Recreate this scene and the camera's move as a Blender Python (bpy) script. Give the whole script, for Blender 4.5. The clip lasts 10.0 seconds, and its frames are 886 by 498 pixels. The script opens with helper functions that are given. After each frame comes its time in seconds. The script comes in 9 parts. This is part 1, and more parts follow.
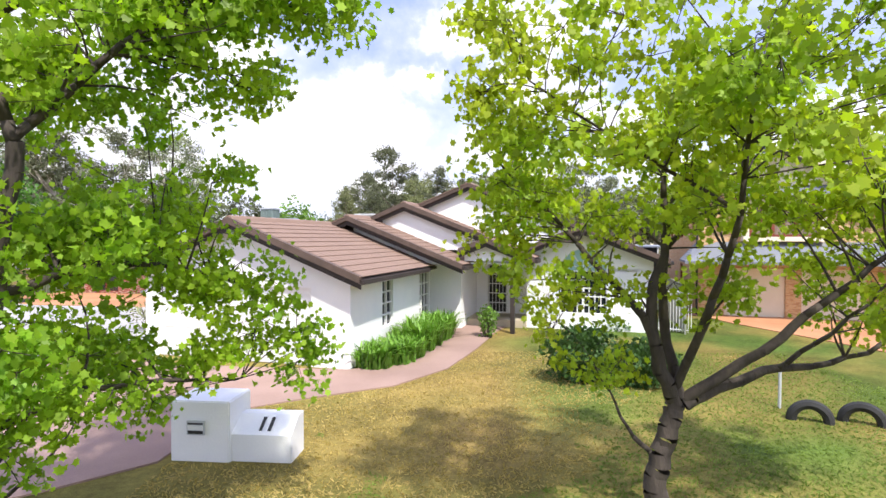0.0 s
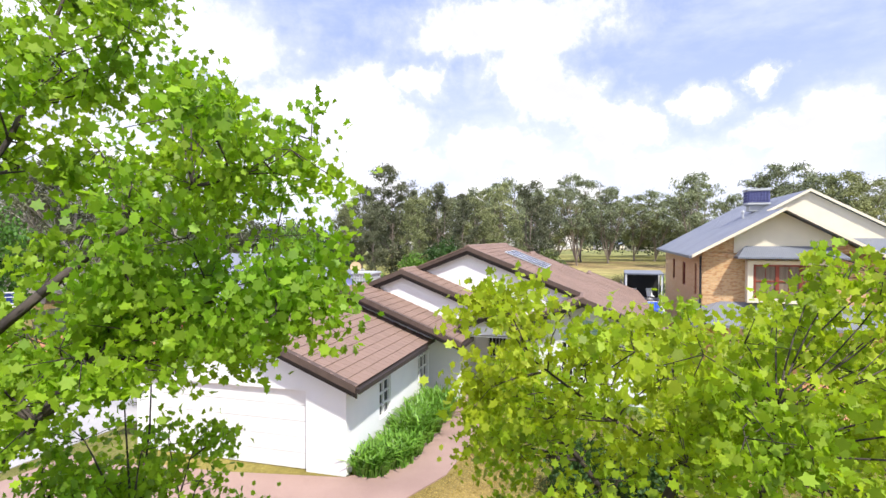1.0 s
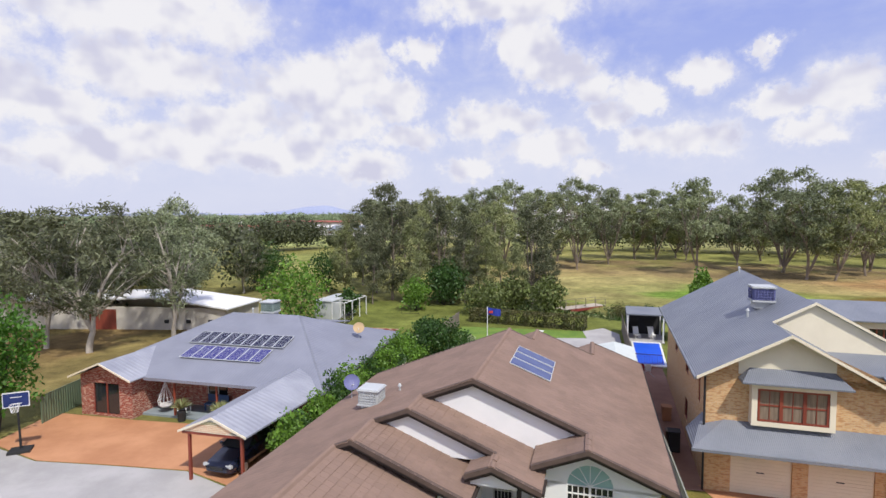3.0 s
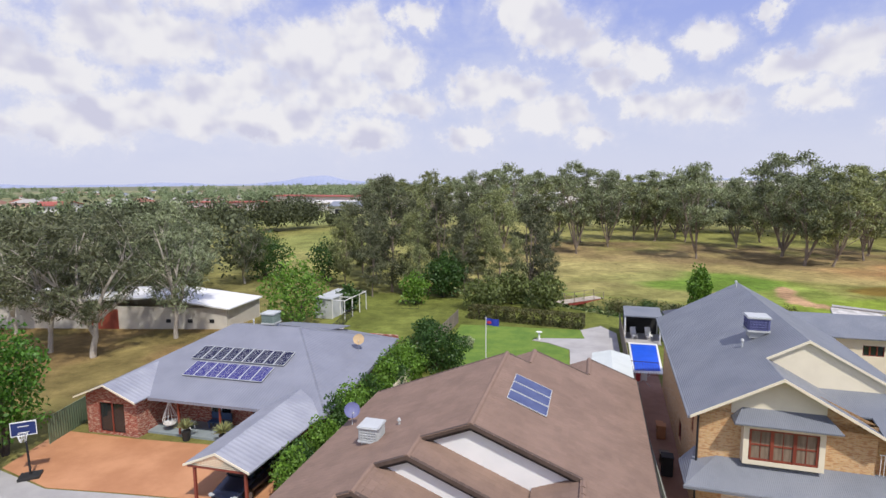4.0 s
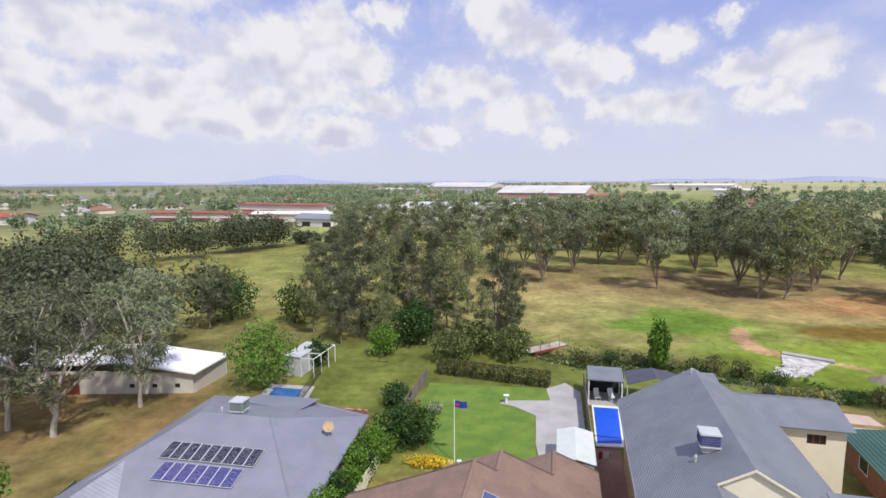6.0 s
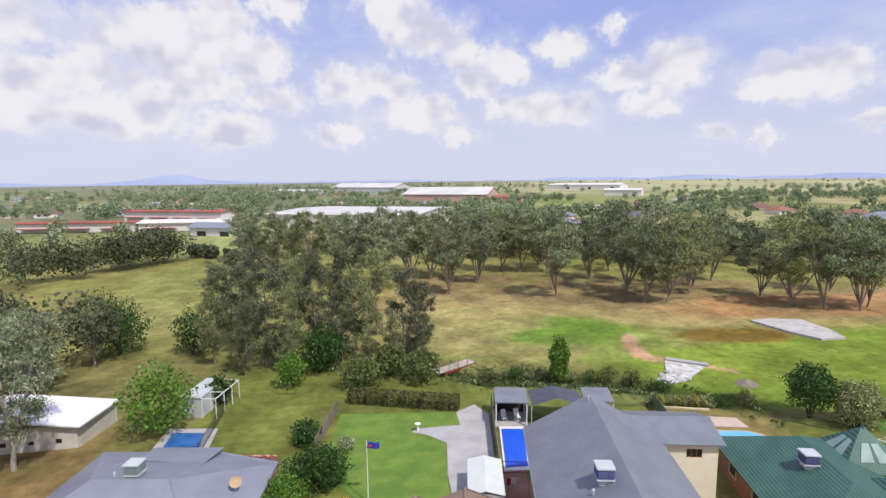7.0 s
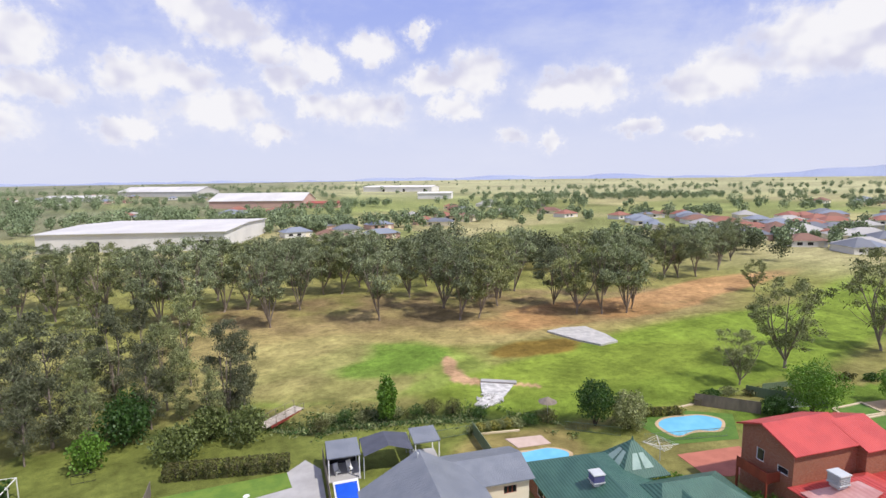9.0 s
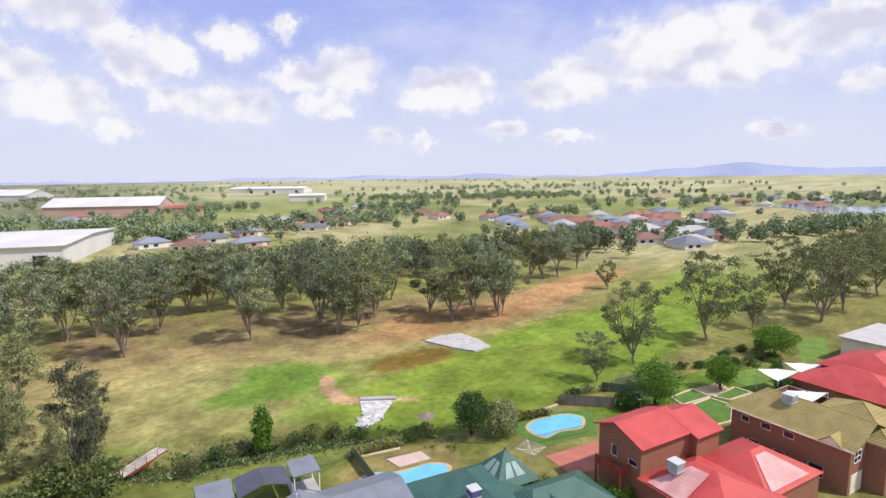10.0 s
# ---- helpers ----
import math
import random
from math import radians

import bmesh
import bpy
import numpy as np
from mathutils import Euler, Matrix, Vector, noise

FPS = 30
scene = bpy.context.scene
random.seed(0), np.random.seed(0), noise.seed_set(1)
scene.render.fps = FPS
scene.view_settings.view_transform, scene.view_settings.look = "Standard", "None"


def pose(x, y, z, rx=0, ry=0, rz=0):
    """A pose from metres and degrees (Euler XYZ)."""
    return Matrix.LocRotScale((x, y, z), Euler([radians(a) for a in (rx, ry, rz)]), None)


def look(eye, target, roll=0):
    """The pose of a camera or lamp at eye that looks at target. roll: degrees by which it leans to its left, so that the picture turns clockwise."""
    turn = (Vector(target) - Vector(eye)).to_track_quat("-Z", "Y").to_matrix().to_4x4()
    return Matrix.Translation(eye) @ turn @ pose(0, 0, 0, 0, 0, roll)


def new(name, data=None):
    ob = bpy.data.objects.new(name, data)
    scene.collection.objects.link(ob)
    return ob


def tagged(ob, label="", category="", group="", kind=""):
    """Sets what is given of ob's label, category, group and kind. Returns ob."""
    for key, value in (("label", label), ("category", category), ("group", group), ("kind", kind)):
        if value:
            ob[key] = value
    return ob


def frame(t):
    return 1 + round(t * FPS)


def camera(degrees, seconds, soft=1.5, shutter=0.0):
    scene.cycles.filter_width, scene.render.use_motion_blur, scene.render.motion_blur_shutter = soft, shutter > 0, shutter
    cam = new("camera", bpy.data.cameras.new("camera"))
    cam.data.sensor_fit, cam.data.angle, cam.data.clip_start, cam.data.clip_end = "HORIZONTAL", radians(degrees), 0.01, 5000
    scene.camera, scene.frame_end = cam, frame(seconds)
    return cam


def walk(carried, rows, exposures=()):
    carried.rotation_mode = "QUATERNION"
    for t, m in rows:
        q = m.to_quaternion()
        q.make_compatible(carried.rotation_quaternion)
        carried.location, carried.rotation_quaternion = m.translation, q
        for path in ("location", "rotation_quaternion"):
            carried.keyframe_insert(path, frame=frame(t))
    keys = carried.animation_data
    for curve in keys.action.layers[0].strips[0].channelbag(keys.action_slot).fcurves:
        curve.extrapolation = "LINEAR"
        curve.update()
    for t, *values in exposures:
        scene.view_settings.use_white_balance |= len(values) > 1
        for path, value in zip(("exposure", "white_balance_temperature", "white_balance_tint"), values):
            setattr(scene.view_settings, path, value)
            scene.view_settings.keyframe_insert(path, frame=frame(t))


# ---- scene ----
cam = camera(78.9, 10.0)
PATH = [
    (0, (1.228, -0.139, 3.448), (1.164, 1.86, 3.409), 0.1),
    (0.5, (1.344, -0.266, 4.601), (1.281, 1.733, 4.561), 0.0),
    (1, (1.259, 0.292, 6.095), (1.195, 2.291, 6.055), -0.0),
    (1.5, (1.255, 0.32, 7.642), (1.192, 2.319, 7.604), -0.2),
    (2, (1.156, 0.435, 9.224), (1.094, 2.433, 9.181), -0.2),
    (2.5, (1.022, 0.548, 10.865), (0.96, 2.545, 10.795), -0.2),
    (4, (1.135, 0.887, 15.755), (1.073, 2.871, 15.507), -0.5),
    (4.5, (1.266, 0.914, 17.282), (1.204, 2.898, 17.031), -0.5),
    (5, (1.344, 0.892, 18.934), (1.285, 2.876, 18.683), -0.5),
    (6.5, (1.157, 1.013, 24.358), (1.357, 2.986, 24.1), -0.4),
    (7, (1.162, 0.923, 25.966), (1.559, 2.866, 25.706), -0.6),
    (7.5, (1.116, 0.858, 27.562), (1.684, 2.758, 27.3), -0.6),
    (8, (0.892, 0.813, 29.128), (1.601, 2.665, 28.864), -0.6),
    (8.5, (0.686, 0.83, 30.486), (1.542, 2.618, 30.22), -0.6),
    (9, (0.583, 0.706, 31.927), (1.599, 2.408, 31.659), -0.7),
    (9.5, (0.617, 0.612, 33.346), (1.803, 2.199, 33.074), -0.7),
    (10, (0.72, 0.499, 34.704), (2.097, 1.923, 34.429), -0.7),
]
walk(cam, [(t, look(eye, target, roll)) for t, eye, target, roll in PATH],
     [(0, 0.6), (1, 0.48), (1.8, 0.18), (2.5, -0.05), (4, -0.2), (7, -0.18), (10, -0.05)])

# ---- world and sun ----
SUN_AZ, SUN_EL = radians(152), radians(55)   # azimuth clockwise from +y
sun = new("sun", bpy.data.lights.new("sun", "SUN"))
sun.data.energy, sun.data.angle, sun.data.color = 4.5, radians(2.0), (1.0, 0.95, 0.87)
sun.matrix_world = look((0, 0, 60), (-math.sin(SUN_AZ) * math.cos(SUN_EL), -math.cos(SUN_AZ) * math.cos(SUN_EL), 60 - math.sin(SUN_EL)))

world = bpy.data.worlds.new("sky")
scene.world = world
world.use_nodes = True


class Nodes:
    """Short calls to make and join nodes of one tree."""

    def __init__(self, tree):
        self.t = tree
        tree.nodes.clear()

    def add(self, kind, **values):
        n = self.t.nodes.new(kind)
        for key, value in values.items():
            if key in n.inputs:
                self.put(n.inputs[key], value)
        return n

    def put(self, socket, value):
        if isinstance(value, bpy.types.NodeSocket):
            self.t.links.new(value, socket)
        else:
            socket.default_value = value

    def math(self, op, a, b=0.0, c=0.0, clamp=False):
        n = self.t.nodes.new("ShaderNodeMath")
        n.operation, n.use_clamp = op, clamp
        for s, v in zip(n.inputs, (a, b, c)):
            self.put(s, v)
        return n.outputs[0]

    def vec(self, op, a, b=(0, 0, 0)):
        n = self.t.nodes.new("ShaderNodeVectorMath")
        n.operation = op
        self.put(n.inputs[0], a)
        self.put(n.inputs[1], b)
        return n.outputs["Value"] if op in ("LENGTH", "DOT_PRODUCT") else n.outputs[0]

    def mix(self, fac, a, b, blend="MIX"):
        n = self.t.nodes.new("ShaderNodeMix")
        n.data_type, n.blend_type = "RGBA", blend
        self.put(n.inputs[0], fac)
        self.put(n.inputs[6], a)
        self.put(n.inputs[7], b)
        return n.outputs[2]

    def ramp(self, x, lo, hi):
        n = self.t.nodes.new("ShaderNodeMapRange")
        n.interpolation_type = "SMOOTHSTEP"
        for s, v in zip(n.inputs, (x, lo, hi, 0.0, 1.0)):
            self.put(s, v)
        return n.outputs[0]

    def noise(self, vector, scale, detail=4.0, rough=0.55, distort=0.0):
        n = self.add("ShaderNodeTexNoise", Vector=vector, Scale=scale, Detail=detail, Roughness=rough, Distortion=distort)
        return n.outputs[0]


def build_sky():
    k = Nodes(world.node_tree)
    sky = k.add("ShaderNodeTexSky")
    sky.sky_type, sky.sun_disc = "NISHITA", False
    sky.sun_elevation, sky.sun_rotation = SUN_EL, SUN_AZ
    sky.air_density, sky.dust_density, sky.ozone_density = 1.0, 1.2, 3.0
    d = k.add("ShaderNodeTexCoord").outputs["Generated"]
    xyz = k.add("ShaderNodeSeparateXYZ", Vector=d)
    x, y, z = xyz.outputs
    az = k.math("MULTIPLY", k.math("ARCTAN2", x, y), 57.2958)
    el = k.math("MULTIPLY", k.math("ARCSINE", z), 57.2958)
    # clouds: azimuth, elevation, half width, half height, in degrees
    clouds = CLOUDS_WEST + CLOUDS_MIDDLE + CLOUDS_EAST
    p = k.add("ShaderNodeCombineXYZ", X=az, Y=el, Z=0.0).outputs[0]
    bend = k.add("ShaderNodeTexNoise", Vector=p, Scale=0.22, Detail=6.0, Roughness=0.62)
    curl = k.add("ShaderNodeTexNoise", Vector=p, Scale=0.9, Detail=5.0, Roughness=0.62)
    warped = k.vec("ADD", p, k.vec("MULTIPLY", k.vec("SUBTRACT", bend.outputs["Color"], (0.5, 0.5, 0.5)), (6.5, 3.6, 0)))
    warped = k.vec("ADD", warped, k.vec("MULTIPLY", k.vec("SUBTRACT", curl.outputs["Color"], (0.5, 0.5, 0.5)), (2.6, 1.9, 0)))
    wob = k.math("SUBTRACT", k.noise(p, 0.2, 7.0, 0.62), 0.5)
    fine = k.math("SUBTRACT", k.noise(p, 0.5, 5.0, 0.6), 0.5)
    best = None
    for a, e, w, h in clouds:
        q = k.vec("MULTIPLY", k.vec("SUBTRACT", warped, (a, e, 0)), (0.95 / w, 0.95 / h, 0))
        m = k.math("SUBTRACT", 1.06, k.vec("LENGTH", q))
        best = m if best is None else k.math("SMOOTH_MAX", best, m, 0.3)
    # beyond the shown part of the sky, cloud fields of the same kind
    far_az = k.ramp(k.math("ABSOLUTE", k.math("SUBTRACT", az, 15.0)), 70.0, 85.0)
    high = k.ramp(el, 27.0, 34.0)
    out = k.math("MAXIMUM", far_az, high)
    field = k.math("SUBTRACT", k.noise(p, 0.05, 3.0, 0.5), 0.5)
    best = k.math("MAXIMUM", best, k.math("ADD", k.math("MULTIPLY", field, 3.0), k.math("SUBTRACT", k.math("MULTIPLY", out, 2.0), 2.0)))
    body = k.math("ADD", best, k.math("ADD", k.math("MULTIPLY", wob, 1.5), k.math("MULTIPLY", fine, 0.6)))
    mask = k.ramp(body, -0.08, 0.46)
    thin = k.math("MULTIPLY", k.ramp(body, -0.7, 0.25), 0.4)
    # thin veil towards the horizon
    veil = k.math("SUBTRACT", 1.0, k.ramp(el, 0.0, 13.0))
    wisp = k.math("MULTIPLY", k.ramp(k.noise(k.vec("MULTIPLY", p, (0.5, 1.3, 1)), 0.09, 6.0, 0.6), 0.42, 0.75), 0.48)
    blue = k.mix(k.ramp(el, 0.0, 24.0), SKY_LOW, SKY_HIGH)
    tint = k.mix(0.85, k.mix(1.0, sky.outputs[0], (0.105, 0.105, 0.105, 1), "MULTIPLY"), blue)
    clear = k.mix(wisp, tint, (0.86, 0.88, 1.0, 1))
    clear = k.mix(k.math("MULTIPLY", veil, 0.7), clear, (0.80, 0.82, 0.98, 1))
    clear = k.mix(thin, clear, (0.84, 0.85, 0.99, 1))
    # lit upper edges and lavender undersides of the puffs
    lumps = k.noise(p, 0.26, 2.5, 0.45)
    above = k.noise(k.vec("ADD", p, (0.3, 1.7, 0)), 0.26, 2.5, 0.45)
    broad = k.noise(k.vec("MULTIPLY", k.vec("ADD", p, (3.0, 1.2, 0)), (0.6, 1.4, 1)), 0.17, 3.0, 0.5)
    under = k.math("ADD", k.math("MULTIPLY", k.math("SUBTRACT", above, lumps), 1.9), k.math("MULTIPLY", broad, 0.9))
    shade = k.math("MULTIPLY", k.ramp(under, 0.3, 0.85), k.ramp(body, -0.1, 0.45))
    cloud = k.mix(shade, (0.97, 0.96, 1.0, 1), (0.71, 0.71, 0.87, 1))
    col = k.mix(mask, clear, cloud)
    below = k.ramp(el, -1.5, -0.3)
    col = k.mix(below, (0.25, 0.25, 0.2, 1), col)
    bg = k.add("ShaderNodeBackground", Color=col, Strength=1.0)
    o = k.add("ShaderNodeOutputWorld")
    k.t.links.new(bg.outputs[0], o.inputs[0])


CLOUDS_WEST = [(-32, 18.4, 13, 3.6), (-48, 12, 11, 6), (-36.9, 9.4, 5, 2.2), (-30, 12.9, 8.7, 3), (-22, 9.2, 6.3, 2.3), (-14.5, 12.7, 7.4, 3), (-10, 14.8, 3.5, 2.6), (-3.9, 16.4, 2.2, 1.4), (-12.3, 9.1, 4.5, 2.1), (-7.1, 11.5, 4.2, 2.3), (-28.1, 6.3, 7.5, 2), (-36, 5.3, 5.6, 2.2), (-18, 6.2, 6.2, 2), (-5.4, 7.8, 3.4, 1.7), (-10.1, 4.9, 4.4, 1.7)]
CLOUDS_MIDDLE = [(5, 21, 10, 2.6), (1, 4.5, 3, 1.2), (6.6, 17, 4.2, 2.4), (10.6, 14.3, 3.8, 2.5), (13.6, 12, 2.5, 2), (17.9, 11.5, 2.6, 2), (2.1, 9.5, 3.6, 2), (5.9, 9.5, 3.2, 1.8), (8.5, 6.6, 5.4, 2), (15.1, 9.2, 2.4, 1.5), (18.8, 7.1, 2.9, 1.4), (22.8, 6.9, 4.4, 2), (23.7, 12.4, 2.4, 1.4), (28.5, 14.1, 1.2, 0.9), (30.3, 9.7, 3, 1.4), (31.7, 7.2, 2.8, 1.2), (13.6, 4.3, 2.2, 0.9)]
CLOUDS_EAST = [(34.6, 9.7, 3.2, 2.4), (69.3, 11.2, 12.5, 3.2), (57, 8.9, 4, 2.4), (64.3, 11.1, 2.6, 2.2), (79.7, 12.2, 4, 2), (45, 8.5, 4.6, 2.1), (43.2, 7.6, 2.2, 1.1), (38.2, 4, 1.6, 0.9), (41.7, 3.4, 1.2, 0.8), (50.3, 4.4, 1.8, 0.8), (56.9, 3.5, 2.1, 0.7), (75.6, 3.7, 2, 0.7), (81.2, 7.3, 1.4, 1)]
SKY_LOW, SKY_HIGH = (0.66, 0.72, 1.0, 1), (0.36, 0.45, 1.0, 1)
build_sky()

# ---- materials ----
def material(name, c1, c2, scale=1.0, rough=0.8, bump=0.2, grain=40.0, metal=0.0, fleck=0.12, island=0.0, objrand=0.0, stretch=(1, 1, 1), spec=0.4, trans=0.0):
    """A surface of two colours mixed by a broad noise, with fine flecks and relief."""
    m = bpy.data.materials.new(name)
    m.use_nodes = True
    k = Nodes(m.node_tree)
    at = k.vec("MULTIPLY", k.add("ShaderNodeTexCoord").outputs["Object"], stretch)
    broad = k.ramp(k.noise(at, scale, 5.0, 0.6), 0.32, 0.68)
    col = k.mix(broad, (*c1, 1), (*c2, 1))
    fine = k.noise(at, grain, 3.0, 0.6)
    dark = k.math("ADD", 1.0 - fleck, k.math("MULTIPLY", fine, 2 * fleck))
    if island:
        geo = k.add("ShaderNodeNewGeometry")
        dark = k.math("MULTIPLY", dark, k.math("ADD", 1.0 - island, k.math("MULTIPLY", geo.outputs["Random Per Island"], 2 * island)))
    if objrand:
        info = k.add("ShaderNodeObjectInfo")
        dark = k.math("MULTIPLY", dark, k.math("ADD", 1.0 - objrand, k.math("MULTIPLY", info.outputs["Random"], 2 * objrand)))
    grey = k.add("ShaderNodeCombineColor")
    for s in grey.inputs[:3]:
        k.put(s, dark)
    col = k.mix(1.0, col, grey.outputs[0], "MULTIPLY")
    b = k.add("ShaderNodeBsdfPrincipled", **{"Base Color": col, "Roughness": rough, "Metallic": metal, "Specular IOR Level": spec})
    if bump:
        bu = k.add("ShaderNodeBump", Strength=bump, Distance=0.02, Height=fine)
        k.t.links.new(bu.outputs[0], b.inputs["Normal"])
    o = k.add("ShaderNodeOutputMaterial")
    if trans:
        t = k.add("ShaderNodeBsdfTranslucent", Color=k.mix(1.0, col, (1.25, 1.3, 0.6, 1), "MULTIPLY"))
        mixer = k.add("ShaderNodeMixShader", Fac=trans)
        k.t.links.new(b.outputs[0], mixer.inputs[1])
        k.t.links.new(t.outputs[0], mixer.inputs[2])
        k.t.links.new(mixer.outputs[0], o.inputs[0])
    else:
        k.t.links.new(b.outputs[0], o.inputs[0])
    return m


def ribbed(name, c1, c2, axis, pitch, rough=0.45, depth=0.4, metal=0.0):
    """Painted ribbed sheet steel: ribs run at right angles to the given axis."""
    m = material(name, c1, c2, 0.5, rough, 0.0, 12.0, metal, 0.06)
    k = m.node_tree
    at = k.nodes.new("ShaderNodeTexCoord")
    w = k.nodes.new("ShaderNodeTexWave")
    w.bands_direction, w.wave_profile = axis, "SIN"
    w.inputs["Scale"].default_value = 0.314 / pitch
    w.inputs["Distortion"].default_value = 0.0
    k.links.new(at.outputs["Object"], w.inputs["Vector"])
    bu = k.nodes.new("ShaderNodeBump")
    bu.inputs["Strength"].default_value, bu.inputs["Distance"].default_value = depth, 0.03
    k.links.new(w.outputs["Fac"], bu.inputs["Height"])
    b = next(n for n in k.nodes if n.type == "BSDF_PRINCIPLED")
    k.links.new(bu.outputs[0], b.inputs["Normal"])
    return m


def brickwork(name, c1, c2, c3, mortar, rough=0.85):
    """Face brick laid in courses on upright walls."""
    m = bpy.data.materials.new(name)
    m.use_nodes = True
    k = Nodes(m.node_tree)
    xyz = k.add("ShaderNodeSeparateXYZ", Vector=k.add("ShaderNodeTexCoord").outputs["Object"]).outputs
    uv = k.add("ShaderNodeCombineXYZ", X=k.math("ADD", xyz[0], xyz[1]), Y=xyz[2], Z=0.0).outputs[0]
    t = k.add("ShaderNodeTexBrick", Vector=uv, Color1=(*c1, 1), Color2=(*c2, 1), Mortar=(*mortar, 1), Scale=1.0)
    t.inputs["Brick Width"].default_value, t.inputs["Row Height"].default_value = 0.24, 0.086
    t.inputs["Mortar Size"].default_value, t.inputs["Bias"].default_value = 0.006, 0.0
    cell = k.noise(k.vec("MULTIPLY", uv, (4.1, 11.6, 1)), 1.0, 1.0)
    col = k.mix(k.ramp(cell, 0.5, 0.62), t.outputs[0], (*c3, 1))
    n = k.noise(uv, 60.0, 2.0)
    bu = k.add("ShaderNodeBump", Strength=0.5, Distance=0.01, Height=k.math("SUBTRACT", k.math("MULTIPLY", n, 0.3), t.outputs[1]))
    b = k.add("ShaderNodeBsdfPrincipled", **{"Base Color": col, "Roughness": rough, "Normal": bu.outputs[0]})
    o = k.add("ShaderNodeOutputMaterial")
    k.t.links.new(b.outputs[0], o.inputs[0])
    return m


def glass_dark(name, tint=(0.02, 0.025, 0.03)):
    m = bpy.data.materials.new(name)
    m.use_nodes = True
    k = Nodes(m.node_tree)
    b = k.add("ShaderNodeBsdfPrincipled", **{"Base Color": (*tint, 1), "Roughness": 0.04, "Specular IOR Level": 0.8})
    o = k.add("ShaderNodeOutputMaterial")
    k.t.links.new(b.outputs[0], o.inputs[0])
    return m


M_WHITE = material("white_render", (0.86, 0.86, 0.86), (0.80, 0.81, 0.82), 0.7, 0.85, 0.15, 30, fleck=0.04)
M_TILE = material("brown_concrete_tile", (0.245, 0.165, 0.128), (0.20, 0.134, 0.104), 0.6, 0.85, 0.3, 25, fleck=0.12, objrand=0.05)
M_TILES = material("brown_concrete_tiles", (0.245, 0.165, 0.128), (0.20, 0.134, 0.104), 0.6, 0.85, 0.3, 25, fleck=0.12, island=0.05)
M_FASCIA = material("dark_brown_fascia", (0.05, 0.038, 0.034), (0.035, 0.028, 0.026), 1.0, 0.6, 0.1)
M_VERGE = material("brown_verge_tile", (0.115, 0.08, 0.065), (0.08, 0.056, 0.046), 1.5, 0.8, 0.2)
M_GREYROOF = ribbed("blue_grey_steel_roof", (0.235, 0.245, 0.295), (0.20, 0.21, 0.255), "X", 0.19)
M_PALEROOF = ribbed("pale_corrugated_roof", (0.34, 0.35, 0.40), (0.25, 0.26, 0.31), "Y", 0.3, depth=0.6)
M_TANROOF = ribbed("slate_grey_steel_roof", (0.205, 0.22, 0.25), (0.165, 0.18, 0.21), "X", 0.076)
M_GREENROOF = ribbed("green_steel_roof", (0.055, 0.13, 0.10), (0.04, 0.10, 0.08), "X", 0.25, depth=1.0)
M_REDROOF = ribbed("red_steel_roof", (0.52, 0.075, 0.065), (0.42, 0.055, 0.05), "X", 0.25, depth=0.8)
M_YELLOWTILE = material("yellow_tile_roof", (0.36, 0.29, 0.11), (0.28, 0.22, 0.085), 0.6, 0.85, 0.4, 12, fleck=0.2)
M_REDBRICK = brickwork("red_brick", (0.24, 0.05, 0.032), (0.33, 0.075, 0.045), (0.5, 0.34, 0.26), (0.40, 0.33, 0.28))
M_TANBRICK = brickwork("tan_brick", (0.58, 0.36, 0.17), (0.66, 0.44, 0.23), (0.50, 0.27, 0.125), (0.58, 0.47, 0.33))
M_BROWNBRICK = brickwork("brown_brick", (0.27, 0.105, 0.056), (0.33, 0.135, 0.075), (0.22, 0.082, 0.05), (0.33, 0.25, 0.2))
M_CREAM = material("cream_paint", (0.80, 0.73, 0.57), (0.74, 0.67, 0.52), 0.8, 0.7, 0.05, fleck=0.03)
M_WHITEPAINT = material("white_gloss_paint", (0.80, 0.80, 0.79), (0.74, 0.74, 0.73), 1.0, 0.4, 0.0, fleck=0.03)
M_TIMBER = material("red_brown_timber", (0.27, 0.06, 0.035), (0.19, 0.042, 0.026), 2.0, 0.5, 0.1, 20, stretch=(1, 1, 0.2))
M_GLASS = glass_dark("window_glass")
M_DARK = material("dark_interior", (0.02, 0.02, 0.022), (0.03, 0.03, 0.03), 1.0, 0.7, 0.0)
M_DRIVE = material("pink_exposed_concrete", (0.36, 0.245, 0.205), (0.285, 0.19, 0.16), 0.35, 0.9, 0.3, 50, fleck=0.2)
M_ORANGE = material("orange_paving", (0.52, 0.26, 0.135), (0.40, 0.185, 0.09), 0.35, 0.85, 0.2, 30, fleck=0.15)
M_CONC = material("grey_concrete", (0.42, 0.405, 0.40), (0.33, 0.32, 0.315), 0.4, 0.9, 0.2, 30, fleck=0.12)
M_GALV = material("pale_grey_steel", (0.52, 0.54, 0.55), (0.45, 0.47, 0.48), 1.0, 0.45, 0.05, fleck=0.05)
M_BARK = material("grey_brown_bark", (0.085, 0.068, 0.056), (0.042, 0.034, 0.029), 3.0, 0.95, 1.0, 18, fleck=0.35, stretch=(1, 1, 0.35))
M_PALEBARK = material("white_gum_bark", (0.50, 0.46, 0.40), (0.33, 0.29, 0.25), 1.0, 0.9, 0.4, 10, fleck=0.2, stretch=(1, 1, 0.4))
M_GUMBARK = material("pale_gum_bark", (0.29, 0.24, 0.20), (0.18, 0.145, 0.12), 1.2, 0.9, 0.5, 12, fleck=0.2, stretch=(1, 1, 0.4))
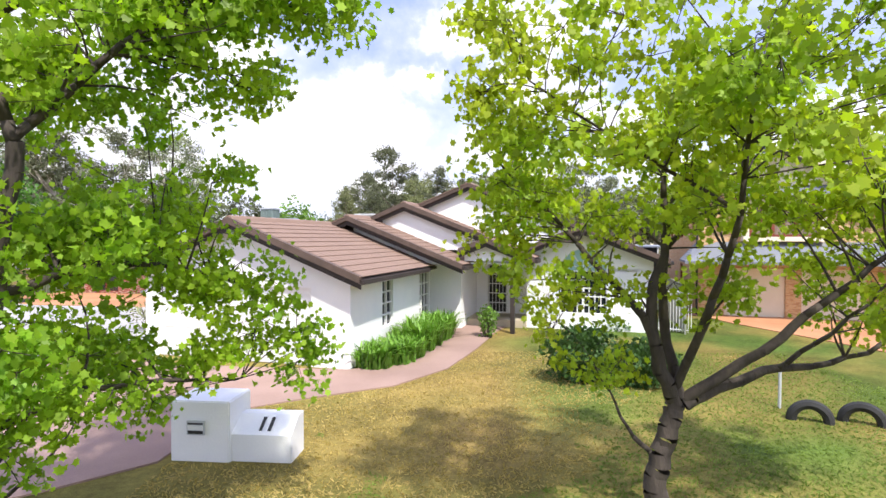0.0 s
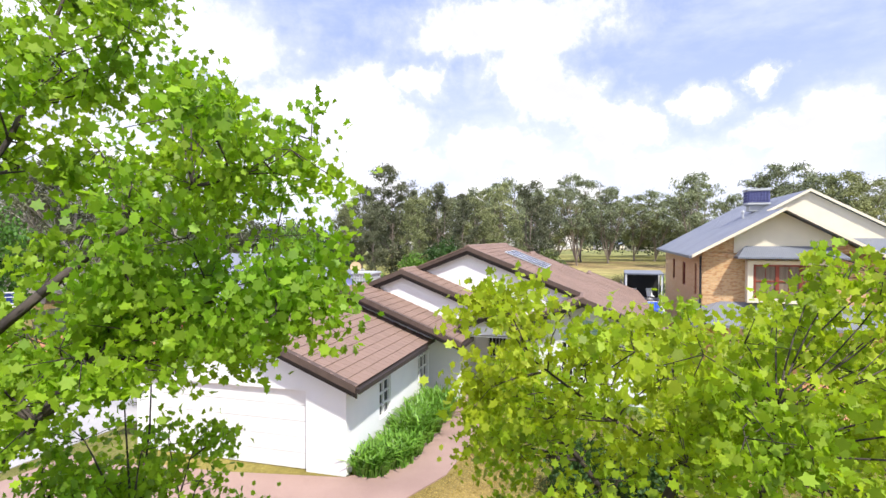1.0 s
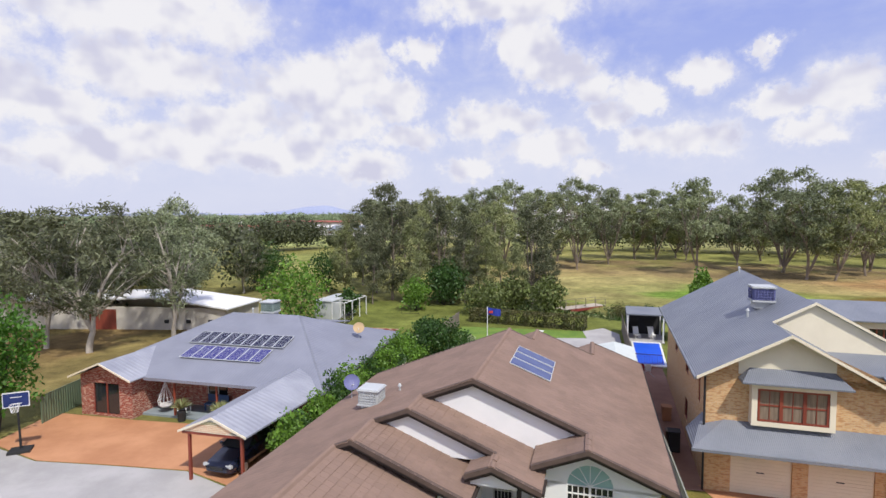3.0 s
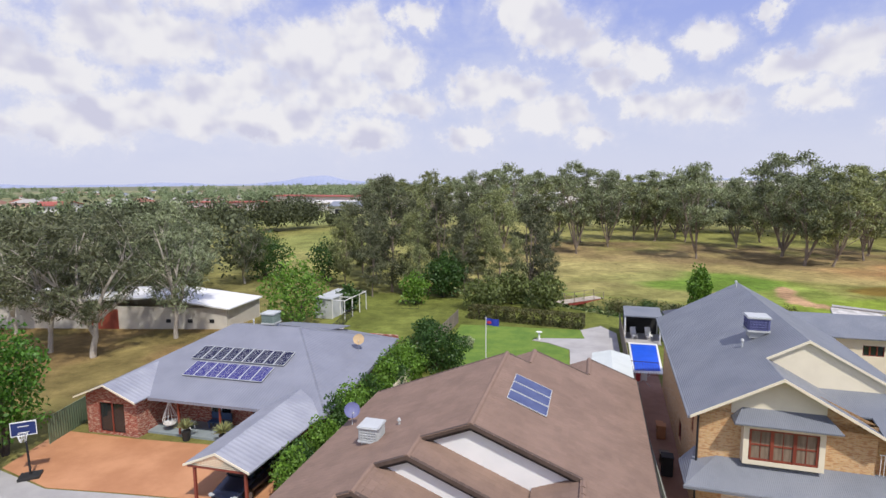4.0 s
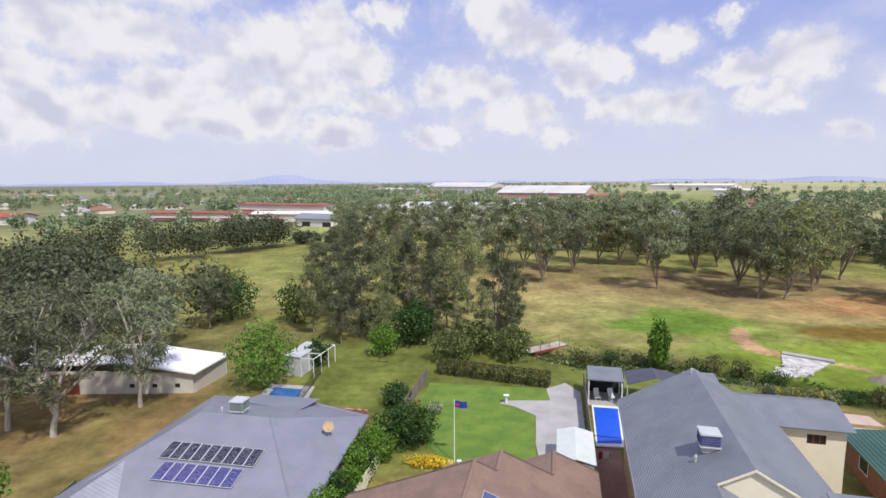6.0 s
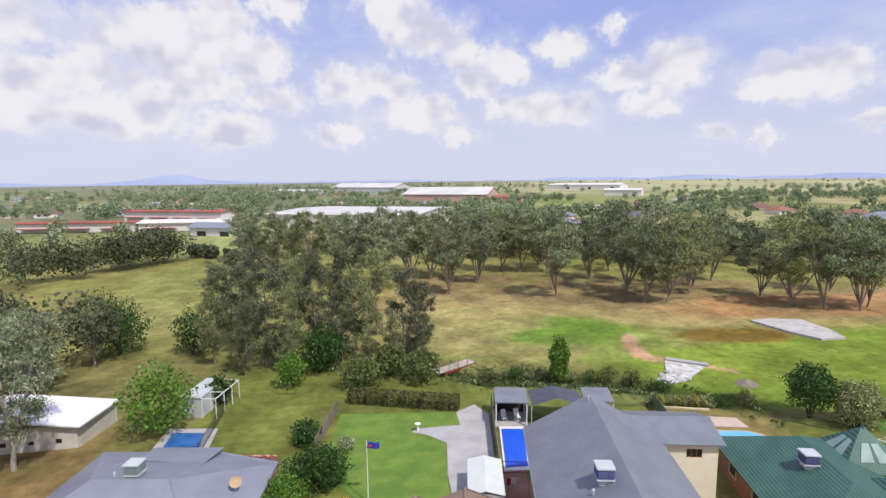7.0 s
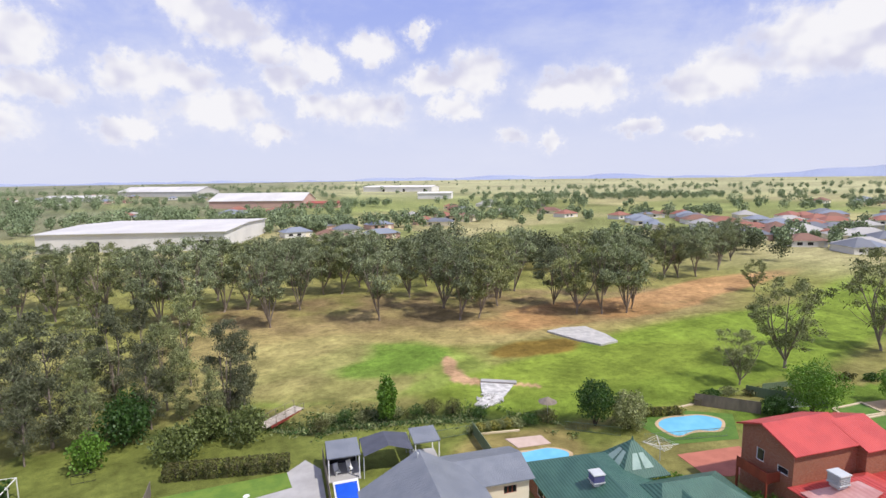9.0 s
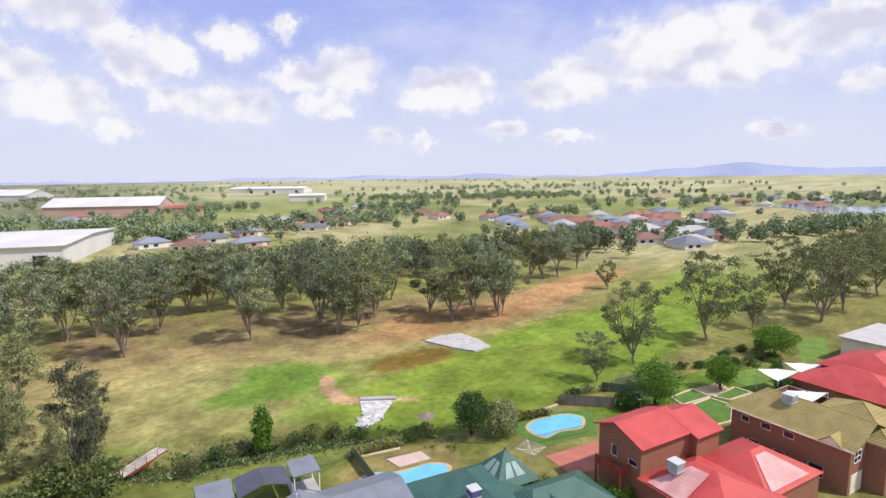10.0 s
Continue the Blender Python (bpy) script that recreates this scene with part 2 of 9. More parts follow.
M_YOUNGLEAF = material("yellow_green_leaf", (0.41, 0.47, 0.03), (0.25, 0.38, 0.025), 0.9, 0.5, 0.0, island=0.35, trans=0.52)
M_LEAF = material("fresh_green_leaf", (0.32, 0.46, 0.03), (0.17, 0.33, 0.022), 0.9, 0.5, 0.0, island=0.35, trans=0.52)
M_GUMLEAF = material("grey_green_gum_leaf", (0.285, 0.325, 0.19), (0.17, 0.20, 0.115), 0.35, 0.6, 0.0, island=0.65, objrand=0.22, trans=0.15)
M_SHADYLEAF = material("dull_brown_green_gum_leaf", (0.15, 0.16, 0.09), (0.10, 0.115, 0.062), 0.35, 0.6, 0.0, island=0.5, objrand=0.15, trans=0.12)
M_OLIVELEAF = material("olive_gum_leaf", (0.27, 0.29, 0.13), (0.165, 0.19, 0.085), 0.35, 0.6, 0.0, island=0.6, objrand=0.2, trans=0.15)
M_DARKLEAF = material("dark_green_leaf", (0.055, 0.115, 0.025), (0.035, 0.08, 0.02), 0.6, 0.5, 0.0, island=0.4, trans=0.25)
M_MIDLEAF = material("mid_green_leaf", (0.15, 0.27, 0.04), (0.10, 0.20, 0.03), 0.6, 0.5, 0.0, island=0.4, trans=0.3)
M_BUSHLEAF = material("dull_olive_bush_leaf", (0.15, 0.185, 0.06), (0.10, 0.13, 0.04), 0.5, 0.6, 0.0, island=0.5, trans=0.2)
M_HEDGE = material("bronze_hedge_leaf", (0.11, 0.10, 0.04), (0.075, 0.09, 0.03), 1.0, 0.6, 0.0, island=0.5, trans=0.2)
M_FLOWERY = material("yellow_flowering_leaf", (0.42, 0.36, 0.10), (0.16, 0.20, 0.05), 2.5, 0.6, 0.0, island=0.5, trans=0.2)
M_YELLOWFLOWER = material("yellow_flowers", (0.75, 0.52, 0.03), (0.55, 0.42, 0.03), 3.0, 0.7, 0.0, island=0.3)

# ---- mesh tools ----
def mesh_of(name, verts, faces, mat):
    me = bpy.data.meshes.new(name)
    me.from_pydata([tuple(v) for v in verts], [], [tuple(f) for f in faces])
    me.materials.append(mat)
    me.update()
    return me


def part(name, bm, mat, parent, label=""):
    """Links a bmesh as one mesh object under a thing or a part."""
    bmesh.ops.remove_doubles(bm, verts=bm.verts, dist=1e-4)
    bmesh.ops.recalc_face_normals(bm, faces=bm.faces)
    me = bpy.data.meshes.new(name)
    bm.to_mesh(me)
    bm.free()
    me.materials.append(mat)
    ob = new(name, me)
    ob.parent = parent
    if label:
        ob["label"] = label
    return ob


def piece(name, me, parent, m=None, label=""):
    ob = new(name, me)
    ob.parent = parent
    if m is not None:
        ob.matrix_basis = m
    if label:
        ob["label"] = label
    return ob


def thing(name, m, label, category, group="", kind=""):
    ob = new(name)
    ob.matrix_world = m
    ob.empty_display_size = 0.2
    return tagged(ob, label, category, group, kind)


def box(bm, x0, x1, y0, y1, z0, z1, bevel=0.0):
    v = [bm.verts.new(p) for p in ((x0, y0, z0), (x1, y0, z0), (x1, y1, z0), (x0, y1, z0), (x0, y0, z1), (x1, y0, z1), (x1, y1, z1), (x0, y1, z1))]
    fs = [bm.faces.new([v[i] for i in f]) for f in ((3, 2, 1, 0), (4, 5, 6, 7), (0, 1, 5, 4), (1, 2, 6, 5), (2, 3, 7, 6), (3, 0, 4, 7))]
    if bevel:
        bmesh.ops.bevel(bm, geom=list({e for f in fs for e in f.edges}), offset=bevel, segments=2, affect="EDGES")
    return bm


def boxes(*rows):
    bm = bmesh.new()
    for r in rows:
        box(bm, *r)
    return bm


def solid(bm, pts, d):
    """A flat polygon given thickness by the offset d."""
    d = Vector(d)
    a = [bm.verts.new(p) for p in pts]
    b = [bm.verts.new(Vector(p) + d) for p in pts]
    n = len(pts)
    bm.faces.new(a)
    bm.faces.new(b[::-1])
    for i in range(n):
        bm.faces.new((a[i], b[i], b[(i + 1) % n], a[(i + 1) % n]))
    return bm


def solids(*rows):
    bm = bmesh.new()
    for pts, d in rows:
        solid(bm, pts, d)
    return bm


def tube(bm, p, q, r0, r1, n=8):
    p, q = Vector(p), Vector(q)
    d = (q - p).normalized()
    u = d.orthogonal().normalized()
    w = d.cross(u)
    rings = []
    for c, r in ((p, r0), (q, r1)):
        rings.append([bm.verts.new(c + (u * math.cos(2 * math.pi * i / n) + w * math.sin(2 * math.pi * i / n)) * r) for i in range(n)])
    for i in range(n):
        bm.faces.new((rings[0][i], rings[0][(i + 1) % n], rings[1][(i + 1) % n], rings[1][i]))
    bm.faces.new(rings[0][::-1])
    bm.faces.new(rings[1])
    return bm


def tubes(*rows):
    bm = bmesh.new()
    for r in rows:
        tube(bm, *r)
    return bm


def rect_with_hole(x0, x1, z0, z1, holes):
    """Cells of an upright wall face round its rectangular openings."""
    xs = sorted({x0, x1, *(h[0] for h in holes), *(h[1] for h in holes)})
    zs = sorted({z0, z1, *(h[2] for h in holes), *(h[3] for h in holes)})
    for a, b in zip(xs, xs[1:]):
        for c, d in zip(zs, zs[1:]):
            mx, mz = (a + b) / 2, (c + d) / 2
            if not any(h[0] < mx < h[1] and h[2] < mz < h[3] for h in holes):
                yield a, b, c, d


def wall_x(bm, x0, x1, y, z0, z1, thick=0.2, holes=()):
    """A wall along x whose outer face is at y; it goes back by thick."""
    for a, b, c, d in rect_with_hole(x0, x1, z0, z1, holes):
        box(bm, a, b, y, y + thick, c, d)
    return bm


def wall_y(bm, x, y0, y1, z0, z1, thick=0.2, holes=()):
    for a, b, c, d in rect_with_hole(y0, y1, z0, z1, holes):
        box(bm, x, x + thick, a, b, c, d)
    return bm


def gable(bm, xl, xr, xm, zb, ztop, y, thick=0.2, zl=None, zr=None):
    """The upper wall under a gable."""
    pts = [(xl, y, zb), (xr, y, zb)]
    if zr is not None:
        pts.append((xr, y, zr))
    pts.append((xm, y, ztop))
    if zl is not None:
        pts.append((xl, y, zl))
    return solid(bm, pts, (0, thick, 0))

# ---- ground: one sheet to the horizon ----
def spaced(lo, hi, step, far_lo, far_hi, grow=1.13):
    mid = list(np.arange(lo, hi + step / 2, step))
    out, x, s = [], hi, step
    while x < far_hi:
        s *= grow
        x += s
        out.append(min(x, far_hi))
    down, x, s = [], lo, step
    while x > far_lo:
        s *= grow
        x -= s
        down.append(max(x, far_lo))
    return np.array(down[::-1] + mid + out)


def value_noise(x, y, scale, seed):
    """Smooth value noise on arrays."""
    r = np.random.RandomState(seed)
    table = r.rand(64, 64)
    u, v = x / scale, y / scale
    i, j = np.floor(u).astype(int), np.floor(v).astype(int)
    fu, fv = u - i, v - j
    fu, fv = fu * fu * (3 - 2 * fu), fv * fv * (3 - 2 * fv)
    g = lambda a, b: table[a % 64, b % 64]
    return (g(i, j) * (1 - fu) + g(i + 1, j) * fu) * (1 - fv) + (g(i, j + 1) * (1 - fu) + g(i + 1, j + 1) * fu) * fv


def fbm(x, y, scale, seed):
    return sum(value_noise(x, y, scale / 2**n, seed + n) * 0.5**n for n in range(4)) / 1.875


def blob(x, y, cx, cy, rx, ry, turn, ragged, seed):
    """A soft ragged oval: 1 inside, 0 outside."""
    c, s = math.cos(radians(turn)), math.sin(radians(turn))
    u, v = ((x - cx) * c + (y - cy) * s) / rx, (-(x - cx) * s + (y - cy) * c) / ry
    d = np.sqrt(u * u + v * v) + (fbm(x, y, max(rx, ry) * 0.7, seed) - 0.5) * ragged
    return np.clip((1.12 - d) / 0.24, 0, 1)


def creek_y(x):
    """The line of the creek behind the gardens."""
    return np.interp(x, (-120, -30, -5, 14, 19, 30, 39, 46, 60, 90, 130, 200), (92, 84, 78, 71.5, 66.5, 63.5, 58.5, 50, 46, 39, 24, 12))


def ground_height(x, y):
    d = (y - creek_y(x)) / 2.2
    dip = np.exp(-d * d) * 0.9 * np.clip((x + 10) / 15, 0, 1) * np.clip((46 - x) / 8, 0, 1)
    roll = (fbm(x, y, 60, 90) - 0.5) * 1.1 * np.clip((y - creek_y(x) - 5) / 30, 0, 1) * np.clip((600 - np.hypot(x, y)) / 300, 0, 1)
    return roll - dip


def ground_colour(x, y):
    """Base colours of grass, dry grass and bare earth by place."""
    col = np.empty((len(x), 3))
    olive = np.array((0.22, 0.22, 0.065))

    def lay(c, k):
        col[:] += (np.array(c) - col) * np.clip(k, 0, 1)[:, None]

    col[:] = olive
    golf = y - creek_y(x)
    lay((0.27, 0.245, 0.085), np.clip((fbm(x, y, 25, 11) - 0.42) * 5, 0, 1) * 0.8)
    # fairways
    lay((0.18, 0.25, 0.036), blob(x, y, 95, 58, 62, 15, -2, 0.5, 21) * (golf > 0))
    lay((0.18, 0.245, 0.036), blob(x, y, 190, 60, 60, 16, 5, 0.6, 22))
    lay((0.19, 0.25, 0.038), blob(x, y, 70, 62, 30, 8, -10, 0.5, 26) * (golf > 2))
    lay((0.17, 0.245, 0.038), blob(x, y, 38.5, 86, 15, 11, 0, 0.5, 23))
    lay((0.22, 0.27, 0.06), blob(x, y, 32, 80, 22, 9, -12, 0.8, 27))
    lay((0.37, 0.295, 0.125), blob(x, y, 52, 99, 58, 15, -17, 0.8, 29) * 0.85)
    lay((0.36, 0.30, 0.125), blob(x, y, 28, 78, 14, 6, -20, 0.9, 30) * 0.6)
    lay((0.14, 0.235, 0.036), blob(x, y, 38.5, 85.5, 12.5, 9, 0, 0.5, 23) * 0.9)
    lay((0.33, 0.29, 0.115), blob(x, y, 20, 92, 18, 12, 20, 0.9, 24) * 0.8)
    lay((0.30, 0.29, 0.10), blob(x, y, -28, 118, 26, 16, 60, 0.6, 25) * 0.9)
    lay((0.235, 0.25, 0.075), blob(x, y, -32, 150, 18, 30, 10, 0.5, 28))
    # bare earth under the gum trees
    lay((0.25, 0.185, 0.09), blob(x, y, 60, 112, 75, 18, -22, 0.8, 31) * np.clip(fbm(x, y, 7, 33) * 2.2 - 0.35, 0, 1))
    lay((0.38, 0.225, 0.10), blob(x, y, 98, 90, 40, 9, -4, 0.9, 32) * np.clip(fbm(x, y, 9, 34) * 2.4 - 0.3, 0, 1))
    lay((0.42, 0.25, 0.115), blob(x, y, 150, 92, 40, 8, 2, 0.8, 35))
    lay((0.19, 0.13, 0.03), blob(x, y, 66, 75.5, 9, 4.5, -8, 0.5, 36))
    for cx, cy, rx, ry, turn in ((47.2, 77.2, 3.6, 1.2, 64), (45.4, 72.6, 3.4, 1.3, 84), (45.2, 69.0, 2.6, 1.4, 130), (48.0, 66.0, 4.2, 1.1, 140), (52.0, 62.4, 2.6, 0.7, 130)):
        lay((0.44, 0.28, 0.16), blob(x, y, cx, cy, rx, ry, turn, 0.35, 37))
    # reeds along the creek
    lay((0.075, 0.10, 0.03), np.exp(-(golf / 2.6) ** 2) * np.clip((x + 8) / 10, 0, 1) * np.clip((50 - x) / 6, 0, 1))
    # gardens and street side
    near = golf < -2.5
    lay((0.19, 0.225, 0.05), near * np.clip((y - 40) / 4, 0, 1) * np.clip((x + 16) / 4, 0, 1) * 0.85)
    lay((0.15, 0.23, 0.035), blob(x, y, 86, 31, 22, 9, -20, 0.4, 46) * near)
    lay((0.29, 0.20, 0.085), blob(x, y, -36, 50, 16, 16, 0, 0.5, 41))
    lay((0.19, 0.185, 0.06), blob(x, y, -36, 50, 17, 17, 0, 0.5, 41) * np.clip((fbm(x, y, 6, 44) - 0.5) * 6, 0, 1) * 0.45)
    lay((0.33, 0.27, 0.10), blob(x, y, 39, 47, 8, 5, -20, 0.5, 45))
    lay((0.22, 0.20, 0.075), blob(x, y, -30, 76, 14, 9, 0, 0.5, 43) * 0.8)
    lawn = near * (y < 40) * (x > -8) * (x < 30)
    lay((0.30, 0.245, 0.07), lawn * 1.0)
    lay((0.43, 0.30, 0.105), lawn * np.clip((fbm(x, y, 3.2, 51) - 0.40) * 5, 0, 1) * np.clip(1.25 - np.abs(x - 1.6) / 3.2, 0, 1))
    lay((0.13, 0.20, 0.04), lawn * np.clip((fbm(x, y, 2.2, 52) - 0.30) * 5, 0, 1) * np.clip((x - 1.8) / 2, 0.1, 1))
    lay((0.17, 0.20, 0.05), lawn * np.clip((7.4 - y) / 1.5, 0, 1) * 0.8)
    # country beyond: paddocks, town greens, then a plain paler and greyer with distance
    far = np.clip((np.hypot(x, y) - 190) / 60, 0, 1)
    cell = fbm(np.floor((x * 0.9 + y * 0.2) / 95) * 95, np.floor((y * 0.95 - x * 0.3) / 60) * 60, 120, 61)
    lay((0.22, 0.235, 0.085), far)
    lay((0.37, 0.335, 0.165), far * np.clip((cell - 0.47) * 9, 0, 1))
    lay((0.30, 0.33, 0.12), blob(x, y, -62, 235, 40, 30, 10, 0.3, 44))
    lay((0.25, 0.285, 0.10), far * np.clip((0.44 - cell) * 9, 0, 1))
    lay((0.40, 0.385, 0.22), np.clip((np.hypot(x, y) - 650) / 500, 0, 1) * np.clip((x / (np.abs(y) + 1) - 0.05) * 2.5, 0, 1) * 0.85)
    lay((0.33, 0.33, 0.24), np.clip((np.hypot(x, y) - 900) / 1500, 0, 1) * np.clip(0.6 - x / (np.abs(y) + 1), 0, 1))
    # the town side of the plain is duller and greyer
    lay((0.17, 0.18, 0.11), np.clip((np.hypot(x, y) - 300) / 100, 0, 1) * np.clip(1.0 - (x / (np.abs(y) + 1) - 0.15) * 4, 0, 1) * np.clip(fbm(x, y, 90, 66) * 2.2 - 0.4, 0, 0.85))
    return col * (0.45 + 0.75 * fbm(x, y, 5, 71) * (0.6 + 0.8 * fbm(x, y, 1.7, 75)))[:, None] * (0.95 + 0.25 * np.clip((golf - 3) / 10, 0, 1))[:, None]


def ground_material():
    m = bpy.data.materials.new("grass_and_earth")
    m.use_nodes = True
    k = Nodes(m.node_tree)
    base = k.add("ShaderNodeAttribute")
    base.attribute_name = "soil"
    at = k.add("ShaderNodeTexCoord").outputs["Object"]
    tuft = k.noise(at, 9.0, 6.0, 0.7)
    blade = k.noise(at, 45.0, 3.0, 0.7)
    patch = k.noise(at, 0.8, 4.0, 0.65)
    big = k.noise(at, 0.22, 6.0, 0.7)
    v = k.math("ADD", k.math("MULTIPLY", tuft, 1.0), k.math("ADD", k.math("MULTIPLY", blade, 0.7), k.math("ADD", k.math("MULTIPLY", patch, 0.9), k.math("MULTIPLY", big, 0.8))))
    v = k.math("ADD", k.math("MULTIPLY", k.math("SUBTRACT", v, 1.7), 1.35), 0.92)
    g = k.add("ShaderNodeCombineColor")
    for s in g.inputs[:3]:
        k.put(s, v)
    col = k.mix(1.0, base.outputs["Color"], g.outputs[0], "MULTIPLY")
    h = k.math("ADD", tuft, blade)
    bu = k.add("ShaderNodeBump", Strength=0.6, Distance=0.05, Height=h)
    b = k.add("ShaderNodeBsdfPrincipled", **{"Base Color": col, "Roughness": 0.95, "Specular IOR Level": 0.1, "Normal": bu.outputs[0]})
    o = k.add("ShaderNodeOutputMaterial")
    k.t.links.new(b.outputs[0], o.inputs[0])
    return m


def build_ground():
    xs, ys = spaced(-50, 125, 0.8, -4300, 4600), spaced(0, 135, 0.8, -1500, 4700)
    gx, gy = np.meshgrid(xs, ys)
    x, y = gx.ravel(), gy.ravel()
    z = ground_height(x, y)
    nx, ny = len(xs), len(ys)
    i = (np.arange(ny - 1)[:, None] * nx + np.arange(nx - 1)[None]).ravel()
    me = bpy.data.meshes.new("ground")
    me.from_pydata(np.stack([x, y, z], 1), [], np.stack([i, i + 1, i + nx + 1, i + nx], 1))
    attr = me.color_attributes.new("soil", "FLOAT_COLOR", "POINT")
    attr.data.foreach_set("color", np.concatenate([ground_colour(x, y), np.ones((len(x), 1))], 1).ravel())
    me.materials.append(ground_material())
    me.polygons.foreach_set("use_smooth", np.ones(len(me.polygons), bool))
    tagged(new("ground", me), "grassed ground with lawns, fairways and dry bare earth", "ground", kind="structure")


build_ground()


def slab(name, pts, top, mat, label, category="paving", depth=0.12, kind="structure"):
    bm = solids(([(x, y, top) for x, y in pts], (0, 0, -depth)))
    return tagged(part(name, bm, mat, None), label, category, kind=kind)


slab("driveway", [(-9.6, 14.9), (-5, 14.0), (-1.7, 13.75), (-0.6, 14.4), (0.15, 16.3), (0.9, 19.2), (1.2, 22.5), (3.4, 22.0), (2.5, 19.5), (1.75, 16.6), (0.9, 14.0), (-0.3, 12.3), (-2.1, 11.2), (-3.1, 10.5),
                  (-3.35, 9.2), (-3.4, 7.9), (-4.3, 7.0), (-6.4, 5.2), (-9.5, 2.6), (-14.5, 6.5), (-11, 11)], 0.03, M_DRIVE, "curving pink-brown exposed concrete driveway and path")
slab("driveway", [(-24.6, 33.2), (-19.0, 32.1), (-12.6, 31.2), (-7.6, 30.0), (-8.6, 23.8), (-12.3, 25.8), (-16.5, 26.3), (-20.6, 26.7), (-24.6, 28.6)], 0.03, M_ORANGE, "orange paved forecourt in front of the brick house")
slab("pavement", [(-24.6, 28.4), (-20.6, 26.6), (-16.5, 26.2), (-12.3, 25.7), (-8.4, 23.5), (-9.5, 18.0), (-11.2, 12), (-24, 10), (-34, 18)], 0.022, M_CONC, "pale grey concrete apron beside the forecourt")
slab("driveway", [(11.9, 24.9), (19.4, 22.6), (19.6, 14.0), (15.0, 13.5), (13.9, 17.5), (12.3, 22.2)], 0.03, M_ORANGE, "orange paved double driveway before the garage doors")
slab("pavement", [(11.2, 24.5), (12.2, 24.3), (17.3, 43.9), (14.6, 44.2), (10.5, 24.6)], 0.025, material("red_brown_paving", (0.32, 0.18, 0.125), (0.25, 0.135, 0.095), 0.6, 0.85, 0.2), "red-brown paved side passage between the houses")
slab("pavement", [(8.3, 53.2), (8.9, 53.9), (13.6, 53.7), (13.9, 56.9), (16.4, 58.4), (17.3, 55.6), (14.6, 44.0), (13.3, 36.5), (9.6, 37.2), (10.3, 44.6), (10.9, 47.5), (11.4, 50.2), (9.7, 52.4)], 0.03, M_CONC, "grey concrete garden path curving round the lawn")

# ---- tiled roofs ----
def tile_mesh():
    """One interlocking tile with a rolled edge: 0.3 m wide, 0.34 m of it showing."""
    prof = [(-0.15, 0.0), (-0.15, 0.028), (-0.115, 0.036), (-0.08, 0.026), (0.15, 0.026), (0.15, 0.0)]
    v = [(x, 0.0, z + 0.022) for x, z in prof] + [(x, 0.36, z) for x, z in prof]
    n = len(prof)
    f = [(i, i + n, i + n + 1, i + 1) for i in range(1, n - 2)] + [tuple(range(n))] + [(0, n, n + 1, 1), (n - 2, 2 * n - 2, 2 * n - 1, n - 1)]
    return mesh_of("tile", v, f, M_TILE)


def ridge_mesh():
    prof = [(-0.15, -0.01), (-0.09, 0.085), (0, 0.125), (0.09, 0.085), (0.15, -0.01)]
    v = [(x, 0, z) for x, z in prof] + [(x, 0.41, z + 0.015) for x, z in prof]
    return mesh_of("ridge_tile", v, [(i, i + 1, i + 6, i + 5) for i in range(4)] + [(4, 3, 2, 1, 0), (5, 6, 7, 8, 9)], M_TILE)


TILE = tile_mesh()
RIDGE = ridge_mesh()


def inside(poly, x, y):
    c = False
    for (x0, y0), (x1, y1) in zip(poly, poly[1:] + poly[:1]):
        if (y0 > y) != (y1 > y) and x < (x1 - x0) * (y - y0) / (y1 - y0) + x0:
            c = not c
    return c


def tiles_on(poly, z_of, down):
    """Poses of tiles on a slope over the plan polygon; down is +1 where it falls towards +x, -1 towards -x."""
    out = []
    slope = abs(z_of(1.0) - z_of(0.0))
    pitch = math.atan(slope)
    run = 0.34 * math.cos(pitch)
    xs, ys = [p[0] for p in poly], [p[1] for p in poly]
    start = max(xs) if down > 0 else min(xs)
    rows = int((max(xs) - min(xs)) / run) + 1
    turn = Matrix.Rotation(radians(90) * down, 4, "Z") @ Matrix.Rotation(pitch, 4, "X")
    for r in range(rows):
        x = start - down * (r * run)
        mid = x - down * run * 0.5
        y = min(ys) + 0.15
        while y < max(ys):
            if inside(poly, mid, y):
                out.append(Matrix.Translation((x, y, z_of(x) + 0.03)) @ turn)
            y += 0.3
    return out


def lay_tiles(parent, poses, near):
    """The first near tiles as parts, the rest joined."""
    for m in poses[:near]:
        piece("tile", TILE, parent, m)
    rest = poses[near:]
    base = np.array([v.co[:] for v in TILE.vertices])
    polys = [tuple(p.vertices) for p in TILE.polygons]
    verts, faces = [], []
    for k, m in enumerate(rest):
        a = np.array(m)
        verts.extend((base @ a[:3, :3].T + a[:3, 3]).tolist())
        o = k * len(base)
        faces.extend(tuple(i + o for i in p) for p in polys)
    ob = piece("tiles", mesh_of("tiles", verts, faces, M_TILES), parent)
    ob["kind"] = "stuff"


# ---- the white house with stepped gables ----
S_A = 0.395
HOUSE_A = thing("white_house", pose(-1.64, 13.83, 0, 0, 0, -14), "white rendered house with stepped brown tiled gables", "house")


